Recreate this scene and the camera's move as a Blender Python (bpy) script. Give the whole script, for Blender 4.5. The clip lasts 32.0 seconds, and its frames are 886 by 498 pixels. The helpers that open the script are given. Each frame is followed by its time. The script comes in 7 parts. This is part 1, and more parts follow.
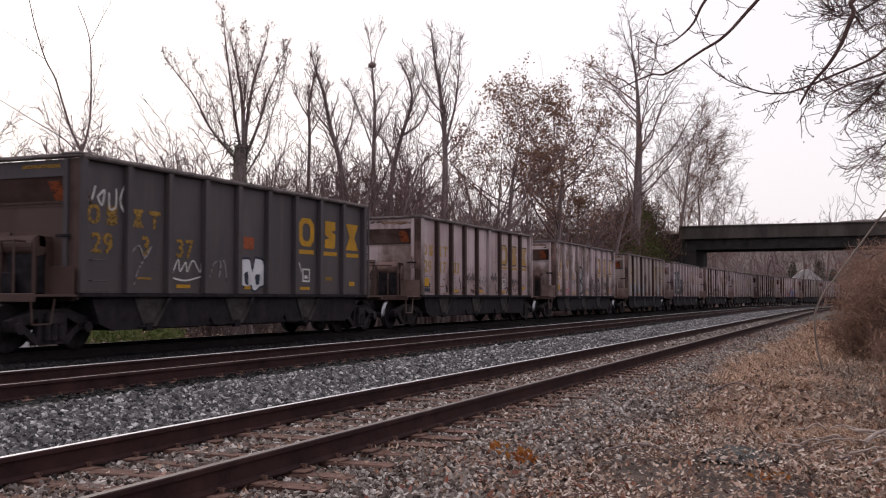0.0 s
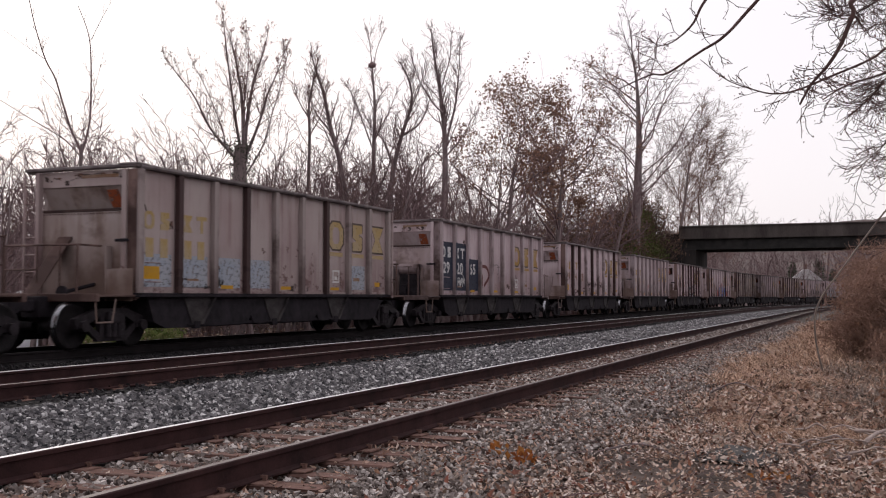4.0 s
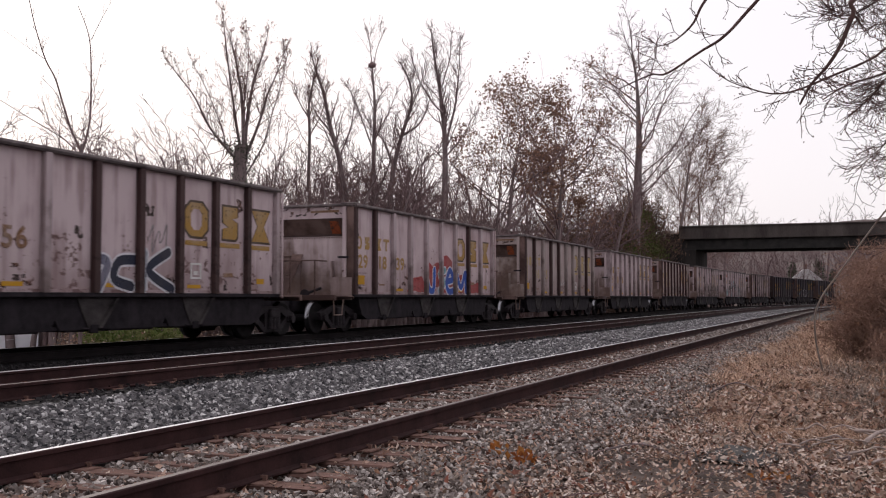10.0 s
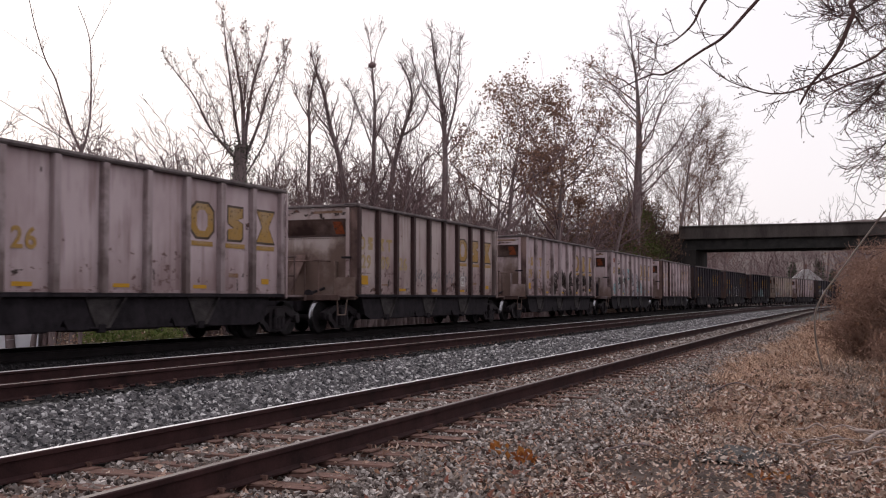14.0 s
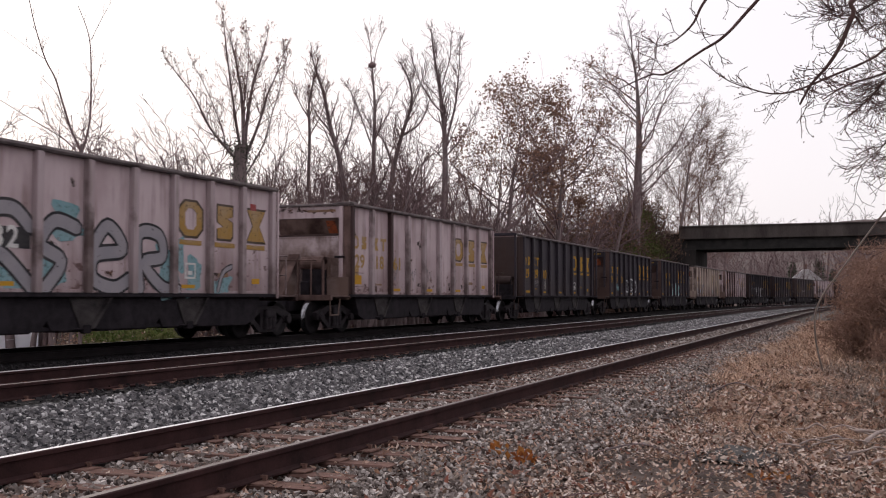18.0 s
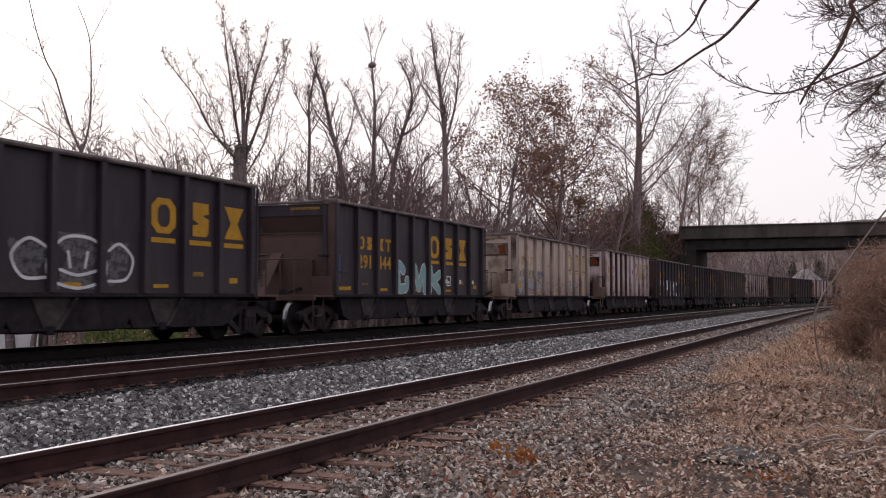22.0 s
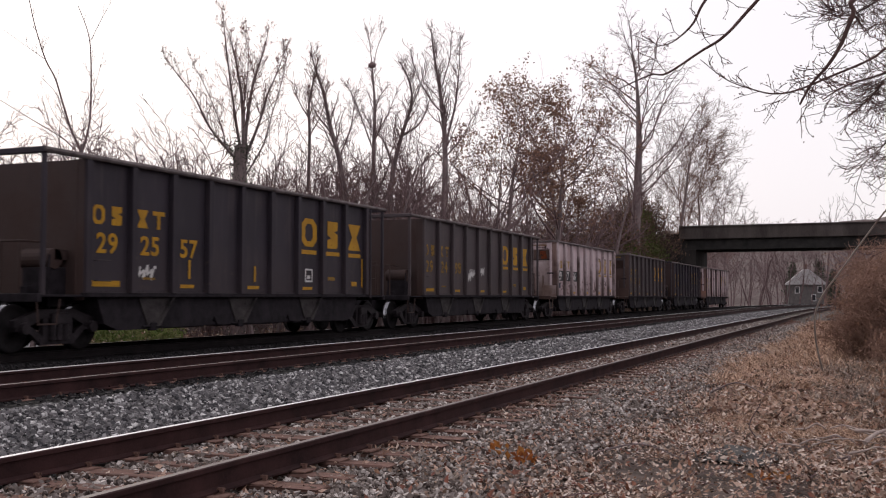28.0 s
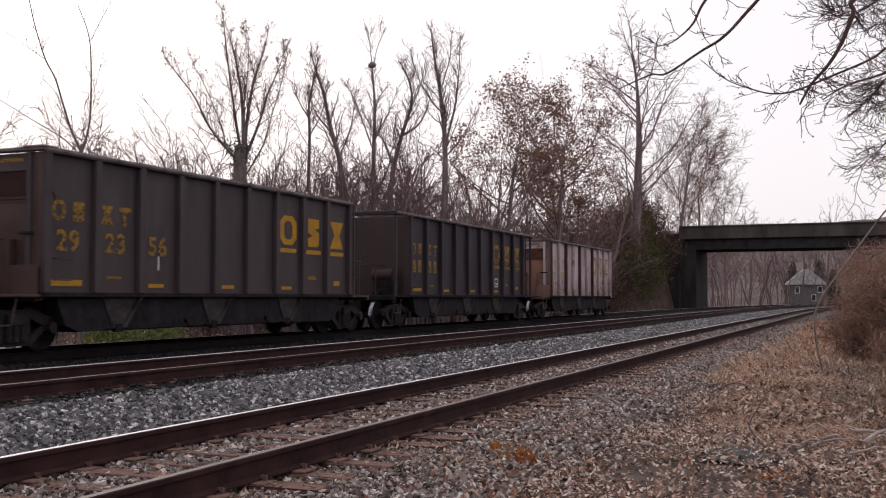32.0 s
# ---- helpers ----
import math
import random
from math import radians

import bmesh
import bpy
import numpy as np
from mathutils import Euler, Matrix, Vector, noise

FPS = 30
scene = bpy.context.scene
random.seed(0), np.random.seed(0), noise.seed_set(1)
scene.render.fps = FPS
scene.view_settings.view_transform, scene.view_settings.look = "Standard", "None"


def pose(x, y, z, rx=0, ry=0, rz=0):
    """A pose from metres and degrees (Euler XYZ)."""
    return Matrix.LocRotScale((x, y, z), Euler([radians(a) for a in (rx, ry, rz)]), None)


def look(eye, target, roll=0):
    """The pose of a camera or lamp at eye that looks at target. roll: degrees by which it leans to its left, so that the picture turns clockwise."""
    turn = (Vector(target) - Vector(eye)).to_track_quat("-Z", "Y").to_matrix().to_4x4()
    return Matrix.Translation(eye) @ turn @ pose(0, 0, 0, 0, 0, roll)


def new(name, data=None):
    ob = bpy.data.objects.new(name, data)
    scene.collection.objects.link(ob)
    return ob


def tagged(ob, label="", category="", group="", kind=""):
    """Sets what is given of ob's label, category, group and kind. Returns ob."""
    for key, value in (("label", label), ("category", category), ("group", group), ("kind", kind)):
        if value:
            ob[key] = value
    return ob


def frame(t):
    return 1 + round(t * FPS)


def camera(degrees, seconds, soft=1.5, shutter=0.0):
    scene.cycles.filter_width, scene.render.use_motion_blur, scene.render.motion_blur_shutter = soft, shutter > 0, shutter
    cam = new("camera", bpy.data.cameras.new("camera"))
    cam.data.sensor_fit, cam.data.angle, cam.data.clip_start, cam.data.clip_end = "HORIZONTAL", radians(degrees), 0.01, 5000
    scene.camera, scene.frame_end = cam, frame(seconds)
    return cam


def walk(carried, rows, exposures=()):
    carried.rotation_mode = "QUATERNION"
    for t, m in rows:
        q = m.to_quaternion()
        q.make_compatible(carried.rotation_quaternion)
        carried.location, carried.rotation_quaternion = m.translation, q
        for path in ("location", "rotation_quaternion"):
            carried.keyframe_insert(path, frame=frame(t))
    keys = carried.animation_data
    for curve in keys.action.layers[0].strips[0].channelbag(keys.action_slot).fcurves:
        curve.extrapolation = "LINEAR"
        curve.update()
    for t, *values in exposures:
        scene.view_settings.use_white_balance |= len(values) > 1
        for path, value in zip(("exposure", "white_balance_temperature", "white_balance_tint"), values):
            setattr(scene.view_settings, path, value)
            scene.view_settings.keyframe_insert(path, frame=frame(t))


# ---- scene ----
# ---- camera: stands still on the bank beside the siding ----
EYE = (0.0, 0.0, 1.078)
cam = camera(46.09, 32.0, soft=1.1, shutter=0.16)
STAND = pose(*EYE, 92.67, 0.0, 22.15)
walk(cam, [(0.0, STAND), (32.0, STAND)], exposures=[(0.0, 0.0), (32.0, 0.0)])

# ---- overcast daylight, the bright side of the sky behind the train ----
SUN_EL, SUN_AZ = 38.0, 48.0      # height, and degrees left of the track's far end
world = bpy.data.worlds.new("overcast")
scene.world = world
world.use_nodes = True
wn, wl = world.node_tree.nodes, world.node_tree.links
sky = wn.new("ShaderNodeTexSky")
sky.sky_type, sky.sun_disc = "NISHITA", False
sky.sun_elevation, sky.sun_rotation = radians(SUN_EL), radians(-SUN_AZ)
sky.air_density, sky.dust_density = 1.0, 6.0
cloud = wn.new("ShaderNodeMixRGB")
cloud.inputs[0].default_value = 0.8
cloud.inputs[2].default_value = (8.7, 8.2, 8.6, 1)
wl.new(sky.outputs[0], cloud.inputs[1])
wl.new(cloud.outputs[0], wn["Background"].inputs[0])
wn["Background"].inputs[1].default_value = 0.125
sun_data = bpy.data.lights.new("sun", "SUN")
sun_data.energy, sun_data.angle, sun_data.color = 0.7, radians(20), (1.0, 0.96, 0.92)
sun = new("sun", sun_data)
_a, _e = radians(SUN_AZ), radians(SUN_EL)
sun.matrix_world = look((-60 * math.sin(_a), 60 * math.cos(_a), 60 * math.tan(_e)), (0, 0, 0))

# ---- mesh helpers ----


def mesh_of(name, bm, mat=None, smooth=False):
    me = bpy.data.meshes.new(name)
    bm.to_mesh(me)
    bm.free()
    if mat:
        me.materials.append(mat)
    if smooth:
        me.shade_smooth()
    return me


def part(name, bm, mat, parent=None, label="", smooth=False):
    ob = new(name, bm if isinstance(bm, bpy.types.Mesh) else mesh_of(name, bm, mat, smooth))
    ob.parent = parent
    if label:
        tagged(ob, label)
    return ob


def thing(name, label, category, m=None, group="", kind=""):
    ob = new(name)
    ob.empty_display_size = 0.2
    if m:
        ob.matrix_world = m
    return tagged(ob, label, category, group, kind)


def arrays(name, verts, faces, mat, smooth=False):
    """A mesh from arrays: verts (n, 3), faces (m, k), all of k corners."""
    verts, faces = np.asarray(verts, np.float32), np.asarray(faces, np.int32)
    me = bpy.data.meshes.new(name)
    n, k = faces.shape
    me.vertices.add(len(verts))
    me.vertices.foreach_set("co", verts.ravel())
    me.loops.add(n * k)
    me.loops.foreach_set("vertex_index", faces.ravel())
    me.polygons.add(n)
    me.polygons.foreach_set("loop_start", np.arange(0, n * k, k, dtype=np.int32))
    me.polygons.foreach_set("loop_total", np.full(n, k, np.int32))
    me.update(calc_edges=True)
    me.validate()
    if mat:
        me.materials.append(mat)
    if smooth:
        me.shade_smooth()
    else:
        me.shade_flat()
    return me


def box(bm, x0, x1, y0, y1, z0, z1, bevel=0.0):
    r = bmesh.ops.create_cube(bm, size=1, matrix=Matrix.Translation(((x0 + x1) / 2, (y0 + y1) / 2, (z0 + z1) / 2))
                              @ Matrix.Diagonal((abs(x1 - x0), abs(y1 - y0), abs(z1 - z0), 1)))
    if bevel:
        edges = {e for v in r["verts"] for e in v.link_edges}
        bmesh.ops.bevel(bm, geom=list(edges), offset=bevel, segments=1, affect="EDGES", profile=0.5)
    return bm


def boxes(*rows, bevel=0.0):
    bm = bmesh.new()
    for r in rows:
        box(bm, *r, bevel=bevel)
    return bm


def rod(bm, a, b, r, r2=None, n=8):
    a, b = Vector(a), Vector(b)
    d = b - a
    m = Matrix.Translation((a + b) / 2) @ d.to_track_quat("Z", "Y").to_matrix().to_4x4()
    bmesh.ops.create_cone(bm, cap_ends=True, segments=n, radius1=r, radius2=r if r2 is None else r2, depth=d.length, matrix=m)
    return bm


def rods(pairs, r, n=8):
    bm = bmesh.new()
    for a, b in pairs:
        rod(bm, a, b, r, n=n)
    return bm


def prism(bm, outline, axis, t0, t1):
    """An outline of pairs, pushed along an axis (0: pairs are y, z; 1: x, z; 2: x, y)."""
    def at(p, t):
        return (t, p[0], p[1]) if axis == 0 else (p[0], t, p[1]) if axis == 1 else (p[0], p[1], t)
    a = [bm.verts.new(at(p, t0)) for p in outline]
    b = [bm.verts.new(at(p, t1)) for p in outline]
    bm.faces.new(a), bm.faces.new(b[::-1])
    for i in range(len(a)):
        j = (i + 1) % len(a)
        bm.faces.new((a[j], a[i], b[i], b[j]))
    bmesh.ops.recalc_face_normals(bm, faces=bm.faces[:])
    return bm


# ---- the plan: tracks run along +y and bend to the right in the distance ----
BEND_Y, BEND_K = 84.0, 0.0016
SIDING, MIDDLE, TRAIN = -4.69, -9.24, -15.36      # centre lines
Z_SIDING, Z_MIDDLE, Z_TRAIN = 0.0, 0.158, 0.055    # rail tops


def bend(y):
    return 0.5 * BEND_K * max(0.0, y - BEND_Y) ** 2


def heading(y):
    return math.atan(BEND_K * max(0.0, y - BEND_Y))


PROFILE = ((-400, -1.8), (-60, -1.6), (-21, -1.5), (-18.6, -0.62), (-17.2, -0.12), (-13.6, -0.13), (-12.6, -0.14), (-11.2, -0.05), (-7.6, -0.03),
           (-6.4, -0.16), (-5.95, -0.22), (-3.5, -0.225), (-2.6, -0.26), (-1.6, -0.34), (0, -0.36), (3, -0.33), (8, -0.2), (14, 0.1), (40, 0.6), (300, 1.0))
_PU = np.array([p[0] for p in PROFILE])
_PZ = np.array([p[1] for p in PROFILE])


def ground_z(x, y):
    b = 0.5 * BEND_K * np.maximum(0.0, np.minimum(y, 400.0) - BEND_Y) ** 2
    return np.interp(x - b, _PU, _PZ)


def spot(bearing, dist):
    """A place by the angle left of the tracks' line and the distance from the viewer."""
    a = radians(bearing)
    return (-dist * math.sin(a), dist * math.cos(a))

# ---- materials ----


def material(name, build):
    m = bpy.data.materials.new(name)
    m.use_nodes = True
    nt = m.node_tree
    bsdf = nt.nodes["Principled BSDF"]
    build(nt, bsdf)
    return m


class Kit:
    """Short hands for the nodes of one material."""

    def __init__(self, nt):
        self.nt, self.n, self.l = nt, nt.nodes, nt.links
        self.tc = self.n.new("ShaderNodeTexCoord")

    def coords(self, scale=(1, 1, 1), loc=(0, 0, 0)):
        mp = self.n.new("ShaderNodeMapping")
        mp.inputs["Scale"].default_value = scale
        mp.inputs["Location"].default_value = loc
        self.l.new(self.tc.outputs["Object"], mp.inputs[0])
        return mp.outputs[0]

    def noise(self, scale, detail=4, rough=0.55, vec=None, stretch=(1, 1, 1), loc=(0, 0, 0)):
        t = self.n.new("ShaderNodeTexNoise")
        t.inputs["Scale"].default_value, t.inputs["Detail"].default_value, t.inputs["Roughness"].default_value = scale, detail, rough
        self.l.new(vec or self.coords(stretch, loc), t.inputs["Vector"])
        return t.outputs["Fac"]

    def ramp(self, fac, *stops):
        r = self.n.new("ShaderNodeValToRGB")
        while len(r.color_ramp.elements) < len(stops):
            r.color_ramp.elements.new(0.5)
        for e, (p, c) in zip(r.color_ramp.elements, stops):
            e.position = p
            e.color = (c, c, c, 1) if isinstance(c, (int, float)) else (*c, 1)
        self.l.new(fac, r.inputs[0])
        return r.outputs[0]

    def mix(self, fac, a, b, mode="MIX"):
        m = self.n.new("ShaderNodeMixRGB")
        m.blend_type = mode
        for i, v in enumerate((fac, a, b)):
            if isinstance(v, (int, float)):
                m.inputs[i].default_value = v if i == 0 else (v, v, v, 1)
            elif isinstance(v, tuple):
                m.inputs[i].default_value = (*v, 1)
            else:
                self.l.new(v, m.inputs[i])
        return m.outputs[0]

    def math(self, op, a, b=0.0):
        m = self.n.new("ShaderNodeMath")
        m.operation = op
        for i, v in enumerate((a, b)):
            if isinstance(v, (int, float)):
                m.inputs[i].default_value = v
            else:
                self.l.new(v, m.inputs[i])
        return m.outputs[0]

    def bump(self, bsdf, height, strength=0.3, dist=0.01):
        b = self.n.new("ShaderNodeBump")
        b.inputs["Strength"].default_value, b.inputs["Distance"].default_value = strength, dist
        self.l.new(height, b.inputs["Height"])
        self.l.new(b.outputs[0], bsdf.inputs["Normal"])

    def random(self):
        return self.n.new("ShaderNodeObjectInfo").outputs["Random"]

    def island(self):
        return self.n.new("ShaderNodeNewGeometry").outputs["Random Per Island"]


def plain(name, c1, c2, scale=6.0, rough=0.8, metal=0.0, bump=0.25, dist=0.005, fine=60.0, stretch=(1, 1, 1), spec=None):
    """Two tones at a coarse and a fine scale, with relief."""
    def build(nt, b):
        k = Kit(nt)
        co = k.noise(scale, 5, 0.6, stretch=stretch)
        fi = k.noise(fine, 3, 0.6, stretch=stretch)
        f = k.math("ADD", k.math("MULTIPLY", co, 0.7), k.math("MULTIPLY", fi, 0.3))
        nt.links.new(k.ramp(f, (0.36, c1), (0.64, c2)), b.inputs["Base Color"])
        b.inputs["Roughness"].default_value, b.inputs["Metallic"].default_value = rough, metal
        b.inputs["Specular IOR Level"].default_value = (0.12 if rough > 0.5 else 0.4) if spec is None else spec
        k.bump(b, f, bump, dist)
    return material(name, build)


def pieces(name, *colours, rough=0.85, var=0.35, thin=0.0):
    """Loose pieces: each island takes one of the colours, with a little grain."""
    def build(nt, b):
        k = Kit(nt)
        n = len(colours)
        c = k.ramp(k.island(), *[((i + 0.5) / n, col) for i, col in enumerate(colours)])
        g = k.ramp(k.noise(30, 3), (0.3, 1 - var), (0.7, 1.0))
        nt.links.new(k.mix(1.0, c, g, "MULTIPLY"), b.inputs["Base Color"])
        b.inputs["Roughness"].default_value, b.inputs["Specular IOR Level"].default_value = rough, 0.2
        if thin:        # thin leaves let light through
            tr = nt.nodes.new("ShaderNodeBsdfTranslucent")
            nt.links.new(b.inputs["Base Color"].links[0].from_socket, tr.inputs[0])
            mx = nt.nodes.new("ShaderNodeMixShader")
            mx.inputs[0].default_value = thin
            nt.links.new(b.outputs[0], mx.inputs[1])
            nt.links.new(tr.outputs[0], mx.inputs[2])
            nt.links.new(mx.outputs[0], nt.nodes["Material Output"].inputs[0])
    return material(name, build)


def gravel_bed(name, c1, c2, c3, scale=22):
    def build(nt, b):
        k = Kit(nt)
        v = nt.nodes.new("ShaderNodeTexVoronoi")
        v.inputs["Scale"].default_value = scale
        nt.links.new(k.coords(), v.inputs["Vector"])
        s = nt.nodes.new("ShaderNodeSeparateColor")
        nt.links.new(v.outputs["Color"], s.inputs[0])
        c = k.ramp(s.outputs[0], (0.1, c1), (0.55, c2), (0.95, c3))
        # each stone cell darkens to its rim: gap shade put into the colour
        d = k.ramp(v.outputs["Distance"], (0.0, 1.0), (0.75, 0.35))
        st = k.ramp(k.noise(0.6, 4), (0.35, 0.65), (0.65, 1.0))
        nt.links.new(k.mix(1.0, k.mix(1.0, c, d, "MULTIPLY"), st, "MULTIPLY"), b.inputs["Base Color"])
        b.inputs["Roughness"].default_value, b.inputs["Specular IOR Level"].default_value = 0.9, 0.1
        k.bump(b, d, 0.8, 0.03)
    return material(name, build)


def car_paint(name, base, dirt, rust, rust_amount=0.45, low_dirt=0.5, seed=0.0, rough=0.62, rise=1.0, soft=False):
    """Old hopper paint: soft grime, long faint runs, and flaked rust that thins out over a height of rise metres."""
    def build(nt, b):
        k = Kit(nt)
        o = (seed * 3.1, seed * 7.7, seed * 1.3)
        add = nt.nodes.new("ShaderNodeVectorMath")          # alike pieces take different stains
        mul = k.math("MULTIPLY", k.random(), 37.0)
        cmb = nt.nodes.new("ShaderNodeCombineXYZ")
        nt.links.new(mul, cmb.inputs[1])
        nt.links.new(k.tc.outputs["Object"], add.inputs[0])
        nt.links.new(cmb.outputs[0], add.inputs[1])

        def coords(scale):
            mp = nt.nodes.new("ShaderNodeMapping")
            mp.inputs["Scale"].default_value, mp.inputs["Location"].default_value = scale, o
            nt.links.new(add.outputs[0], mp.inputs[0])
            return mp.outputs[0]
        grime = k.noise(0.75, 5, 0.55, vec=coords((1, 1, 0.6)))
        runs = k.noise(5.0, 4, 0.5, vec=coords((1, 1, 0.07)))
        spots = k.noise(4.6, 7, 0.7, vec=coords((1, 0.8, 1.2)))
        patch = k.noise(1.3, 3, 0.5, vec=coords((1, 1, 0.8)))
        fine = k.noise(45, 3, 0.6, vec=coords((1, 1, 1)))
        c = k.mix(k.ramp(grime, (0.42, 0.0), (0.72, 0.7)), base, dirt)
        c = k.mix(k.ramp(k.math("MULTIPLY", runs, k.math("ADD", patch, 0.4)), (0.46, 0.0), (0.66, 0.55)), c, tuple(0.5 * (d + r) for d, r in zip(dirt, rust)))
        sep = nt.nodes.new("ShaderNodeSeparateXYZ")
        nt.links.new(k.tc.outputs["Object"], sep.inputs[0])
        height = k.math("DIVIDE", k.math("SUBTRACT", sep.outputs[2], 1.07), rise)
        if soft:
            stain = k.math("ADD", k.math("ADD", k.math("MULTIPLY", grime, 0.55), k.math("MULTIPLY", patch, 0.55)), k.math("MULTIPLY", spots, 0.25))
        else:
            stain = k.math("ADD", spots, k.math("MULTIPLY", patch, 0.35))
        wear = k.math("ADD", k.math("MULTIPLY", k.math("MINIMUM", height, 2.4), -0.085), stain)
        lo = 0.755 - 0.1 * rust_amount
        edge = 0.16 if soft else 0.03
        c = k.mix(k.ramp(wear, (lo, 0.0), (lo + edge, 0.92)), c, tuple(0.75 * v for v in rust))
        film = k.math("ADD", k.math("MULTIPLY", height, -0.5), k.math("ADD", k.math("MULTIPLY", grime, 0.9), k.math("MULTIPLY", runs, 0.35)))
        c = k.mix(k.ramp(film, (0.05, 0.0), (0.62, low_dirt)), c, tuple(0.5 * d + 0.3 * r for d, r in zip(dirt, rust)))
        c = k.mix(k.math("MULTIPLY", fine, 0.16), c, dirt)
        nt.links.new(c, b.inputs["Base Color"])
        b.inputs["Roughness"].default_value, b.inputs["Specular IOR Level"].default_value = rough, 0.14
        k.bump(b, k.math("ADD", spots, k.math("MULTIPLY", grime, 2.0)), 0.2, 0.012)
    return material(name, build)


def worn(name, colour, under, amount=0.4, seed=0.0):
    """Painted marks that fade towards another tone and have flaked off in places, so that what is below shows."""
    def build(nt, b):
        k = Kit(nt)
        f = k.noise(8, 6, 0.75, loc=(seed, 2 * seed, seed))
        g = k.noise(1.6, 4, 0.6, loc=(seed, 2 * seed, seed))
        c = k.mix(k.ramp(g, (0.35, 0.0), (0.75, 0.5)), colour, under)
        nt.links.new(c, b.inputs["Base Color"])
        b.inputs["Roughness"].default_value, b.inputs["Specular IOR Level"].default_value = 0.7, 0.15
        clear = nt.nodes.new("ShaderNodeBsdfTransparent")
        mx = nt.nodes.new("ShaderNodeMixShader")
        nt.links.new(k.ramp(f, (0.66 - 0.28 * amount, 0.0), (0.72 - 0.2 * amount, 0.95)), mx.inputs[0])
        nt.links.new(b.outputs[0], mx.inputs[1])
        nt.links.new(clear.outputs[0], mx.inputs[2])
        nt.links.new(mx.outputs[0], nt.nodes["Material Output"].inputs[0])
    return material(name, build)


RUST_RAIL = plain("rusty_rail", (0.018, 0.0085, 0.009), (0.05, 0.0225, 0.022), 3, 0.8, 0.0, 0.3)
# worn far rail head: the sky's white glint is painted into its pale colour
RAIL_GLINT = plain("worn_glint_rail_head", (0.55, 0.54, 0.56), (0.75, 0.73, 0.75), 2, 0.4, 0.3, 0.05, stretch=(1, 0.05, 1))
RAIL_TOP_DULL = plain("dull_rail_head", (0.06, 0.04, 0.04), (0.11, 0.08, 0.08), 2, 0.5, 0.4, 0.05, stretch=(1, 0.05, 1))
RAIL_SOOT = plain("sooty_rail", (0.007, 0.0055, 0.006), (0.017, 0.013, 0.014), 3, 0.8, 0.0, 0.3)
# weaker painted glint for the far rails of the two main tracks
RAIL_THIN_GLINT = plain("thin_glint_rail_head", (0.22, 0.2, 0.21), (0.36, 0.34, 0.35), 2, 0.4, 0.3, 0.05, stretch=(1, 0.05, 1))
TIE = plain("weathered_tie", (0.065, 0.036, 0.03), (0.19, 0.11, 0.092), 5, 0.9, 0.0, 0.6, 0.01, 40, (0.2, 3, 1))
PLATE = plain("rusty_plate", (0.09, 0.05, 0.04), (0.2, 0.12, 0.1), 12, 0.8)
BED_GREY = gravel_bed("grey_ballast", (0.054, 0.052, 0.057), (0.136, 0.13, 0.136), (0.41, 0.39, 0.395))
BED_BROWN = gravel_bed("brown_ballast", (0.06, 0.045, 0.04), (0.17, 0.135, 0.12), (0.4, 0.36, 0.33))
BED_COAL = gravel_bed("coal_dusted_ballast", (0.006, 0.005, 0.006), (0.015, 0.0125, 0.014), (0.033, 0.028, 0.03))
STONE_GREY = pieces("grey_stone", (0.043, 0.042, 0.047), (0.128, 0.12, 0.126), (0.232, 0.217, 0.224), (0.158, 0.146, 0.15), (0.08, 0.077, 0.082), (0.6, 0.58, 0.58))
STONE_BROWN = pieces("brown_stone", (0.06, 0.043, 0.038), (0.18, 0.145, 0.13), (0.3, 0.26, 0.245), (0.13, 0.095, 0.08), (0.62, 0.56, 0.53))
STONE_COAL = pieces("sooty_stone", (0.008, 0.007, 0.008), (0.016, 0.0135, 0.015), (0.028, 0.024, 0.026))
LEAF_LITTER = pieces("dead_leaf", (0.12, 0.066, 0.052), (0.46, 0.27, 0.19), (0.66, 0.47, 0.38), (0.25, 0.14, 0.105), (0.82, 0.67, 0.57), (0.06, 0.044, 0.04), (0.42, 0.29, 0.22), rough=0.8, thin=0.25)
GROUND = plain("leafy_soil", (0.03, 0.024, 0.022), (0.13, 0.098, 0.087), 2.6, 0.95, 0.0, 0.8, 0.03, 28)
DRY_GRASS = pieces("dry_grass", (0.56, 0.37, 0.26), (0.7, 0.5, 0.37), (0.36, 0.2, 0.14), (0.6, 0.42, 0.31), (0.2, 0.12, 0.09))
# grey bark, lightened to paint in the bright sky's haze over the trees
BARK = plain("hazed_grey_bark", (0.12, 0.092, 0.092), (0.26, 0.205, 0.205), 4, 0.95, 0.0, 0.6, 0.02, 30, (1, 1, 0.25))
TWIG = plain("twig_bark", (0.11, 0.074, 0.076), (0.23, 0.16, 0.162), 3, 0.95, 0.0, 0.0)
TWIG_RED = plain("reddish_twig_bark", (0.1, 0.06, 0.053), (0.21, 0.135, 0.12), 3, 0.95, 0.0, 0.0)
TWIG_DARK = plain("dark_twig_bark", (0.06, 0.034, 0.032), (0.13, 0.082, 0.077), 3, 0.95, 0.0, 0.0)
OAK_LEAF = pieces("brown_oak_leaf", (0.24, 0.14, 0.1), (0.36, 0.22, 0.16), (0.18, 0.1, 0.075), thin=0.5)
IVY = pieces("ivy_leaf", (0.05, 0.06, 0.04), (0.085, 0.09, 0.06), (0.11, 0.1, 0.08))
GREEN = pieces("green_leaf", (0.09, 0.13, 0.035), (0.15, 0.18, 0.055), (0.19, 0.19, 0.08), thin=0.4)
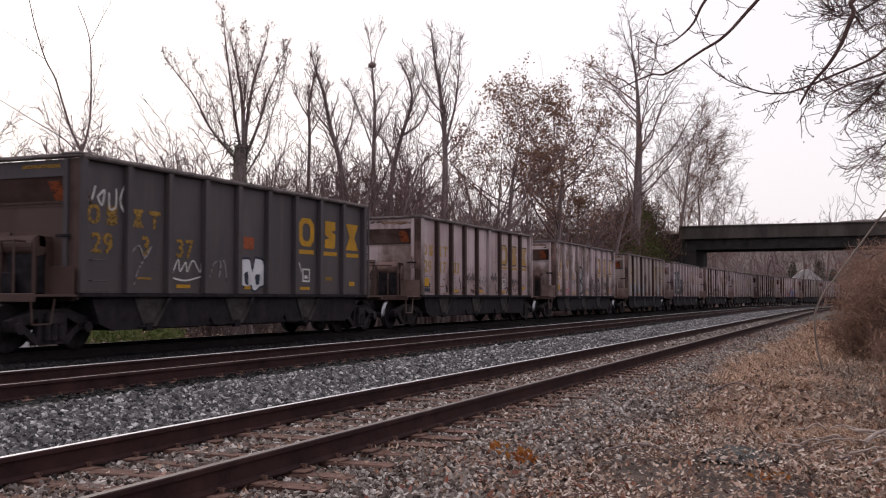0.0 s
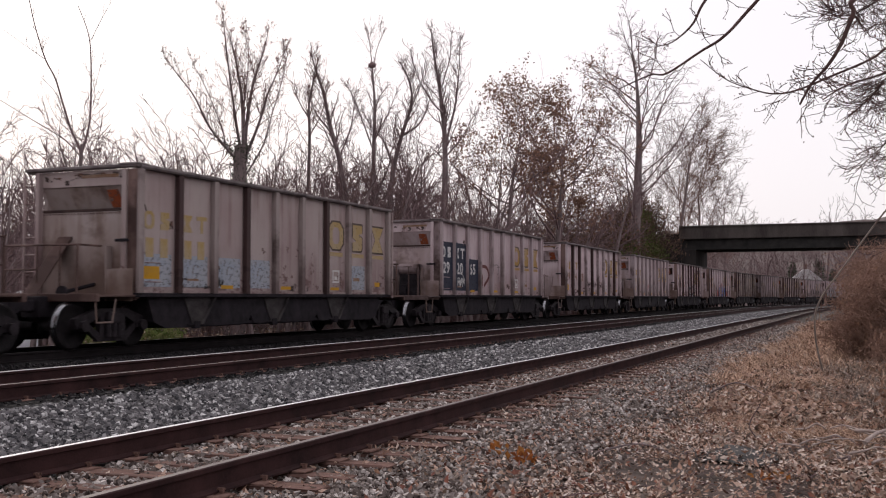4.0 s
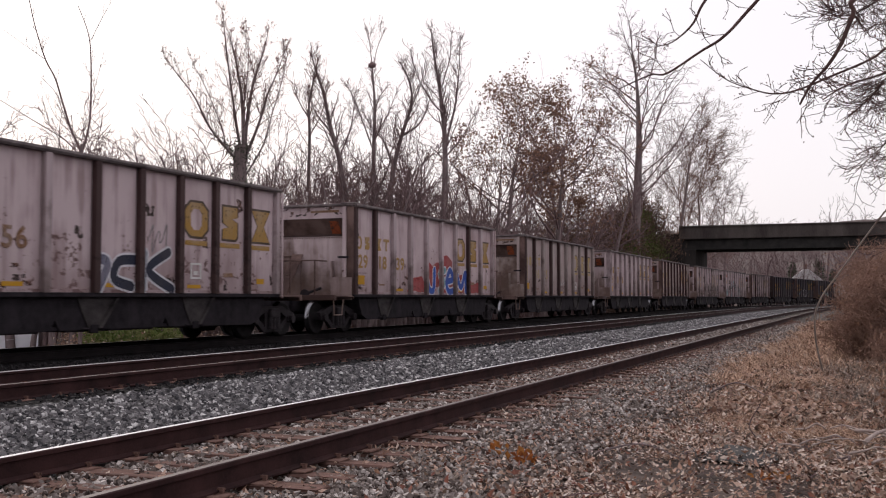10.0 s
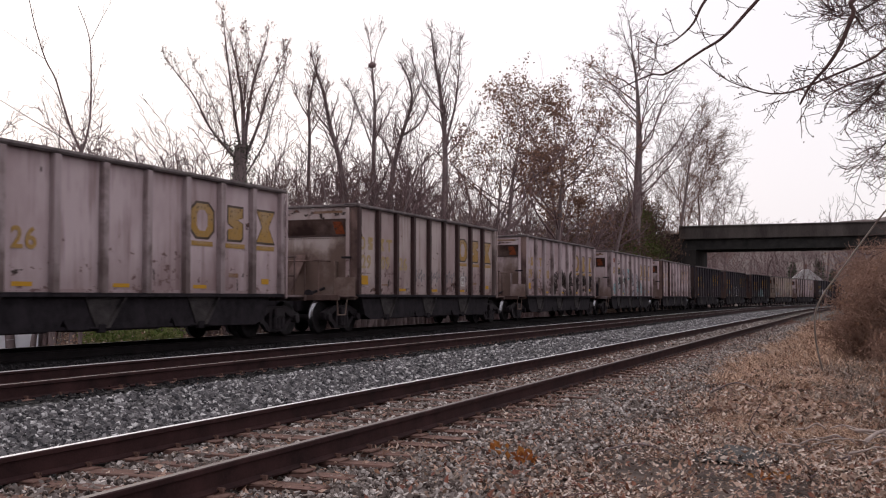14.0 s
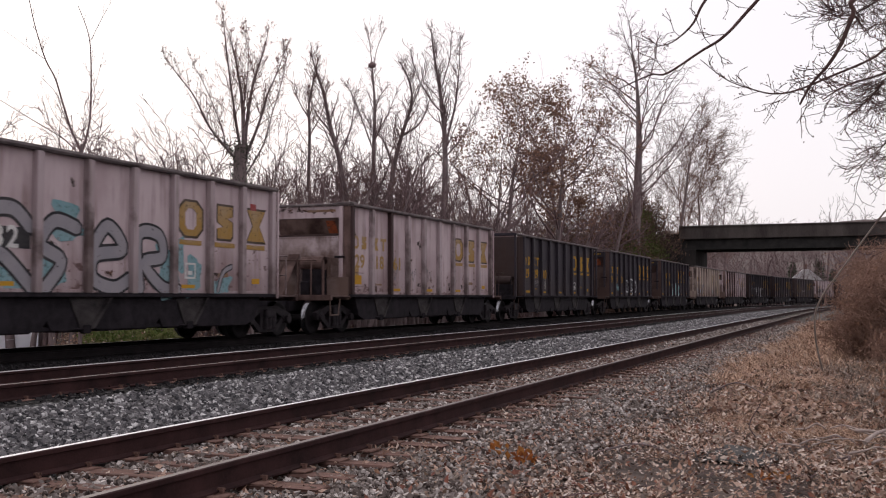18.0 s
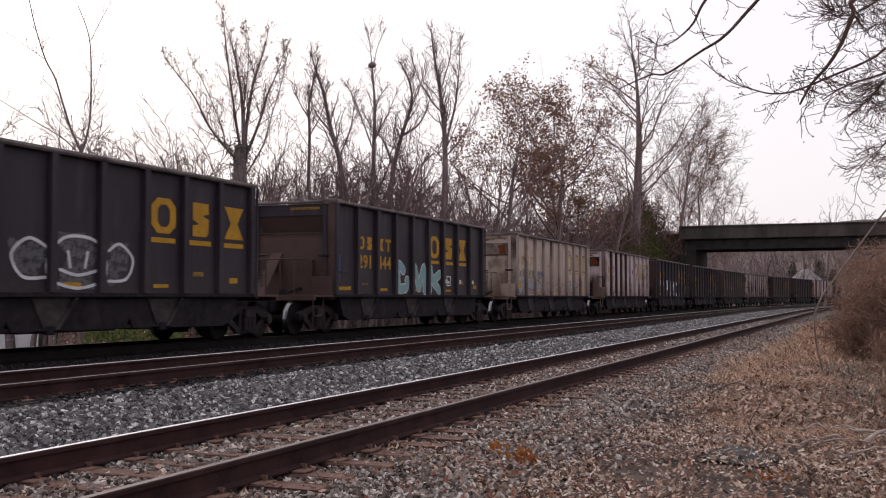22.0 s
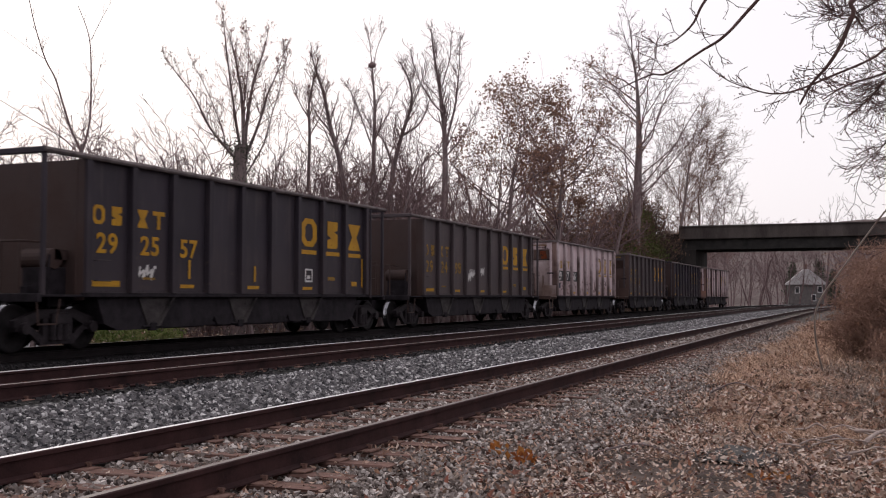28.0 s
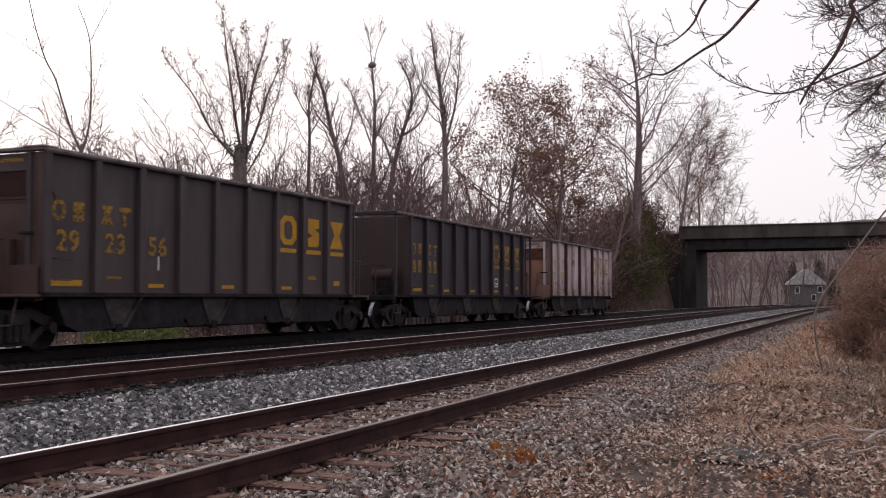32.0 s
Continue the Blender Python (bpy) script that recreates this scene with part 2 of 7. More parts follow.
BUD = pieces("red_bud", (0.2, 0.07, 0.06), (0.26, 0.12, 0.1), (0.15, 0.08, 0.07))
CONCRETE = plain("dark_concrete", (0.019, 0.017, 0.0165), (0.05, 0.044, 0.042), 0.8, 0.9, 0.0, 0.4, 0.01, 20, (1, 1, 0.3))
GIRDER = plain("dark_girder_paint", (0.02, 0.019, 0.019), (0.045, 0.042, 0.04), 1.5, 0.7, 0.0, 0.2)
PARAPET = plain("weathered_parapet", (0.045, 0.037, 0.035), (0.095, 0.08, 0.075), 0.7, 0.9, 0.0, 0.3, 0.01, 12, (1, 1, 0.3))
CAST = plain("dark_cast_steel", (0.011, 0.0088, 0.0104), (0.036, 0.029, 0.033), 7, 0.6, 0.2, 0.4)
WHEEL = plain("black_wheel", (0.006, 0.005, 0.0055), (0.018, 0.015, 0.0165), 6, 0.75, 0.0, 0.3)
TREAD = plain("polished_tread", (0.14, 0.14, 0.15), (0.32, 0.32, 0.34), 9, 0.24, 1.0, 0.05)
WHITE_SIDING = plain("white_siding_paint", (0.8, 0.8, 0.85), (0.86, 0.86, 0.9), 2, 0.6, 0.0, 0.05)

# ---- ground, ballast beds and tracks ----
rng = np.random.default_rng(7)


def sheet(name, us, ys, zf, mat, along_bend=True):
    U, Y = np.meshgrid(np.array(us, float), np.array(ys, float))
    off = 0.5 * BEND_K * np.maximum(0, np.minimum(Y, 400) - BEND_Y) ** 2 if along_bend else 0 * Y
    Z = zf(U, Y)
    v = np.stack([U + off, Y, Z], -1).reshape(-1, 3)
    w, h = len(us), len(ys)
    i = (np.arange(h - 1)[:, None] * w + np.arange(w - 1)[None, :]).ravel()
    f = np.stack([i, i + 1, i + w + 1, i + w], -1)
    return arrays(name, v, f, mat, True)


def rough_z(U, Y, amp):
    return amp * (np.sin(U * 3.1 + 1.7 * np.sin(Y * 1.3)) * np.sin(Y * 2.3 + U) + 0.6 * np.sin(U * 7.3 + Y * 5.1) * np.sin(Y * 6.7 - U * 3))


us = np.concatenate([np.array([-400, -200, -120, -80, -60, -45, -35, -28]), np.arange(-24, -3.0, 0.5), np.arange(-3, 8, 0.16), np.arange(8, 20, 0.8), np.array([24, 40, 80, 200, 500])])
ysg = np.concatenate([np.array([-300, -100, -40, -20, -8]), np.arange(-4, 26, 0.2), np.arange(26, 60, 0.8), np.arange(60, 220, 3), np.array([260, 320, 400, 600, 1000, 2000, 4000])])
part("ground", sheet("ground", us, ysg, lambda U, Y: np.interp(U, _PU, _PZ) - 0.05 + rough_z(U, Y, 0.018) * (U > -3) * (Y < 60), GROUND), None)
tagged(bpy.data.objects["ground"], "brown leafy soil with dead grass beside the tracks", "ground", kind="structure")
ybed = np.concatenate([np.arange(-12, 30, 0.4), np.arange(30, 260, 2.0)])


def bed(name, us, label, mat, lift=0.0):
    ob = part(name, sheet(name, us, ybed, lambda U, Y: np.interp(U, _PU, _PZ) + lift + rough_z(U, Y, 0.012), mat), None)
    return tagged(ob, label, "ballast", kind="structure")


bed("ballast_bed_1", np.linspace(-6.0, -2.3, 18), "brown dusty gravel bed under the rusty siding", BED_BROWN)
bed("ballast_bed_2", np.linspace(-7.9, -5.99, 9), "clean grey crushed stone ballast between the tracks", BED_GREY, 0.004)
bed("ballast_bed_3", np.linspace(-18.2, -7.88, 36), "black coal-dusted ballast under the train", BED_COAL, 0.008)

RAIL_SECTION = ((-0.07, -0.172), (0.07, -0.172), (0.07, -0.16), (0.012, -0.145), (0.01, -0.045), (0.036, -0.035), (0.036, -0.007), (0.027, 0.0),
                (-0.027, 0.0), (-0.036, -0.007), (-0.036, -0.035), (-0.01, -0.045), (-0.012, -0.145), (-0.07, -0.16))


def rail_mesh(name, u, z, mats):
    crown = (6, 7) if mats[1] is RAIL_THIN_GLINT else (7,)
    ys = np.concatenate([np.arange(-25, BEND_Y, 12), np.arange(BEND_Y, 262, 4)])
    n = len(RAIL_SECTION)
    v = [(u + bend(y) + p, y, z + q) for y in ys for p, q in RAIL_SECTION]
    f = [(r * n + i, r * n + (i + 1) % n, (r + 1) * n + (i + 1) % n, (r + 1) * n + i) for r in range(len(ys) - 1) for i in range(n)]
    me = arrays(name, v, np.array(f)[:, ::-1], mats[0])
    me.materials.append(mats[1])
    for p in me.polygons:
        if p.index % n in crown:
            p.material_index = 1
    return me


def tie_mesh(seed):
    bm = boxes((-1.3, 1.3, -0.115, 0.115, -0.16, 0.0), bevel=0.012)
    r = random.Random(seed)
    for vtx in bm.verts:
        vtx.co += Vector((r.uniform(-0.03, 0.03), r.uniform(-0.012, 0.012), r.uniform(-0.006, 0.006)))
    return mesh_of("tie", bm, TIE)


TIES = [tie_mesh(i) for i in range(4)]
PLATE_MESH = mesh_of("tie_plate", boxes((-0.17, 0.17, -0.09, 0.09, 0.0, 0.016), bevel=0.004), PLATE)
spike_bm = boxes((-0.115, -0.085, -0.05, -0.03, 0.01, 0.05), (0.085, 0.115, 0.03, 0.05, 0.01, 0.05), (0.07, 0.115, 0.025, 0.055, 0.035, 0.05), (-0.115, -0.07, -0.055, -0.025, 0.035, 0.05))
SPIKE_MESH = mesh_of("spikes", spike_bm, PLATE)


def track(name, u, z, label, near_rail, far_rail, y0, y1, plates_to, web=None):
    t = thing(name, label, "railway track", kind="structure")
    part("rail", rail_mesh("rail", u - 0.7525, z, (web or RUST_RAIL, far_rail)), None, t)
    part("rail", rail_mesh("rail", u + 0.7525, z, (web or RUST_RAIL, near_rail)), None, t)
    r = random.Random(int(-u * 10))
    y = y0
    while y < y1:
        tie = part("tie", TIES[r.randrange(4)], None, t)
        tie.matrix_world = Matrix.Translation((u + bend(y) + r.uniform(-0.06, 0.06), y, z - 0.188 + r.uniform(-0.008, 0.004))) @ Matrix.Rotation(-heading(y) + radians(r.uniform(-1.6, 1.6)), 4, "Z")
        if y < plates_to:
            for s in (-0.7525, 0.7525):
                pl = part("tie_plate", PLATE_MESH, None, t)
                pl.matrix_world = Matrix.Translation((u + s, y, z - 0.188))
                sp = part("spike", SPIKE_MESH, None, t)
                sp.matrix_world = Matrix.Translation((u + s, y, z - 0.186))
        y += 0.53 + r.uniform(-0.03, 0.03)
    return t


track("track_1", SIDING, Z_SIDING, "rusty siding track on half-buried wooden ties", RAIL_TOP_DULL, RAIL_GLINT, 2.0, 60, 32)
track("track_2", MIDDLE, Z_MIDDLE, "middle main track with worn rails and dark ties", RAIL_TOP_DULL, RAIL_THIN_GLINT, 6.0, 60, 30)
track("track_3", TRAIN, Z_TRAIN, "main track under the coal train, blackened with dust", RAIL_SOOT, RAIL_THIN_GLINT, 8.0, 60, 8, RAIL_SOOT)

# ---- the hopper cars: local y along the track, the camera's side at +x, rail top at z = 0 ----
PITCH, LEN, W, H, SILL = 16.47, 12.22, 3.0, 3.80, 1.07
HL, HW = LEN / 2, W / 2
NPAN = 9
SET = 0.13         # depth of the posts before the side sheet


def car_meshes():
    m = {}
    # open shell: side sheets 3 cm thick
    m["side_sheet"] = mesh_of("side_sheet", boxes((HW - SET - 0.03, HW - SET, -HL + 0.02, HL - 0.02, SILL + 0.05, H - 0.05)))
    m["side_sheet_far"] = mesh_of("side_sheet", boxes((HW - SET - 0.03, HW - SET, -HL + 0.02, HL - 0.52, SILL + 0.05, H - 0.05)))
    bm = boxes((HW - SET, HW - SET + 0.01, -HL + 0.1, HL - 0.1, SILL + 0.05, SILL + 0.115))
    for i in range(86):         # a lower strip with its row of rivets
        y = -HL + 0.15 + i * 0.1405
        rod(bm, (HW - SET + 0.009, y, SILL + 0.083), (HW - SET + 0.022, y, SILL + 0.083), 0.017, 0.011, n=5)
    m["rivet_strip"] = mesh_of("rivet_strip", bm)
    m["post"] = mesh_of("post", boxes((HW - SET, HW, -0.085, 0.085, SILL + 0.04, H - 0.1), bevel=0.012))
    bm = bmesh.new()
    prism(bm, ((HW - 0.12, H - 0.1), (HW + 0.0, H - 0.1), (HW + 0.03, H - 0.06), (HW + 0.02, H - 0.01), (HW - 0.12, H)), 1, -HL, HL)
    m["top_chord"] = mesh_of("top_chord", bm)
    bm = bmesh.new()
    prism(bm, ((HW - 0.12, H - 0.1), (HW + 0.0, H - 0.1), (HW + 0.03, H - 0.06), (HW + 0.02, H - 0.01), (HW - 0.12, H)), 1, -HL - 1.15, HL + 1.15)
    m["top_chord_long"] = mesh_of("top_chord", bm)
    m["side_sill"] = mesh_of("side_sill", boxes((HW - 0.12, HW - 0.03, -HL - 0.05, HL + 0.05, SILL - 0.04, SILL + 0.05), bevel=0.01))
    # the -y end: a top beam, a sheet that slopes inward below it, the main sheet, stiles and corner plates
    bm = bmesh.new()
    prism(bm, ((-HL + 0.05, SILL - 0.06), (-HL + 0.05, H - 0.92), (-HL + 0.13, H - 0.92), (-HL + 0.13, SILL - 0.06)), 0, -1.12, HW - 0.1)
    m["end_panel"] = mesh_of("end_panel", bm)
    m["end_panel_tall"] = mesh_of("end_panel", boxes((-HW + 0.1, HW - 0.1, -HL + 0.05, -HL + 0.13, SILL - 0.02, H - 0.1)))
    m["end_beam"] = mesh_of("end_beam", boxes((-1.12, HW - 0.1, -HL + 0.02, -HL + 0.1, H - 0.43, H - 0.1), bevel=0.008))
    bm = bmesh.new()
    prism(bm, ((-HL + 0.05, H - 0.43), (-HL + 0.36, H - 0.96), (-HL + 0.41, H - 0.94), (-HL + 0.1, H - 0.41)), 0, -1.12, HW - 0.1)
    m["end_hood"] = mesh_of("end_hood", bm)
    bm = bmesh.new()
    prism(bm, ((-HL + 0.09, H - 0.51), (-HL + 0.3, H - 0.87), (-HL + 0.32, H - 0.86), (-HL + 0.11, H - 0.5)), 0, 0.56, 0.86)
    m["hood_mark"] = mesh_of("hood_mark", bm)
    bm = bmesh.new()
    for i in range(26):
        x = -1.06 + i * 0.083
        rod(bm, (x, -HL + 0.03, H - 1.0), (x, -HL + 0.055, H - 1.0), 0.02, 0.012, n=5)
    m["rivet_row"] = mesh_of("rivet_row", bm)
    # bar added for the dark shadow line and rust fringe below the hood
    m["end_seam"] = mesh_of("end_seam", boxes((-1.1, 1.09, -HL + 0.03, -HL + 0.12, H - 0.96, H - 0.905), bevel=0.006))
    m["end_stile"] = mesh_of("end_stile", boxes((1.09, 1.2, -HL - 0.09, -HL + 0.05, SILL, H - 0.1), (1.09, 1.11, -HL - 0.09, -HL + 0.06, H - 1.1, H - 0.1), bevel=0.006))
    m["far_stile"] = mesh_of("end_stile", boxes((-1.2, -1.1, -HL - 0.09, -HL + 0.05, SILL, H - 0.1), bevel=0.006))
    m["corner_post"] = mesh_of("corner_post", boxes((1.2, HW - 0.07, -HL - 0.02, -HL + 0.02, SILL - 0.1, H - 0.1), (1.2, 1.27, -HL - 0.03, -HL + 0.01, SILL - 0.1, H - 0.1), bevel=0.006))
    m["corner_plate"] = mesh_of("corner_plate", boxes((0.74, HW - 0.08, -HL - 0.11, -HL - 0.092, SILL - 0.12, 1.62), (0.72, 0.76, -HL - 0.13, -HL + 0.05, SILL - 0.12, 2.1), bevel=0.004))
    m["hand_slot"] = mesh_of("hand_slot", boxes((0.96, 1.3, -HL - 0.13, -HL - 0.08, 2.18, 2.24), bevel=0.01))
    m["corner_cap"] = mesh_of("corner_cap", boxes((1.05, HW + 0.03, -HL - 0.13, -HL + 0.25, H - 0.03, H + 0.015), bevel=0.012))
    bm = bmesh.new()
    prism(bm, ((-HL + 0.06, 2.3), (-HL + 0.06, 1.95), (-HL - 0.62, 1.09), (-HL - 0.92, 1.09)), 0, -0.62, -0.58)
    prism(bm, ((-HL + 0.04, 2.32), (-HL + 0.06, 2.3), (-HL - 0.92, 1.09), (-HL - 0.95, 1.09)), 0, -0.66, -0.3)
    m["gusset"] = mesh_of("gusset", bm)
    m["end_cap"] = mesh_of("end_cap", boxes((-HW, HW, -HL - 0.1, -HL + 0.1, H - 0.075, H - 0.005), bevel=0.015))
    # brake gear on a platform: a saddle tank on two brackets over a dark case
    bm = bmesh.new()
    rod(bm, (0.02, -HL - 0.3, 2.02), (0.74, -HL - 0.3, 2.02), 0.2, n=18)
    rod(bm, (-0.03, -HL - 0.3, 2.02), (0.02, -HL - 0.3, 2.02), 0.13, 0.2, n=18)
    box(bm, 0.0, 0.74, -HL - 0.3, -HL + 0.06, 2.0, 2.2)
    m["saddle_tank"] = mesh_of("saddle_tank", bm)
    m["brake_case"] = mesh_of("brake_case", boxes((0.05, 0.7, -HL - 0.42, -HL + 0.06, 1.1, 1.86), (0.1, 0.35, -HL - 0.6, -HL - 0.4, 1.1, 1.5), (0.74, 0.78, -HL - 0.5, -HL - 0.44, 1.05, 2.1), bevel=0.02))
    m["bracket"] = mesh_of("bracket", boxes((0, 0.06, -HL - 0.52, -HL - 0.46, 1.08, 2.1), bevel=0.006))
    m["end_cap_long"] = mesh_of("end_cap", boxes((-HW, HW, -HL - 1.17, -HL - 1.05, H - 0.12, H - 0.005), bevel=0.015))
    m["overhang_post"] = mesh_of("overhang_post", boxes((HW - 0.12, HW - 0.04, -HL - 1.12, -HL - 1.03, SILL, H - 0.11), bevel=0.01))
    # slope sheets inside
    bm = bmesh.new()
    prism(bm, ((-HL + 0.42, 2.9), (-HL + 0.42, 2.85), (-HL + 3.0, 1.1), (HL - 3.0, 1.1), (HL - 0.42, 2.85), (HL - 0.42, 2.9), (HL - 3.0, 1.16), (-HL + 3.0, 1.16)), 0, -1.1, HW - 0.2)
    m["slope_sheet"] = mesh_of("slope_sheet", bm)
    m["centre_sill"] = mesh_of("centre_sill", boxes((-0.25, 0.25, -7.55, 7.55, 0.62, 1.05), bevel=0.02))
    m["end_sill"] = mesh_of("end_sill", boxes((-HW + 0.05, HW - 0.05, -7.34, -7.22, 0.94, 1.1), (-HW + 0.05, HW - 0.05, -7.22, -HL + 0.1, 1.03, 1.08), bevel=0.012))
    # hopper pockets with sloping ends, a beam below them and a dusty wedge plate on each
    bm = bmesh.new()
    prism(bm, ((-1.66, 1.07), (1.66, 1.07), (1.66, 0.62), (1.52, 0.4), (-1.52, 0.4), (-1.66, 0.62)), 0, -HW + 0.16, HW - 0.16)
    m["hopper_pocket"] = mesh_of("hopper_pocket", bm)
    bm = bmesh.new()
    prism(bm, ((-2.35, 1.07), (1.66, 1.07), (1.66, 0.62), (1.52, 0.4), (-1.7, 0.36), (-2.1, 0.5)), 0, -HW + 0.16, HW - 0.16)
    m["end_pocket"] = mesh_of("end_pocket", bm)
    m["outlet_door"] = mesh_of("outlet_door", boxes((-HW + 0.2, HW - 0.2, -1.3, 1.3, 0.36, 0.43), (HW - 0.22, HW - 0.1, -0.72, -0.5, 0.33, 0.5), (HW - 0.2, HW - 0.12, -0.95, -0.3, 0.4, 0.44), bevel=0.015))
    m["door_beam"] = mesh_of("door_beam", boxes((HW - 0.3, HW - 0.2, -4.6, 4.6, 0.39, 0.47), bevel=0.012))
    bm = bmesh.new()
    prism(bm, ((-1.12, 1.06), (0.05, 1.06), (-0.48, 0.44), (-0.78, 0.44)), 0, HW - 0.158, HW - 0.13)
    prism(bm, ((0.0, 1.06), (0.08, 1.06), (-0.46, 0.42), (-0.54, 0.42)), 0, HW - 0.13, HW - 0.06)
    m["pocket_rib"] = mesh_of("pocket_rib", bm)
    # the end platform: handrail, brake wheel and ladder rungs
    y0 = -HL - 0.75
    m["handrail"] = mesh_of("handrail", rods([((-1.4, y0, 2.1), (0.55, y0, 2.1)), ((0.55, y0, 2.1), (0.55, y0, 1.1)), ((0.55, y0, 2.1), (0.55, y0 + 0.7, 2.1))], 0.022))
    m["rail_post"] = mesh_of("rail_post", rods([((0, y0, 1.1), (0, y0, 2.09))], 0.02))
    m["mid_rail"] = mesh_of("mid_rail", rods([((-1.35, y0, 1.6), (-0.5, y0, 1.6))], 0.018))
    bm = bmesh.new()
    rod(bm, (0.3, -HL - 0.92, 1.12), (0.3, -HL - 0.86, 1.12), 0.14, n=16)
    rod(bm, (0.3, -HL - 0.88, 1.12), (0.3, -HL + 0.06, 1.3), 0.04)
    m["brake_wheel"] = mesh_of("brake_wheel", bm)
    m["ladder"] = mesh_of("ladder", boxes((-HW - 0.04, -HW, -HL - 0.08, -HL - 0.03, 1.0, H - 0.1)))
    m["stile"] = mesh_of("stile", boxes((-HW + 0.34, -HW + 0.38, -HL - 0.08, -HL - 0.03, 1.0, H - 0.1)))
    m["rung"] = mesh_of("rung", rods([((-HW - 0.02, -HL - 0.055, 0), (-HW + 0.36, -HL - 0.055, 0))], 0.018, 6))
    m["grab_iron"] = mesh_of("grab_iron", rods([((HW + 0.04, -HL + 0.25, 1.35), (HW + 0.04, -HL + 0.65, 1.35)), ((HW - 0.05, -HL + 0.25, 1.35), (HW + 0.04, -HL + 0.25, 1.35)), ((HW - 0.05, -HL + 0.65, 1.35), (HW + 0.04, -HL + 0.65, 1.35))], 0.012, 6))
    bm = boxes((-0.12, 0.12, -8.0, -7.5, 0.74, 0.98), (-0.16, 0.14, -8.24, -7.95, 0.7, 1.02), bevel=0.03)
    m["coupler"] = mesh_of("coupler", bm)
    m["step"] = mesh_of("step", rods([((HW - 0.1, -7.3, 1.0), (HW - 0.1, -7.25, 0.52)), ((HW - 0.1, -6.7, 1.0), (HW - 0.1, -6.8, 0.52)), ((HW - 0.1, -7.27, 0.53), (HW - 0.1, -6.78, 0.53))], 0.018, 6))
    # trucks
    bm = bmesh.new()
    prism(bm, ((-1.1, 0.6), (-0.45, 0.8), (0.45, 0.8), (1.1, 0.6), (1.1, 0.48), (0.7, 0.5), (0.4, 0.64), (-0.4, 0.64), (-0.7, 0.5), (-1.1, 0.48)), 0, 0.97, 1.1)
    for s in (-1, 1):
        prism(bm, ((s * 0.72, 0.52), (s * 0.86, 0.5), (s * 0.5, 0.2), (s * 0.4, 0.16), (s * 0.34, 0.28)), 0, 0.985, 1.09)
        box(bm, 0.98, 1.105, min(s * 0.26, s * 0.38), max(s * 0.26, s * 0.38), 0.2, 0.7)
        box(bm, 0.96, 1.11, min(s * 0.74, s * 1.06), max(s * 0.74, s * 1.06), 0.4, 0.56)
    box(bm, 0.98, 1.1, -0.46, 0.46, 0.14, 0.26)
    m["side_frame"] = mesh_of("side_frame", bm)
    bm = bmesh.new()
    for s in (-0.17, 0.0, 0.17):
        rod(bm, (1.12, s, 0.22), (1.12, s, 0.52), 0.075, n=10)
    m["spring"] = mesh_of("spring", bm)
    m["bolster"] = mesh_of("bolster", boxes((-1.2, 1.2, -0.22, 0.22, 0.5, 0.74), bevel=0.03))
    bm = bmesh.new()
    rod(bm, (1.08, 0, 0), (1.2, 0, 0), 0.11, n=14)
    m["bearing_cap"] = mesh_of("bearing_cap", bm)
    # wheelset turning about local x
    def lathe(prof, n=28):
        v, f = [], []
        for i in range(n):
            a = 2 * math.pi * i / n
            v += [(x, r * math.cos(a), r * math.sin(a)) for x, r in prof]
        k = len(prof)
        for i in range(n):
            j = (i + 1) % n
            f += [(i * k + q, i * k + q + 1, j * k + q + 1, j * k + q) for q in range(k - 1)]
        return v, f, k
    wheel = [(1.06, 0.02), (1.06, 0.09), (0.98, 0.1), (0.89, 0.12), (0.82, 0.2), (0.84, 0.36), (0.855, 0.395), (0.855, 0.452), (0.845, 0.457), (0.745, 0.462), (0.735, 0.485), (0.72, 0.485), (0.715, 0.47),
             (0.715, 0.395), (0.75, 0.36), (0.75, 0.16), (0.7, 0.1), (0.1, 0.085)]
    v, f, k = lathe(wheel)
    v2 = [(-x, y, z) for x, y, z in v]
    f2 = [tuple(i + len(v) for i in reversed(q)) for q in f]
    me = arrays("wheelset", np.array(v + v2), np.array(f + f2), WHEEL, True)
    me.materials.append(TREAD)
    for p in me.polygons:
        if p.index % (k - 1) in (7, 8):
            p.material_index = 1
    m["wheelset"] = me
    return m


CM = car_meshes()
TRAIN_CARS = []
WHEELSETS = []


def fit_mat(name, mesh_name, mat, parent, m=None, label=""):
    """A part on a shared mesh, with the paint of its own car."""
    me = CM[mesh_name]
    if not me.materials:
        me.materials.append(None)
    ob = new(name, me)
    ob.parent = parent
    if m is not None:
        ob.matrix_local = m
    if mat is not None:
        ob.material_slots[0].link = "OBJECT"
        ob.material_slots[0].material = mat
    if label:
        tagged(ob, label)
    return ob


FLIP = Matrix.Rotation(math.pi, 4, "Z")


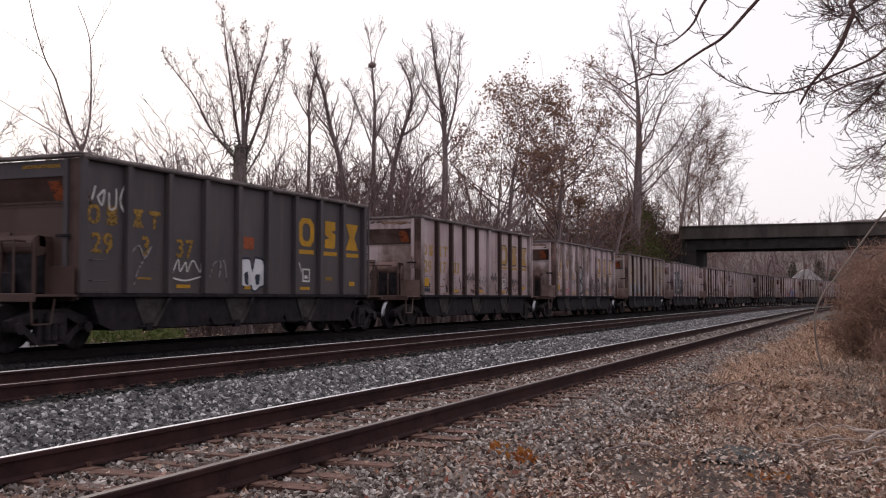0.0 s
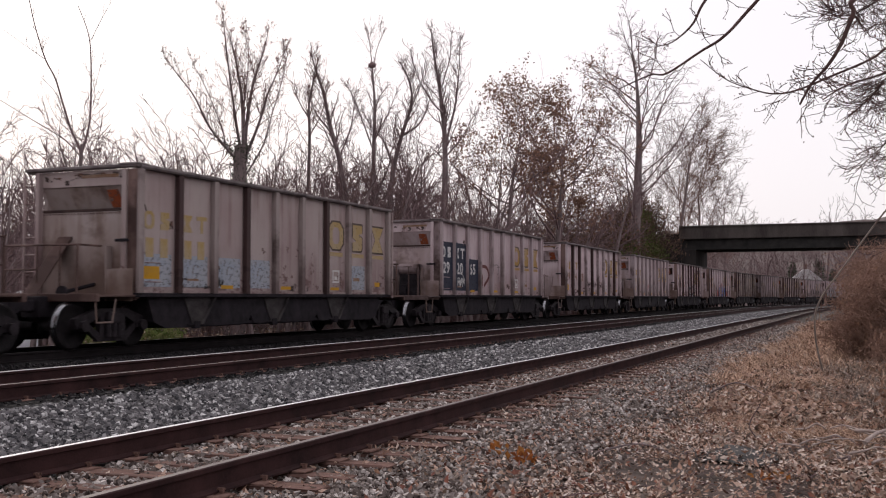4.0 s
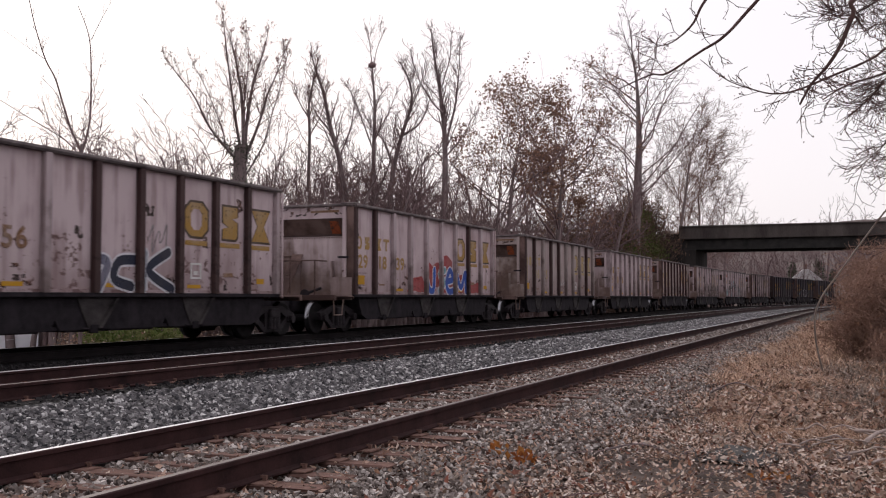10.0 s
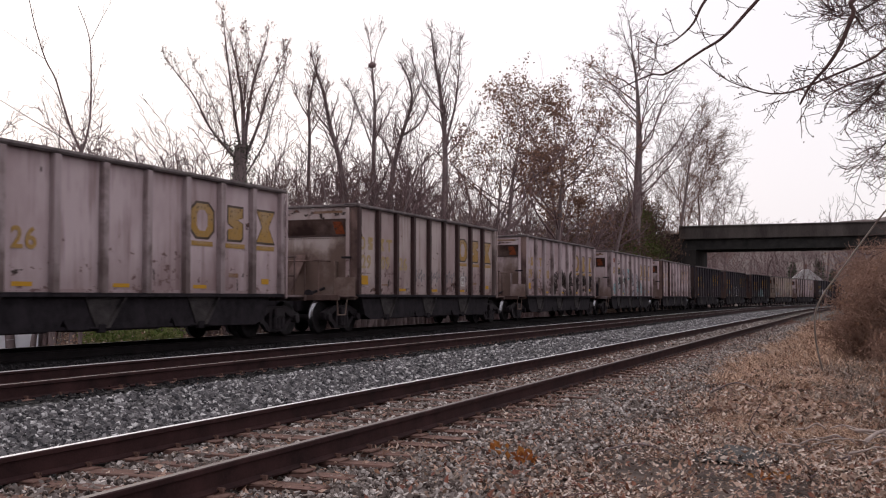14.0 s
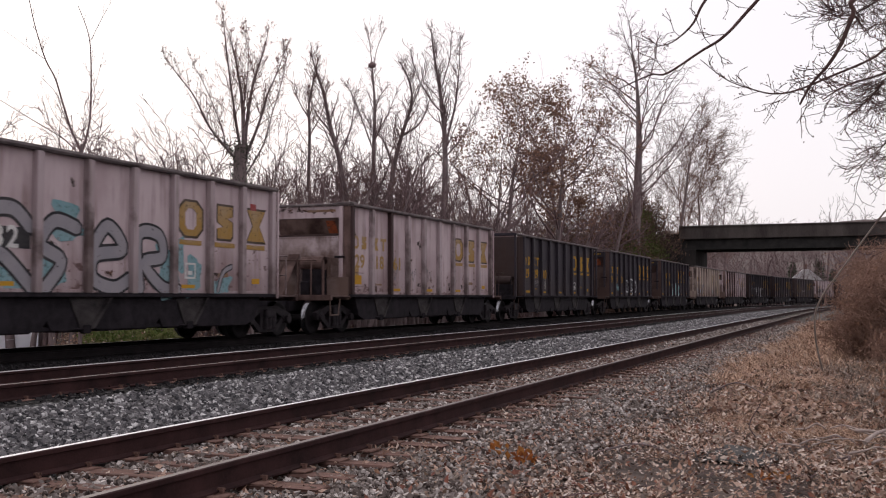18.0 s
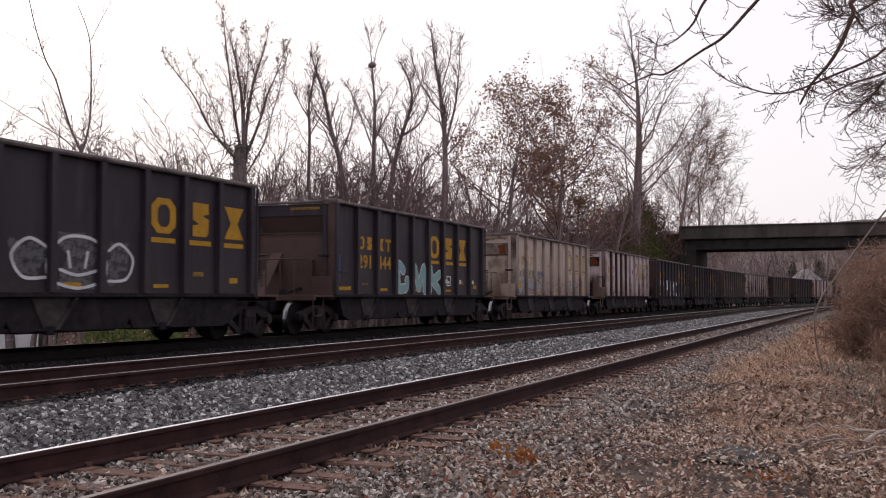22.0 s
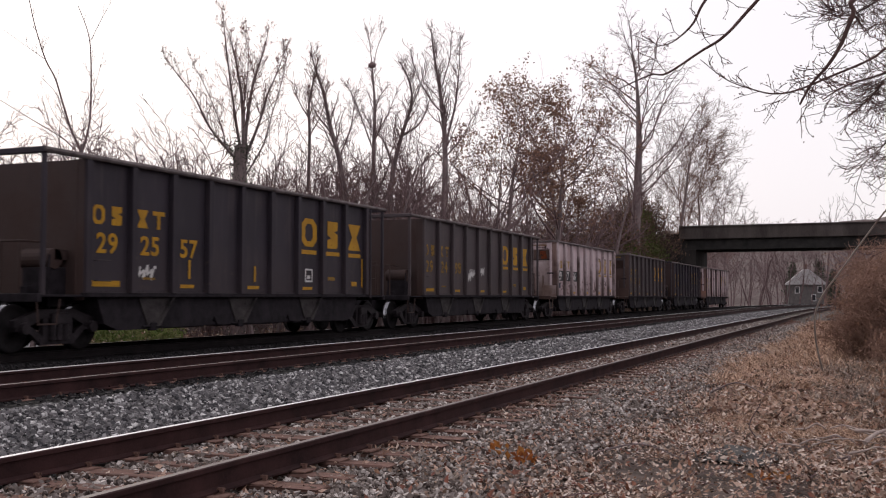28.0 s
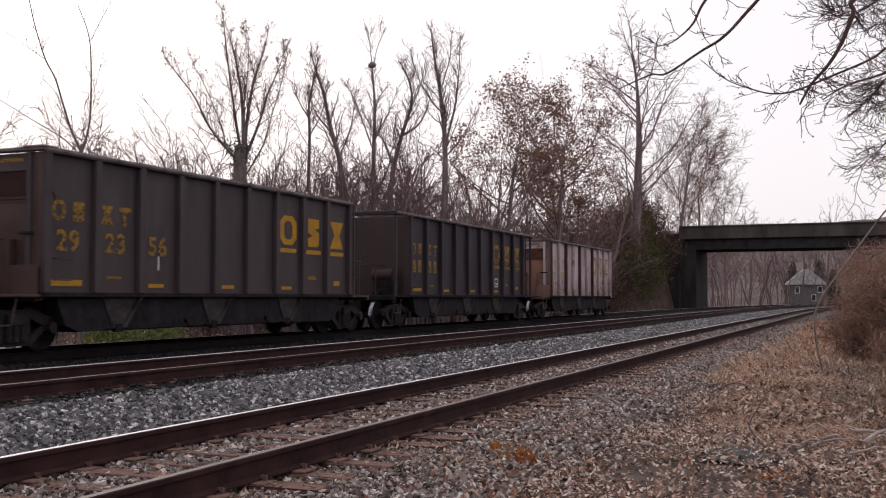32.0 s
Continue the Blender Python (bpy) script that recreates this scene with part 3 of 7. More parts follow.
def hopper_car(label, side, post, end, plate, under, style="plain", dark=(), dark_post=None, tag=None, hood=None):
    """style: plain (bare end sheet), tank (brake gear on the platform) or frame (the top runs out over both platforms)."""
    car = thing("hopper_car", label, "railway car", group="hopper cars of the train")
    overhang = style == "frame"
    for turn in (Matrix(), FLIP):
        far = turn == FLIP
        fit_mat("side_sheet", "side_sheet_far" if far and not overhang else "side_sheet", side, car, turn)
        tagged(fit_mat("rivet_strip", "rivet_strip", side, car, turn), kind="stuff")
        fit_mat("side_sill", "side_sill", under, car, turn)
        fit_mat("top_chord", "top_chord_long" if overhang else "top_chord", TOP_CHORD, car, turn)
        for i in range(NPAN + 1):
            y = -HL + 0.075 + i * (LEN - 0.15) / NPAN - (0.5 if far and i == NPAN and not overhang else 0)
            fit_mat("post", "post", dark_post if i in dark and not far else post, car, turn @ Matrix.Translation((0, y, 0)))
        if overhang:
            fit_mat("end_panel", "end_panel_tall", end, car, turn)
            fit_mat("overhang_post", "overhang_post", post, car, turn)
            fit_mat("overhang_post", "overhang_post", post, car, turn @ Matrix.Translation((-2 * HW + 0.16, 0, 0)))
        else:
            fit_mat("end_panel", "end_panel", end, car, turn)
            fit_mat("end_beam", "end_beam", side, car, turn)
            fit_mat("end_hood", "end_hood", hood or end, car, turn)
            fit_mat("end_seam", "end_seam", HOOD_SHADOW, car, turn)
            tagged(fit_mat("rivet_row", "rivet_row", plate, car, turn), kind="stuff")
            fit_mat("end_stile", "end_stile", side, car, turn)
            fit_mat("end_stile", "far_stile", side, car, turn)
            fit_mat("corner_cap", "corner_cap", TOP_CHORD, car, turn)
            if tag:
                fit_mat("hood_mark", "hood_mark", tag, car, turn, "orange mark painted on the end hood" if not far else "")
            fit_mat("gusset", "gusset", plate, car, turn)
            fit_mat("corner_plate", "corner_plate", end, car, turn)
            fit_mat("hand_slot", "hand_slot", under, car, turn)
        fit_mat("corner_post", "corner_post", plate, car, turn)
        fit_mat("end_cap", "end_cap_long" if overhang else "end_cap", post if overhang else TOP_CHORD, car, turn)
        if style != "plain":
            low = Matrix.Translation((0.25, 0, -0.25)) if overhang else Matrix()
            fit_mat("saddle_tank", "saddle_tank", plate, car, turn @ low)
            fit_mat("brake_case", "brake_case", under, car, turn @ low)
            if not overhang:
                for x in (-0.06, 0.77):
                    fit_mat("bracket", "bracket", plate, car, turn @ Matrix.Translation((x, 0, 0)))
        fit_mat("end_sill", "end_sill", plate if not overhang else under, car, turn)
        lad = fit_mat("ladder", "ladder", side, car, turn)
        fit_mat("stile", "stile", side, lad)
        for k in range(7):
            fit_mat("rung", "rung", side, lad, Matrix.Translation((0, 0, 1.2 + 0.37 * k)))
        rail_ = fit_mat("handrail", "handrail", plate, car, turn)
        fit_mat("mid_rail", "mid_rail", plate, rail_)
        for x in (-1.35, -0.5, 0.1):
            fit_mat("rail_post", "rail_post", plate, rail_, Matrix.Translation((x, 0, 0)))
        for dz in (0.0, 0.4):
            fit_mat("grab_iron", "grab_iron", side, car, turn @ Matrix.Translation((0, 0, dz)))
        fit_mat("coupler", "coupler", under, car, turn)
        fit_mat("step", "step", end, car, turn)
    if style == "plain":
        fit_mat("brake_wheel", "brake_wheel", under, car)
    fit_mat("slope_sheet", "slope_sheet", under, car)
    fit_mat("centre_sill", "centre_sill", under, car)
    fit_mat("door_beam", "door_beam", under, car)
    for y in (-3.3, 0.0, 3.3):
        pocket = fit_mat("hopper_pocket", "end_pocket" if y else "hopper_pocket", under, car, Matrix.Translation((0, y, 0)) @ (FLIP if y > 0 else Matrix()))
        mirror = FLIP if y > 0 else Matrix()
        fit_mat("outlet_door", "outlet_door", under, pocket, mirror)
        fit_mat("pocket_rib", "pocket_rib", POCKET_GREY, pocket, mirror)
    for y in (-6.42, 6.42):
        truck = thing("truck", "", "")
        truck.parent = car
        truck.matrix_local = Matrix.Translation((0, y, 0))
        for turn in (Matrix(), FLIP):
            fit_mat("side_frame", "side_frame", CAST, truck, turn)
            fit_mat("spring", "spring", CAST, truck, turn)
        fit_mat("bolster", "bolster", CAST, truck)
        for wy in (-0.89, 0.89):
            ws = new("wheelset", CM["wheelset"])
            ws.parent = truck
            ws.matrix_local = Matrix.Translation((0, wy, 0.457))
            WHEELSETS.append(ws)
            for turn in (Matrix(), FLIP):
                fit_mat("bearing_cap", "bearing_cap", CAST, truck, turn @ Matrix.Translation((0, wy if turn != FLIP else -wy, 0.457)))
    TRAIN_CARS.append(car)
    return car


UNDER = plain("black_underframe", (0.01, 0.008, 0.01), (0.028, 0.023, 0.0275), 4, 0.85, 0.0, 0.3)
POCKET_GREY = plain("dusty_pocket_rib", (0.012, 0.01, 0.011), (0.085, 0.074, 0.074), 1.6, 0.8, 0.0, 0.2)
# rust tone darkened to paint the shadow line under the end hood
HOOD_SHADOW = plain("rusty_hood_shadow", (0.03, 0.019, 0.018), (0.085, 0.055, 0.05), 5.0, 0.85, 0.0, 0.3)
TOP_CHORD = plain("sooty_top_chord", (0.07, 0.056, 0.058), (0.22, 0.185, 0.185), 2.0, 0.75, 0.0, 0.3)
CREAM, CREAM_DIRT, RUST = (0.51, 0.415, 0.432), (0.27, 0.183, 0.186), (0.12, 0.06, 0.052)


# ---- marks on the cars: plain emblem shapes, numbers, panels and sprayed shapes ----
XS = HW - SET + 0.004      # just proud of the side sheet


def panel_y(i, f=0.5):
    """Along the car: panel i (0 to 8 from the leading end), f of its width."""
    return -HL + 0.075 + (i + f) * (LEN - 0.15) / NPAN


def flat(outlines, name, x0=0.0, x1=0.004):
    """Thin plates from outlines in (y, z)."""
    bm = bmesh.new()
    for o in outlines:
        prism(bm, o, 0, x0, x1)
    me = mesh_of(name, bm)
    me.materials.append(None)
    return me


def emblem_ring(w, h, t):
    o = [(-w, -h * 0.55), (-w * 0.5, -h), (w * 0.5, -h), (w, -h * 0.55), (w, h * 0.55), (w * 0.5, h), (-w * 0.5, h), (-w, h * 0.55)]
    i = [(y * (1 - t), z * (1 - t * 0.75)) for y, z in o]
    return o, i


o_, i_ = emblem_ring(0.42, 0.38, 0.5)
RING = arrays("emblem_ring", [(x, *p) for x in (0.0, 0.004) for p in o_ + i_], [(q + a, q + b, q + b + 8, q + a + 8) if q else (a, a + 8, b + 8, b) for q in (0, 16) for a, b in ((k, (k + 1) % 8) for k in range(8))]
              + [(a, b, b + 16, a + 16) for a, b in ((k, (k + 1) % 8) for k in range(8))] + [(b + 8, a + 8, a + 24, b + 24) for a, b in ((k, (k + 1) % 8) for k in range(8))], None)
RING.materials.append(None)
BLOCK = flat([[(-0.3, 0.38), (0.3, 0.38), (0.3, 0.14), (0.06, 0.1), (0.3, 0.02), (0.3, -0.3), (0.22, -0.38), (-0.3, -0.38), (-0.3, -0.14), (-0.06, -0.1), (-0.3, 0.0), (-0.3, 0.3)]], "emblem_block")
BOW = flat([[(-0.4, 0.38), (0.4, 0.38), (0.14, 0.0), (0.4, -0.38), (-0.4, -0.38), (-0.14, 0.0)]], "emblem_bow")
BAR = flat([[(-0.5, -0.5), (0.5, -0.5), (0.5, 0.5), (-0.5, 0.5)]], "bar")
FRAME = flat([[(-0.2, -0.2), (0.2, -0.2), (0.2, -0.15), (-0.2, -0.15)], [(-0.2, 0.15), (0.2, 0.15), (0.2, 0.2), (-0.2, 0.2)], [(-0.2, -0.15), (-0.15, -0.15), (-0.15, 0.15), (-0.2, 0.15)], [(0.15, -0.15), (0.2, -0.15), (0.2, 0.15), (0.15, 0.15)],
              [(-0.09, -0.1), (0.07, -0.1), (0.07, 0.0), (-0.09, 0.0)]], "stencil_box")
GLYPHS = {}


def glyph(text):
    """A number as a flat mesh in (y, z), from the built-in font, 1 high."""
    if text not in GLYPHS:
        cu = bpy.data.curves.new("number", "FONT")
        cu.body, cu.align_x, cu.align_y, cu.size, cu.extrude, cu.offset, cu.space_character = text, "CENTER", "CENTER", 1.35, 0.003, 0.028, 1.12
        tmp = bpy.data.objects.new("number", cu)
        scene.collection.objects.link(tmp)
        bpy.context.view_layer.update()
        me = bpy.data.meshes.new_from_object(tmp.evaluated_get(bpy.context.evaluated_depsgraph_get()))
        bpy.data.objects.remove(tmp)
        me.transform(Matrix(((0, 0, 1, 0), (1, 0, 0, 0), (0, 1, 0, 0), (0, 0, 0, 1))))
        me.materials.clear()
        me.materials.append(None)
        GLYPHS[text] = me
    return GLYPHS[text]


def mark(name, me, mat, car, y, z, sy=1.0, sz=1.0, lift=0.0, label=""):
    ob = new(name, me)
    ob.parent = car
    ob.matrix_local = Matrix.Translation((XS + lift, y, z)) @ Matrix.Diagonal((1, sy, sz, 1))
    ob.material_slots[0].link = "OBJECT"
    ob.material_slots[0].material = mat
    if label:
        tagged(ob, label)
    return ob


def blob(r, w, h, n=14, rough=0.25):
    """An uneven rounded outline, w by h."""
    ph = [r.uniform(0, 6.28) for _ in range(3)]
    out = []
    for k in range(n):
        a = 2 * math.pi * k / n
        q = 1 + rough * (0.5 * math.sin(2 * a + ph[0]) + 0.35 * math.sin(3 * a + ph[1]) + 0.3 * math.sin(5 * a + ph[2]))
        c, s_ = math.cos(a), math.sin(a)
        out.append((0.5 * w * q * math.copysign(abs(c) ** 0.6, c), 0.5 * h * q * math.copysign(abs(s_) ** 0.6, s_)))
    return out


def bubbles(car, seed, p0, p1, z0, z1, fill, line, n, label, inner=None):
    """Sprayed bubble shapes side by side over panels p0 to p1, each a dark outline with a fill and a gap in it."""
    r = random.Random(seed)
    ya, yb = panel_y(p0, 0.08), panel_y(p1, 0.92)
    step = (yb - ya) / n
    for k in range(n):
        y, z = ya + (k + 0.5) * step, (z0 + z1) / 2 + r.gauss(0, 0.03)
        w, h = step * 1.12, (z1 - z0) * r.uniform(0.85, 1.05)
        o = blob(r, w, h)
        mark("sprayed_outline", flat([o], "sprayed_outline"), line, car, y, z, lift=0.002 + 0.0015 * k, label=label if k == 0 else "")
        o2 = [(q * 0.84, v * 0.86) for q, v in o]
        mark("sprayed_fill", flat([o2], "sprayed_fill"), fill[k % len(fill)], car, y, z, lift=0.005 + 0.0015 * k)
        hole = blob(r, w * 0.3, h * 0.34)
        mark("sprayed_gap", flat([hole], "sprayed_gap"), inner or line, car, y + r.gauss(0, 0.05) * w, z + r.uniform(-0.15, 0.2) * h, lift=0.0085 + 0.0015 * k)
    for i in range(p0, p1 + 1):
        if i > p0:      # the paint runs over the posts too
            pb = new("sprayed_post", BAR)
            pb.parent = car
            pb.matrix_local = Matrix.Translation((HW + 0.002, panel_y(i, 0.0), (z0 + z1) / 2)) @ Matrix.Diagonal((1, 0.174, (z1 - z0) * 0.82, 1))
            pb.material_slots[0].link = "OBJECT"
            pb.material_slots[0].material = fill[(i + 1) % len(fill)]


def ribbons(lines, thick, name):
    """Flat strokes of one width along smooth lines of (y, z)."""
    v, f = [], []
    for line in lines:
        P = [Vector(p) for p in line]
        n, pts = len(P), []
        for i in range(n - 1):
            p0, p1, p2, p3 = P[max(i - 1, 0)], P[i], P[i + 1], P[min(i + 2, n - 1)]
            for j in range(6):
                t = j / 6
                pts.append(0.5 * (2 * p1 + (p2 - p0) * t + (2 * p0 - 5 * p1 + 4 * p2 - p3) * t * t + (3 * p1 - p0 - 3 * p2 + p3) * t ** 3))
        pts.append(P[-1])
        d0, d1 = (pts[0] - pts[1]).normalized(), (pts[-1] - pts[-2]).normalized()
        pts = [pts[0] + d0 * thick * 0.4] + pts + [pts[-1] + d1 * thick * 0.4]
        for k, c in enumerate(pts):
            d = (pts[min(k + 1, len(pts) - 1)] - pts[max(k - 1, 0)]).normalized()
            w = thick * (0.28 if k in (0, len(pts) - 1) else 0.5)
            o = Vector((-d.y, d.x)) * w
            q = len(v)
            v += [(0, *(c + o)), (0, *(c - o)), (0.003, *(c + o)), (0.003, *(c - o))]
            if k:
                f += [(q - 2, q - 1, q + 3, q + 2), (q - 4, q, q + 1, q - 3), (q - 4, q - 2, q + 2, q), (q - 3, q + 1, q + 3, q - 1)]
    me = arrays(name, v, f, None)
    me.materials.append(None)
    return me


def sprayed(car, lines, width, edge, fill, line, label="", lift=0.004):
    """Broad sprayed strokes with an edge round them; lines of (panel, height)."""
    met = [[(panel_y(0, p), z) for p, z in ln] for ln in lines]
    if edge:
        mark("sprayed_outline", ribbons(met, width + 2 * edge, "sprayed_outline"), line, car, 0, 0, lift=lift, label=label)
    for k, ln in enumerate(met):
        mark("sprayed_stroke", ribbons([ln], width, "sprayed_stroke"), fill[k % len(fill)], car, 0, 0, lift=lift + 0.004 + 0.0006 * k, label="" if edge else label if k == 0 else "")


def clouds(car, seed, spots, mat, label=""):
    """Soft-edged sprayed patches at (panel, height, width, height of patch)."""
    r = random.Random(seed)
    for k, (p, z, w, h) in enumerate(spots):
        mark("sprayed_cloud", flat([blob(r, w, h, 22, 0.5)], "sprayed_cloud"), mat, car, panel_y(0, p), z, lift=0.0005 + 0.0002 * k, label=label if k == 0 else "")


def scribble(car, seed, p, y_f, z, w, h, mat, thick=0.035, loops=5, label=""):
    """A quick sprayed line that wanders to and fro."""
    r = random.Random(seed)
    ph, m = r.uniform(0, 6), 9 * loops
    pts = [(-w / 2 + w * k / m + 0.09 * w * math.sin(k * 1.9 * loops / m * 3.3 + ph), (h / 2) * math.sin(k * 6.3 * loops / m + ph) * (0.6 + 0.4 * math.sin(k * 0.37 + ph))) for k in range(m + 1)]
    v, f = [], []
    for k, (a, b) in enumerate(pts):
        c, d = pts[min(k + 1, m)]
        a0, b0 = pts[max(k - 1, 0)]
        ln = math.hypot(c - a0, d - b0) or 1
        nx_, nz_ = -(d - b0) / ln * thick / 2, (c - a0) / ln * thick / 2
        v += [(0, a + nx_, b + nz_), (0, a - nx_, b - nz_), (0.003, a + nx_, b + nz_), (0.003, a - nx_, b - nz_)]
        if k:
            q = 4 * k
            f += [(q - 2, q - 1, q + 3, q + 2), (q - 4, q, q + 1, q - 3), (q - 4, q - 2, q + 2, q), (q - 3, q + 1, q + 3, q - 1)]
    line = arrays("sprayed_line", v, f, None)
    line.materials.append(None)
    mark("sprayed_line", line, mat, car, panel_y(p, y_f), z, lift=0.003, label=label)


def rust_flake(car, seed, n, mats):
    """Bare rusty flakes and scrapes on the side sheet."""
    r = random.Random(seed)
    for _ in range(n):
        p = r.randrange(NPAN)
        w, h = r.uniform(0.05, 0.32), r.uniform(0.04, 0.26)
        z = r.choice((r.uniform(1.15, 1.5), r.uniform(1.2, 1.8), r.uniform(1.2, 1.5), r.uniform(1.4, 3.5)))
        mark("rust_flake", flat([blob(r, w, h, 19, 0.55)], "rust_flake"), r.choice(mats), car, panel_y(p, r.choice((r.uniform(0.12, 0.3), r.uniform(0.15, 0.85), r.uniform(0.7, 0.9)))), z, lift=0.001)


YELLOW, YELLOW_DK = (0.5, 0.26, 0.02), (0.34, 0.195, 0.045)
PALE_UNDER = (0.4, 0.36, 0.34)
Y_ON_DARK = worn("yellow_on_black", YELLOW, (0.05, 0.04, 0.03), 0.15, 1)
Y_FADED_DARK = worn("faded_yellow_on_black", (0.33, 0.19, 0.04), (0.045, 0.035, 0.03), 0.6, 2)
Y_ON_LIGHT = worn("yellow_on_cream", YELLOW_DK, (0.35, 0.29, 0.24), 0.3, 3)
Y_FADED_LIGHT = worn("faded_yellow_on_cream", (0.36, 0.25, 0.1), PALE_UNDER, 0.3, 4)
Y_BRIGHT = worn("bright_yellow", (0.5, 0.26, 0.015), (0.28, 0.18, 0.07), 0.15, 5)
BROWN_MARK = worn("brown_mark", (0.2, 0.1, 0.05), PALE_UNDER, 0.4, 6)
EDGE_BROWN = worn("brown_edge", (0.06, 0.042, 0.032), (0.2, 0.16, 0.14), 0.15, 6.5)
WHITE_PAINT = worn("white_spray", (0.62, 0.61, 0.65), (0.2, 0.19, 0.2), 0.12, 7)
WHITE_CLEAN = worn("white_mark", (0.6, 0.58, 0.57), (0.2, 0.18, 0.17), 0.25, 8)
BLACK_PAINT = worn("black_spray", (0.02, 0.02, 0.024), (0.1, 0.09, 0.09), 0.2, 9)
GREY_PAINT = worn("grey_spray", (0.2, 0.185, 0.2), (0.33, 0.29, 0.28), 0.6, 10)
SILVER = worn("silver_spray", (0.25, 0.235, 0.26), (0.38, 0.34, 0.35), 0.2, 10.5)
NAVY = worn("navy_patch", (0.026, 0.03, 0.05), (0.07, 0.062, 0.065), 0.25, 11)
BLUE = worn("blue_spray", (0.04, 0.09, 0.35), (0.1, 0.1, 0.2), 0.1, 12)
TEAL = worn("teal_spray", (0.15, 0.29, 0.32), (0.33, 0.36, 0.37), 0.4, 13)
TEAL_LIGHT = worn("pale_teal_spray", (0.23, 0.37, 0.38), (0.14, 0.22, 0.24), 0.12, 14)
RED = worn("red_spray", (0.3, 0.045, 0.05), (0.3, 0.2, 0.18), 0.35, 15)
PINK = worn("pink_spray", (0.5, 0.12, 0.2), PALE_UNDER, 0.3, 16)
ORANGE = worn("orange_mark", (0.34, 0.085, 0.035), (0.1, 0.05, 0.035), 0.5, 17)
PALE_BLUE = worn("pale_blue_patch", (0.27, 0.3, 0.36), PALE_UNDER, 0.5, 18)
RUST_RED = worn("dark_red_spray", (0.11, 0.03, 0.03), (0.16, 0.08, 0.07), 0.25, 22)
BLUE_GREY = worn("blue_grey_spray", (0.14, 0.14, 0.2), (0.3, 0.27, 0.28), 0.45, 23)
LILAC = worn("lilac_spray", (0.42, 0.36, 0.46), PALE_UNDER, 0.4, 24)
GREEN_SPRAY = worn("green_spray", (0.3, 0.38, 0.2), PALE_UNDER, 0.3, 25)
GREY_SPRAY_DARK = worn("dim_grey_spray", (0.11, 0.105, 0.115), (0.06, 0.055, 0.06), 0.6, 26)
RUST_SPOT = worn("rust_spot", (0.1, 0.05, 0.038), (0.2, 0.12, 0.1), 0.75, 19)
BROWN_RUN = worn("brown_run", (0.2, 0.135, 0.125), (0.36, 0.28, 0.27), 0.45, 21)
DARK_SPOT = worn("dark_grime", (0.05, 0.036, 0.033), (0.16, 0.11, 0.1), 0.8, 20)


def emblem(car, mat, outline=None, back=0):
    for p, me in ((6 - back, RING), (7 - back, BLOCK), (8 - back, BOW)):
        y = panel_y(p, 0.5)
        if outline:
            mark("emblem_edge", me, outline, car, y, 2.78, 1.15, 1.14, 0.0)
        mark("emblem", me, mat, car, y, 2.78, lift=0.003, label="yellow painted emblem shape" if me is RING else "")
        mark("emblem_bar", BAR, mat, car, y, 2.25, 0.82, 0.11, 0.003)


def initials(car, mat, on=0):
    for p, f, me, k in ((on, 0.28, RING, 0.42), (on, 0.68, BLOCK, 0.5), (on + 1, 0.28, BOW, 0.46)):
        mark("small_emblem", me, mat, car, panel_y(p, f), 2.66, k, 0.5, 0.003)
    mark("small_emblem", flat([[(-0.2, 0.19), (0.2, 0.19), (0.2, 0.1), (0.05, 0.1), (0.05, -0.19), (-0.05, -0.19), (-0.05, 0.1), (-0.2, 0.1)]], "small_emblem"), mat, car, panel_y(on + 1, 0.68), 2.66, lift=0.003)


def numbers(car, groups, mat, h=0.41, z=2.08, bars=False):
    for p, text in enumerate(groups):
        if not text:
            continue
        if bars:
            for f in (0.3, 0.66):
                mark("number_bar", BAR, mat, car, panel_y(p, f), z, 0.26, h, 0.003)
        else:
            mark("number", glyph(text), mat, car, panel_y(p, 0.47), z, h * 1.08, h, 0.007)


def patches(car, light, spec):
    """The small reflectors and stencils that every car has."""
    y = Y_BRIGHT if light else Y_ON_DARK
    if spec != 2 and light:
        mark("reflector", BAR, y, car, panel_y(0, 0.35), 1.55, 0.55, 0.27, 0.003)
    elif spec != 2:
        mark("reflector", BAR, y, car, panel_y(0, 0.45), 1.3, 0.85, 0.12, 0.003)
    for p in (2, 4, 6):
        mark("reflector", BAR, y, car, panel_y(p, 0.45), 1.27, 0.5, 0.08, 0.003)
    mark("reflector", BAR, y, car, panel_y(8, 0.5), 1.42, 0.34, 0.13, 0.003)
    if spec:
        mark("stencil_box", FRAME, WHITE_CLEAN, car, panel_y(6, 0.5), 1.62, 1.0, 0.9, 0.004)
    mark("stencil_bar", BAR, BROWN_MARK if light else Y_FADED_DARK, car, panel_y(7, 0.45), 1.55, 0.4, 0.1, 0.003)
    mark("stencil_bar", BAR, BROWN_MARK if light else Y_FADED_DARK, car, panel_y(1, 0.45), 1.42, 0.42, 0.05, 0.003)


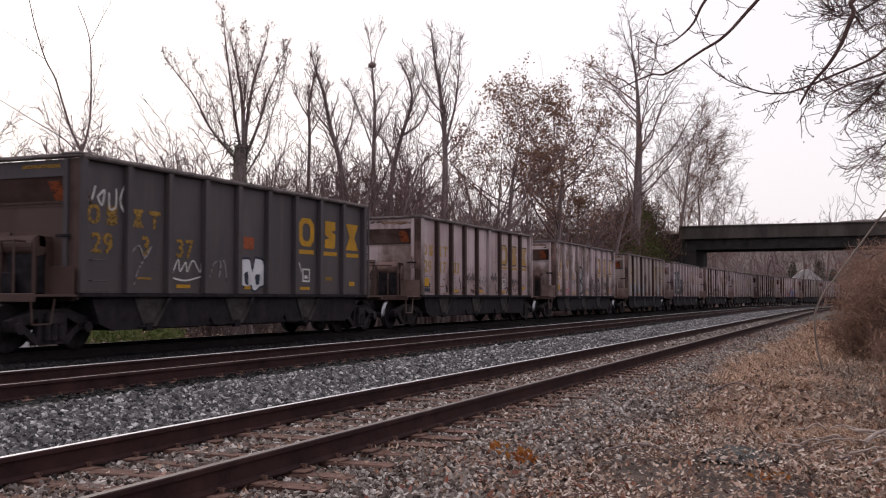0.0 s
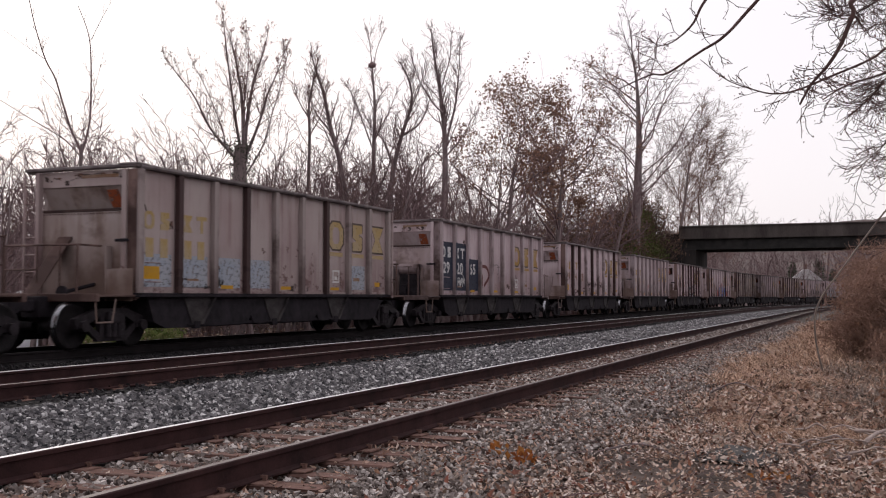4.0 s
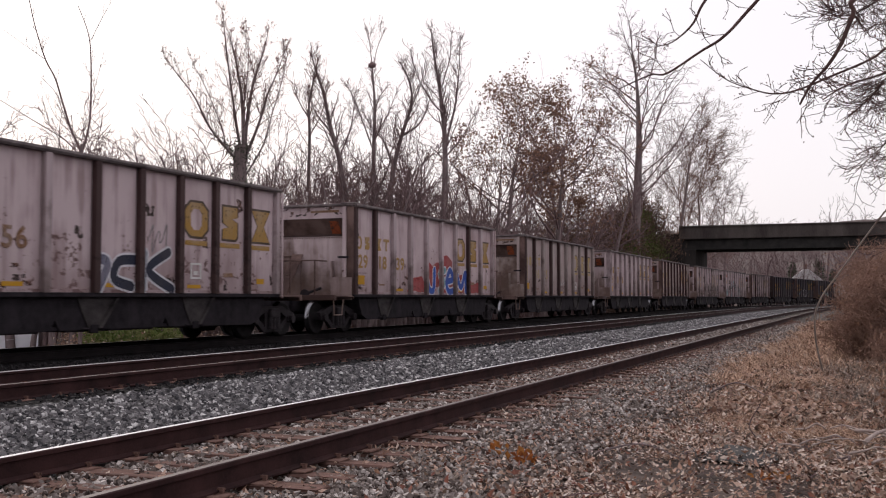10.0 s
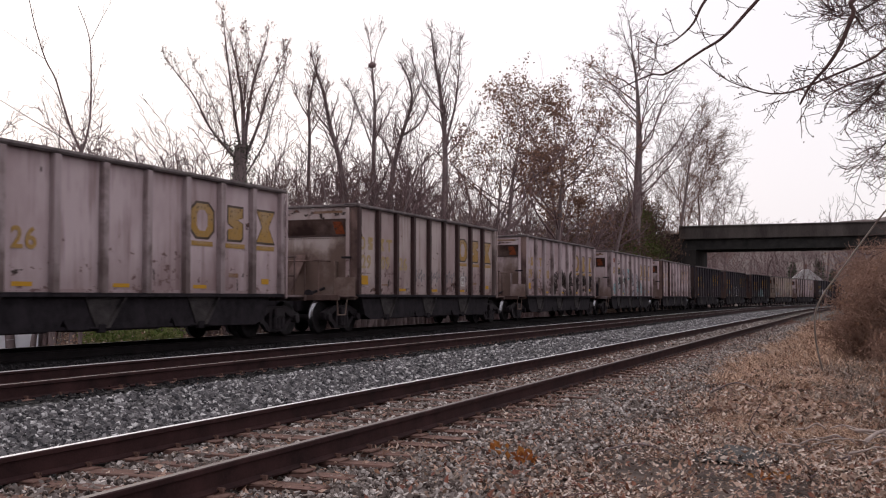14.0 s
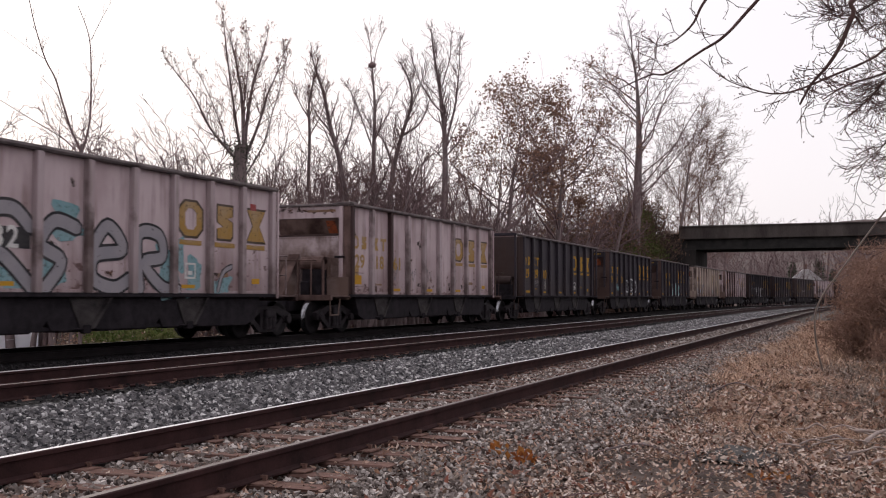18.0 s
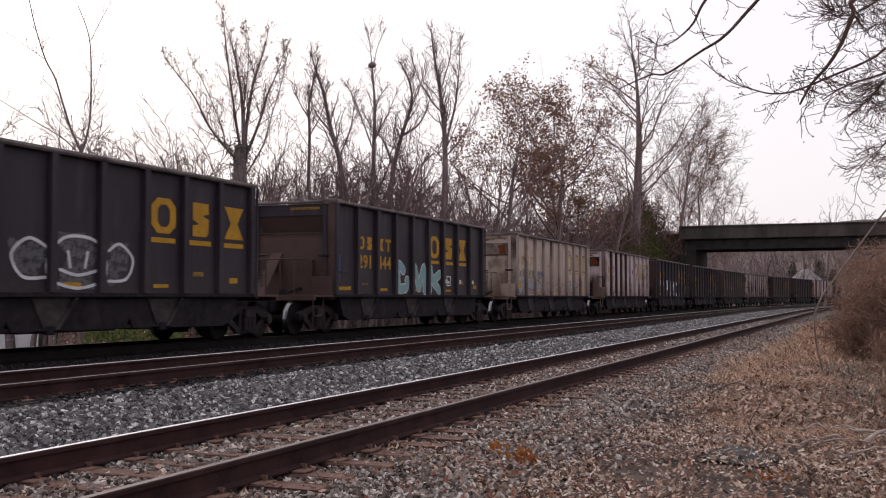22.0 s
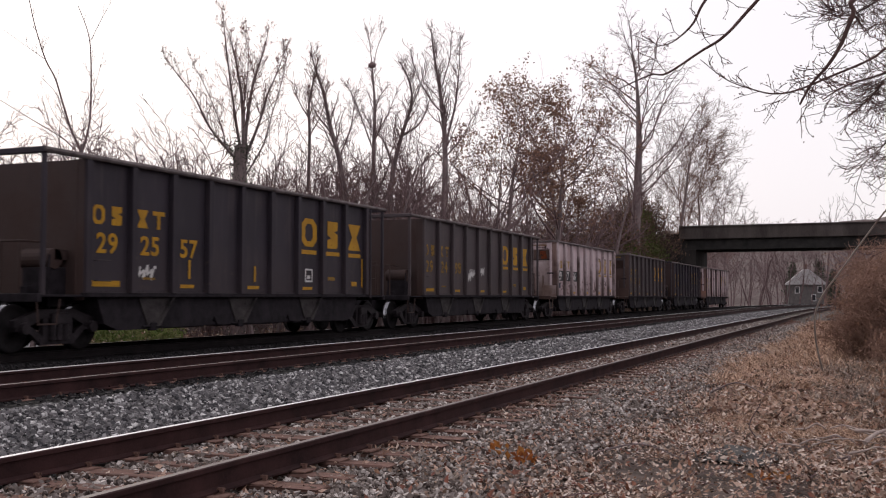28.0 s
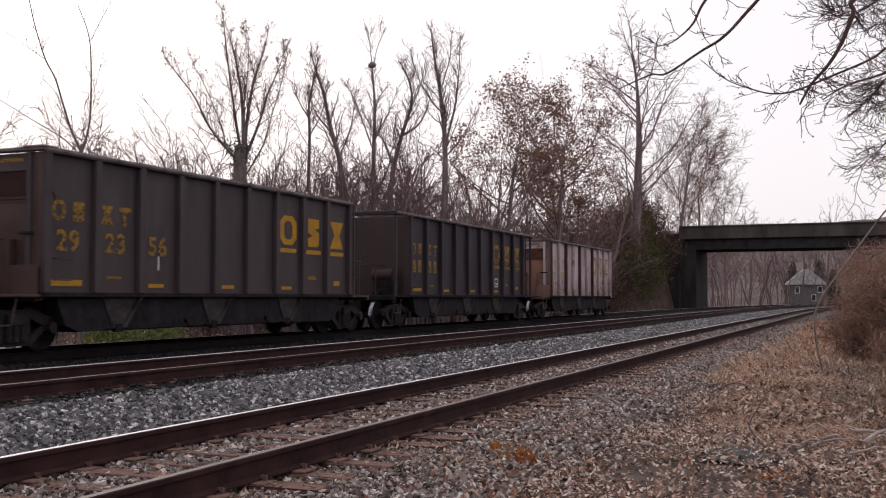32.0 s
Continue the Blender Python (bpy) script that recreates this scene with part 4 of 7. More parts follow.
# kind, number groups, label of each car from the front of the train
L, G, D, O = "light", "grimy", "dark", "overhang"
CARS = (
    (D, ("29", "3", "37"), "black hopper car with yellow emblem and white sprayed shapes"),
    (L, ("29", "17", "03"), "off-white hopper car with black scribbles and yellow emblem"),
    (L, ("29", "21", "2"), "off-white hopper car with rust streaks and a tall sprayed shape"),
    (G, None, "grimy cream hopper car with pale blue lower patches"),
    (L, ("29", "20", "65"), "off-white hopper car with navy number patch"),
    (L, ("29", "24", "29"), "off-white hopper car with dark rusty posts"),
    (L, ("29", "21", "41"), "pale clean hopper car with gold numbers"),
    (L, ("29", "16", "56"), "white hopper car with black posts and a blue sprayed shape"),
    (L, ("29", "18", "39"), "white hopper car with large blue and red sprayed shapes"),
    (G, ("", "16", "15"), "brownish grimy hopper car with faded marks"),
    (L, ("29", "20", "26"), "cream hopper car with faded gold numbers"),
    (G, ("29", "09", "26"), "grimy white hopper car with dark posts"),
    (L, ("29", "17", "10"), "white hopper car with dark splashes along the bottom"),
    (L, ("", "11", "32"), "white hopper car covered in teal and silver sprayed shapes"),
    (L, ("29", "18", "61"), "pale hopper car with gold numbers and rusty posts"),
    (O, ("29", "29", "40"), "black hopper car with an open overhanging top frame"),
    (D, ("29", "21", "73"), "black hopper car with white bubble shapes"),
    (D, ("", "291", "444"), "black hopper car with pale teal sprayed shapes"),
    (G, None, "tan grimy hopper car with faded blue stripes"),
    (L, ("29", "19", ""), "white hopper car with rusty posts and yellow emblem"),
    (O, ("29", "26", "61"), "black hopper car with large white sprayed shapes"),
    (O, ("29", "25", "57"), "clean black hopper car with yellow bars and emblem"),
    (O, ("29", "24", "98"), "dusty black-brown hopper car with faded numbers"),
    (L, ("29", "17", "56"), "white hopper car with black number patches"),
    (D, ("29", "23", "56"), "dark dusty hopper car with yellow emblem"),
    (O, None, "black hopper car with faded yellow marks near the train's end"),
    (L, None, "white hopper car with a rust-red end, last of the train"),
)
DARK_POSTS = {1: (1, 2, 3, 4, 6, 7, 8), 3: (1, 3, 6), 5: (1, 2, 4, 8), 7: (2, 4, 5, 6, 7, 8), 8: (0, 1, 7), 9: (0, 1, 3, 4, 8), 11: (0, 1, 2, 3, 4, 5, 6, 7, 8), 14: (0, 2), 19: (1, 2, 3, 4), 26: (0, 2, 4, 6)}
RUSTED = {1: 0.5, 2: 0.6, 3: 0.4, 4: 0.2, 5: 0.5, 7: 0.55, 8: 0.35, 9: 0.4, 11: 0.4, 12: 0.85, 13: 0.2, 14: 0.25, 18: 0.3, 19: 0.25, 23: 0.6, 26: 0.5}
END_STAIN = {1: 2.1, 2: 2.1, 7: 2.4, 9: 2.2, 13: 2.0, 14: 2.3, 19: 2.1, 12: 2.2, 11: 2.0, 18: 1.8}
WITH_TANK = (0, 1, 2, 4, 6, 7, 13, 14, 19)
for n, (kd, nums, label) in enumerate(CARS):
    lt = kd in (L, G)
    style = "frame" if kd == O else "tank" if n in WITH_TANK else "plain"
    if lt:
        tone = 0.92 + 0.08 * (n % 3) + 0.06 * (n in (5, 7, 8, 12, 13, 19, 23))
        base = tuple(tone * c for c in (CREAM if kd == L else (0.42, 0.35, 0.335)))
        if n == 18:
            base = (0.47, 0.385, 0.33)
        amount = RUSTED.get(n, 0.1)
        side = car_paint("light_car_paint", base, CREAM_DIRT, RUST, amount, 0.55, n + 1)
        clean = n in (4, 6, 10, 13, 18)
        # post rust is raised so its colour also carries the leading faces' shade
        post = car_paint("light_post_paint", tuple(0.8 * c for c in base), (0.25, 0.19, 0.185), (0.055, 0.032, 0.028), 1.45 if clean else 1.95, 0.65, n + 3.3, 0.62, 1.4, True)
        dpost = car_paint("rusty_post_paint", (0.045, 0.026, 0.026), (0.085, 0.05, 0.048), (0.025, 0.015, 0.014), 0.9, 0.5, n + 8.2)
        red = n == 26
        end = car_paint("light_end_paint", (0.3, 0.13, 0.09) if red else tuple(0.92 * c for c in base), (0.24, 0.165, 0.14), (0.1, 0.058, 0.046), END_STAIN.get(n, 1.6), 0.8, n + 5.1, 0.62, 1.7, True)
        light_hood = n in (3, 4, 5, 6, 18)
        hood = end if light_hood else car_paint("rusty_hood_paint", (0.2, 0.135, 0.12), (0.1, 0.06, 0.052), (0.04, 0.022, 0.02), 1.9 + 0.5 * (n in (7, 11, 14)), 0.6, n + 7.7, 0.7, 3.0, True)
        plate = car_paint("rusty_plate_paint", tuple(0.75 * c for c in base) if clean else (0.22, 0.145, 0.13), (0.11, 0.066, 0.058), (0.04, 0.022, 0.02), 1.9, 0.6, n + 6.4, 0.7, 2.2, True)
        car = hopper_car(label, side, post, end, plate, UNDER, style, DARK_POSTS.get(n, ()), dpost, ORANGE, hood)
    else:
        brown = n in (22, 24, 0)
        base = (0.06, 0.051, 0.056) if n == 0 else (0.05, 0.039, 0.0425) if brown else (0.027, 0.022, 0.0285)
        side = car_paint("dark_car_paint", base, tuple(1.7 * c for c in base), (0.085, 0.062, 0.058), 0.3 if brown else 0.1, 0.75, n + 1, 0.55)
        end = car_paint("dark_end_paint", *(((0.075, 0.046, 0.042), (0.1, 0.066, 0.058)) if kd != O else ((0.05, 0.034, 0.033), (0.07, 0.047, 0.043))), (0.06, 0.034, 0.029), 1.7, 0.6, n + 5.1, 0.62, 1.6, True)
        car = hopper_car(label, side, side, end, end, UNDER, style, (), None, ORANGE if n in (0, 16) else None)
    # emblem, initials and numbers
    em = (Y_ON_LIGHT if n not in (3, 9, 26, 18) else Y_FADED_LIGHT) if lt else (Y_ON_DARK if n not in (25,) else Y_FADED_DARK)
    emblem(car, em, EDGE_BROWN if lt else None, 1 if n == 17 else 0)
    faded = n in (3, 9, 11, 18, 24, 25, 22, 26)
    im = (Y_FADED_LIGHT if faded else Y_ON_LIGHT) if lt else (Y_FADED_DARK if faded or n == 0 else Y_ON_DARK)
    initials(car, WHITE_CLEAN if n == 4 else im, 1 if n == 17 else 0)
    if nums:
        nm = {4: WHITE_CLEAN, 13: WHITE_CLEAN, 20: WHITE_CLEAN, 23: WHITE_CLEAN, 5: BROWN_MARK, 7: BROWN_MARK}.get(n, im)
        numbers(car, nums, nm)
    else:
        numbers(car, ("a", "b", ""), im, bars=True)
    patches(car, lt, n % 2 if n not in (0, 4, 23, 13) else 2)
    if lt:
        rust_flake(car, 300 + n, 6 + int(22 * amount), (RUST_SPOT, DARK_SPOT))
        re_ = random.Random(n + 70)
        for k in range(7):      # flaked paint on the top beam
            ob = mark("end_flake", flat([blob(re_, re_.uniform(0.1, 0.3), re_.uniform(0.05, 0.12), 22, 0.9)], "end_flake"), (DARK_SPOT, RUST_SPOT)[k % 2], car, 0, 0)
            ob.matrix_local = Matrix.Translation((-0.95 + 0.3 * k + re_.uniform(-0.08, 0.08), -HL + 0.016, H - re_.uniform(0.16, 0.34))) @ Matrix.Rotation(-math.pi / 2, 4, "Z")
    if kd != O:
        ob = mark("end_number_bar", BAR, BROWN_MARK if lt else Y_FADED_DARK, car, 0, 0)
        ob.matrix_local = Matrix.Translation((0.45, -HL + 0.014, H - 0.22)) @ Matrix.Rotation(-math.pi / 2, 4, "Z") @ Matrix.Diagonal((1, 0.95, 0.07, 1))

C_ = TRAIN_CARS
bubbles(C_[0], 1, 4, 4, 1.15, 2.0, (WHITE_PAINT,), NAVY, 2, "white sprayed bubble shapes")
sprayed(C_[0], (((0.1, 3.25), (0.2, 2.9), (0.3, 3.2)), ((0.35, 3.0), (0.5, 3.15), (0.45, 2.85), (0.35, 3.0)), ((0.6, 3.1), (0.62, 2.8), (0.75, 2.85), (0.76, 3.2)), ((0.95, 3.3), (0.85, 3.0), (0.95, 2.75), (1.05, 2.8))), 0.045, 0, (WHITE_CLEAN,), None, "thin white sprayed lines")
sprayed(C_[0], (((2.15, 1.55), (2.3, 1.85), (2.35, 1.6), (2.5, 1.8), (2.55, 1.6), (2.7, 1.85), (2.9, 1.6), (2.95, 1.8)), ((2.15, 1.45), (2.5, 1.4), (2.95, 1.5)), ((3.2, 1.5), (3.3, 1.8), (3.5, 1.85), (3.45, 1.5), (3.6, 1.9), (3.7, 1.4)), ((1.1, 1.9), (1.3, 2.1), (1.45, 1.85), (1.6, 2.1), (1.3, 1.6), (1.2, 1.3)), ((6.1, 1.75), (6.2, 1.95), (6.3, 1.7))), 0.035, 0, (WHITE_CLEAN, WHITE_CLEAN, GREY_PAINT, GREY_PAINT), None)
mark("stencil_bar", BAR, ORANGE, C_[0], panel_y(4, 0.4), 2.35, 0.45, 0.3, 0.003)
mark("patch", BAR, NAVY, C_[1], panel_y(0, 0.4), 1.38, 0.6, 0.3, 0.002)
for k, (p, z) in enumerate(((3, 1.75), (4, 1.65), (5, 1.8), (6, 1.6), (7, 1.65))):
    scribble(C_[1], 20 + k, p, 0.5, z, 1.0, 0.45, BLACK_PAINT if k % 2 == 0 else GREY_PAINT, 0.03, 6)
clouds(C_[2], 2, ((3.55, 1.75, 0.75, 1.35), (3.75, 2.2, 0.5, 0.7)), PALE_BLUE, "pale sprayed patch")
sprayed(C_[2], (((2.85, 2.3), (3.2, 2.45), (3.6, 2.62), (3.85, 2.4), (3.75, 2.05), (3.5, 1.9)), ((3.5, 1.9), (3.85, 1.65), (3.8, 1.3), (3.4, 1.2)), ((3.25, 2.35), (3.45, 1.75), (3.5, 1.15))), 0.115, 0, (BLACK_PAINT,), None, "tall sprayed shape in thick black line")
sprayed(C_[2], (((5.2, 1.9), (4.9, 1.75), (5.25, 1.5), (4.95, 1.25)), ((5.5, 1.95), (5.55, 1.2)), ((5.95, 1.9), (5.9, 1.2)), ((5.55, 1.6), (5.9, 1.6)), ((6.5, 1.85), (6.15, 1.6), (6.5, 1.25), (6.8, 1.6), (6.5, 1.85)), ((7.6, 1.85), (7.2, 1.6), (7.5, 1.2))), 0.13, 0.02, (GREY_PAINT,), DARK_SPOT, "faded grey sprayed shapes")
clouds(C_[2], 22, tuple((0.35 + 0.31 * k, 3.1 - 0.13 * (k % 3), 0.34, 1.0 + 0.2 * (k % 4)) for k in range(17) if k not in (3, 7)), BROWN_RUN, "brown runs below the top edge")
clouds(C_[2], 23, ((6.25, 1.6, 0.75, 0.9), (6.4, 1.35, 0.8, 0.5)), DARK_SPOT)
for k, (p, z, m_) in enumerate(((1, 1.35, PINK), (5, 1.7, GREY_PAINT), (6, 1.6, GREY_PAINT), (7, 1.7, BLACK_PAINT), (2, 1.8, GREY_PAINT))):
    scribble(C_[2], 30 + k, p, 0.5, z, 0.9, 0.5, m_, 0.05, 4)
for p in (0, 1, 2, 3, 7):
    mark("patch", BAR, PALE_BLUE, C_[3], panel_y(p, 0.5), 1.6, 0.95, 0.7, 0.001)
for p, h in ((0, 1.75), (1, 1.75), (2, 1.2)):
    mark("patch", BAR, NAVY, C_[4], panel_y(p, 0.5), 1.28 + h / 2, 1.2, h, 0.001, "navy number patch" if p == 0 else "")
    if p:
        mark("sprayed_post", BAR, NAVY, C_[4], panel_y(p, 0.0), 1.28 + h / 2, 0.148, h, SET)
scribble(C_[4], 40, 1, 0.5, 1.6, 0.8, 0.4, WHITE_CLEAN, 0.04, 6)
sprayed(C_[4], (((3.2, 1.25), (3.3, 1.75), (3.2, 2.2), (3.65, 2.2), (3.85, 1.85), (3.45, 1.5)),), 0.13, 0, (RUST_RED,), None, "dark red sprayed stroke")
sprayed(C_[4], (((1.1, 1.5), (1.25, 1.85), (1.45, 1.9), (1.7, 1.85), (1.85, 1.5)), ((1.15, 1.55), (1.35, 1.75), (1.5, 1.45), (1.6, 1.75), (1.8, 1.55)), ((4.2, 2.2), (4.25, 2.3), (4.7, 2.3), (4.75, 1.6))), 0.03, 0, (WHITE_CLEAN, WHITE_CLEAN, GREY_PAINT), None)
for k, p in enumerate((3, 4, 5)):
    scribble(C_[5], 50 + k, p, 0.5, 1.7, 0.9, 0.4, DARK_SPOT, 0.05, 5)
for k, p in enumerate((3, 4, 5)):
    scribble(C_[6], 60 + k, p, 0.45, 1.75, 0.9, 0.5, RED if k == 0 else GREY_PAINT, 0.025, 5)
sprayed(C_[7], (((4.95, 1.8), (4.55, 1.75), (4.45, 1.4), (4.85, 1.25)), ((5.15, 1.95), (5.12, 1.2)), ((5.75, 2.0), (5.25, 1.6), (5.85, 1.2)), ((4.1, 1.2), (4.3, 1.7), (4.05, 1.8))), 0.2, 0.045, (NAVY, PALE_BLUE, NAVY, BLUE_GREY), WHITE_PAINT, "navy and white sprayed shapes")
scribble(C_[7], 70, 5, 0.5, 2.3, 0.7, 0.7, GREY_PAINT, 0.03, 3)
for p, z, h in ((3, 1.45, 0.6), (4, 1.75, 1.2), (5, 1.8, 1.25), (6, 1.5, 0.7), (7, 1.4, 0.5)):
    mark("sprayed_cloud", flat([blob(random.Random(p), 1.2, h, 16, 0.4)], "sprayed_cloud"), RED, C_[8], panel_y(p, 0.5), z, lift=0.001, label="red sprayed cloud" if p == 3 else "")
sprayed(C_[8], (((4.1, 1.95), (4.25, 1.35), (4.55, 1.3), (4.62, 2.0)), ((5.35, 2.0), (4.95, 1.85), (5.3, 1.55), (4.95, 1.25)), ((5.5, 1.6), (5.9, 1.7), (5.7, 2.0), (5.45, 1.6), (5.6, 1.25), (6.0, 1.28)), ((6.2, 1.25), (6.15, 1.95), (6.4, 1.5), (6.6, 1.45), (6.85, 1.95), (6.9, 1.25))), 0.22, 0.05, (BLUE, TEAL, BLUE, BLUE), WHITE_PAINT, "blue and white sprayed shapes")
mark("patch", BAR, Y_ON_LIGHT, C_[9], panel_y(0, 0.25), 2.1, 0.3, 0.7, 0.002)
scribble(C_[9], 90, 4, 0.5, 1.75, 1.0, 0.4, WHITE_CLEAN, 0.03, 3)
for k, p in enumerate((3, 4, 5, 6)):
    scribble(C_[11], 110 + k, p, 0.5, 1.75, 0.9, 0.5, GREY_PAINT, 0.045, 4)
rs = random.Random(12)
for p in (3, 4, 5, 6, 7, 8):
    for _ in range(9):
        w_ = rs.uniform(0.2, 0.7)
        mark("splash", flat([blob(rs, w_, w_ * rs.uniform(0.5, 1.1), 20, 0.55)], "splash"), DARK_SPOT, C_[12], panel_y(p, rs.uniform(0.2, 0.8)), rs.uniform(1.25, 2.1), lift=0.002)
scribble(C_[12], 120, 4, 0.3, 2.9, 0.3, 0.9, GREY_PAINT, 0.03, 2)
for p, z0_, z1_ in ((1, 2.42, 2.85), (1, 1.9, 2.28), (2, 1.9, 2.28)):
    mark("patch", BAR, BLACK_PAINT, C_[13], panel_y(p, 0.5), (z0_ + z1_) / 2, 1.1, z1_ - z0_, 0.001, "black number patch")
mark("patch", BAR, ORANGE, C_[13], panel_y(0, 0.7), 3.25, 0.3, 0.26, 0.002)
mark("patch", BAR, RED, C_[13], panel_y(8, 0.4), 3.2, 0.26, 0.24, 0.002)
scribble(C_[13], 130, 1, 0.5, 3.1, 0.8, 0.6, BLACK_PAINT, 0.04, 3)
clouds(C_[13], 6, ((0.8, 1.6, 0.8, 0.5), (1.35, 1.75, 0.9, 0.6), (2.55, 1.35, 0.9, 0.5), (3.35, 1.55, 0.8, 0.6), (3.6, 2.45, 0.9, 0.6), (5.9, 1.6, 0.8, 0.9), (6.6, 1.5, 0.6, 0.7), (6.2, 2.0, 0.4, 0.6), (7.4, 1.3, 0.7, 0.4)), TEAL, "teal sprayed cloud")
sprayed(C_[13], (((1.05, 1.2), (1.5, 1.65), (1.95, 1.75)), ((2.1, 1.85), (2.45, 1.75), (2.95, 1.2)), ((2.1, 2.3), (2.2, 2.55), (2.6, 2.6), (2.9, 2.3)), ((3.2, 1.2), (3.5, 1.7), (3.1, 2.0), (3.35, 2.45), (3.8, 2.35)), ((4.1, 1.95), (4.45, 2.45), (4.8, 2.0), (4.2, 1.85), (4.15, 1.4), (4.6, 1.22), (4.95, 1.4)), ((5.2, 1.2), (5.15, 2.3), (5.65, 2.35), (5.75, 1.9), (5.3, 1.75), (5.75, 1.25), (6.15, 1.2))), 0.24, 0.055, (SILVER,), BLACK_PAINT, "silver sprayed shapes edged in black")
sprayed(C_[13], (((7.3, 1.2), (7.45, 1.6), (7.7, 1.75)), ((0.15, 1.75), (0.2, 1.35), (0.5, 1.3))), 0.09, 0.03, (SILVER, GREEN_SPRAY), BLACK_PAINT)
clouds(C_[13], 7, ((0.25, 2.95, 0.6, 0.3),), LILAC, "faint lilac patch")
scribble(C_[14], 140, 0, 0.3, 1.75, 0.3, 0.6, Y_ON_LIGHT, 0.08, 2)
for k, (p, f) in enumerate(((2, 0.3), (3, 0.4), (4, 0.4))):
    scribble(C_[14], 141 + k, p, f, 1.8, 0.5, 0.5, GREY_PAINT, 0.03, 2)
scribble(C_[15], 150, 1, 0.5, 1.7, 0.8, 0.4, GREY_PAINT, 0.04, 4)
mark("patch", BAR, WHITE_CLEAN, C_[15], panel_y(2, 0.55), 1.65, 0.06, 0.45, 0.003)
clouds(C_[16], 8, ((3.6, 1.75, 0.7, 0.75), (4.55, 1.8, 1.1, 0.85), (5.4, 1.75, 0.6, 0.75), (4.5, 1.3, 0.9, 0.4)), GREY_SPRAY_DARK, "dim grey sprayed fill")
sprayed(C_[16], (((3.95, 1.4), (3.5, 1.4), (3.3, 1.8), (3.6, 2.1), (3.95, 1.95)), ((4.0, 1.2), (3.95, 1.7), (4.2, 2.1), (4.55, 2.2), (4.95, 2.1), (5.15, 1.7), (5.1, 1.2)), ((5.2, 1.95), (5.45, 2.1), (5.75, 1.8), (5.6, 1.4), (5.2, 1.35)), ((4.2, 1.55), (4.55, 1.45), (4.95, 1.55)), ((4.35, 1.9), (4.4, 1.6)), ((4.75, 1.9), (4.7, 1.6)), ((4.1, 1.3), (4.55, 1.2), (5.0, 1.3))), 0.06, 0, (WHITE_PAINT,), None, "rounded white sprayed outlines")
scribble(C_[16], 160, 1, 0.6, 1.6, 1.2, 0.45, TEAL, 0.06, 7)
sprayed(C_[17], (((3.25, 1.3), (3.25, 2.05), (3.55, 1.9)), ((3.3, 1.3), (3.7, 1.35), (3.75, 1.6)), ((4.05, 1.2), (4.2, 2.05), (4.45, 1.35)), ((4.5, 1.35), (4.8, 2.05), (4.85, 1.25)), ((5.2, 1.25), (5.2, 2.05), (5.35, 1.65)), ((5.4, 1.6), (5.85, 1.85)), ((5.45, 1.55), (5.85, 1.25))), 0.27, 0.035, (TEAL_LIGHT,), WHITE_PAINT, "pale teal sprayed blocks edged in white")
scribble(C_[17], 170, 0, 0.12, 1.9, 0.35, 0.9, BLUE, 0.08, 3)
for k in range(3):
    mark("patch", BAR, WHITE_CLEAN, C_[17], panel_y(6 + k, 0.3), 1.6, 0.34, 0.14, 0.004)
clouds(C_[18], 18, tuple((0.25 + 0.33 * k, 2.02 + 0.03 * (k % 3), 0.5, 0.32) for k in range(9)), BLUE_GREY, "smeared blue-grey stripe")
clouds(C_[18], 19, ((0.45, 1.5, 0.5, 0.65), (0.75, 1.55, 0.35, 0.5), (2.5, 1.5, 0.7, 0.6), (1.5, 1.6, 0.9, 0.5), (6.6, 1.5, 0.5, 0.5)), PALE_BLUE, "pale sprayed patches")
sprayed(C_[18], (((0.2, 1.85), (0.3, 1.35), (0.55, 1.15), (0.75, 1.5)), ((0.4, 1.7), (0.75, 1.75), (0.85, 1.4), (0.6, 1.15)), ((2.15, 1.75), (2.45, 1.8), (2.75, 1.6), (2.75, 1.2)), ((3.55, 1.2), (3.6, 1.6), (3.9, 1.75)), ((6.3, 1.8), (6.65, 1.85), (6.4, 1.4), (6.75, 1.2))), 0.045, 0, (DARK_SPOT, GREY_PAINT), None, "thin dark sprayed lines")
for p, z, h in ((0.05, 1.75, 0.75), (2.2, 1.5, 0.5), (2.9, 1.45, 0.4), (5.35, 1.5, 0.5), (8.9, 1.7, 0.8)):
    mark("yellow_bar", BAR, Y_ON_LIGHT, C_[18], panel_y(0, p), z, 0.13, h, 0.003)
sprayed(C_[20], (((2.2, 1.25), (2.15, 2.1), (2.6, 2.2), (2.8, 1.8), (2.3, 1.65)), ((3.2, 2.15), (3.1, 1.5), (3.35, 1.2), (3.75, 1.35), (3.8, 2.2)), ((4.1, 1.2), (4.2, 2.0), (4.5, 1.6), (4.8, 2.15), (4.9, 1.2)), ((5.75, 2.1), (5.25, 1.95), (5.2, 1.4), (5.7, 1.2)), ((6.1, 2.15), (6.15, 1.2), (6.6, 1.25)), ((7.5, 2.1), (7.05, 1.9), (7.4, 1.55), (7.0, 1.2))), 0.27, 0.05, (WHITE_PAINT, SILVER, WHITE_PAINT), BLACK_PAINT, "large white sprayed shapes")
mark("patch", BAR, BLUE, C_[20], panel_y(8, 0.4), 1.45, 0.6, 0.4, 0.002)
for car_i in (20, 21):
    for p, f, z, h in ((0, 0.04, 1.95, 0.9), (2, 0.5, 1.65, 0.42), (4, 0.5, 1.6, 0.38), (6, 0.05, 1.6, 0.4), (8, 0.88, 1.75, 0.85)):
        mark("yellow_bar", BAR, Y_ON_DARK, C_[car_i], panel_y(p, f), z, 0.08, h, 0.006)
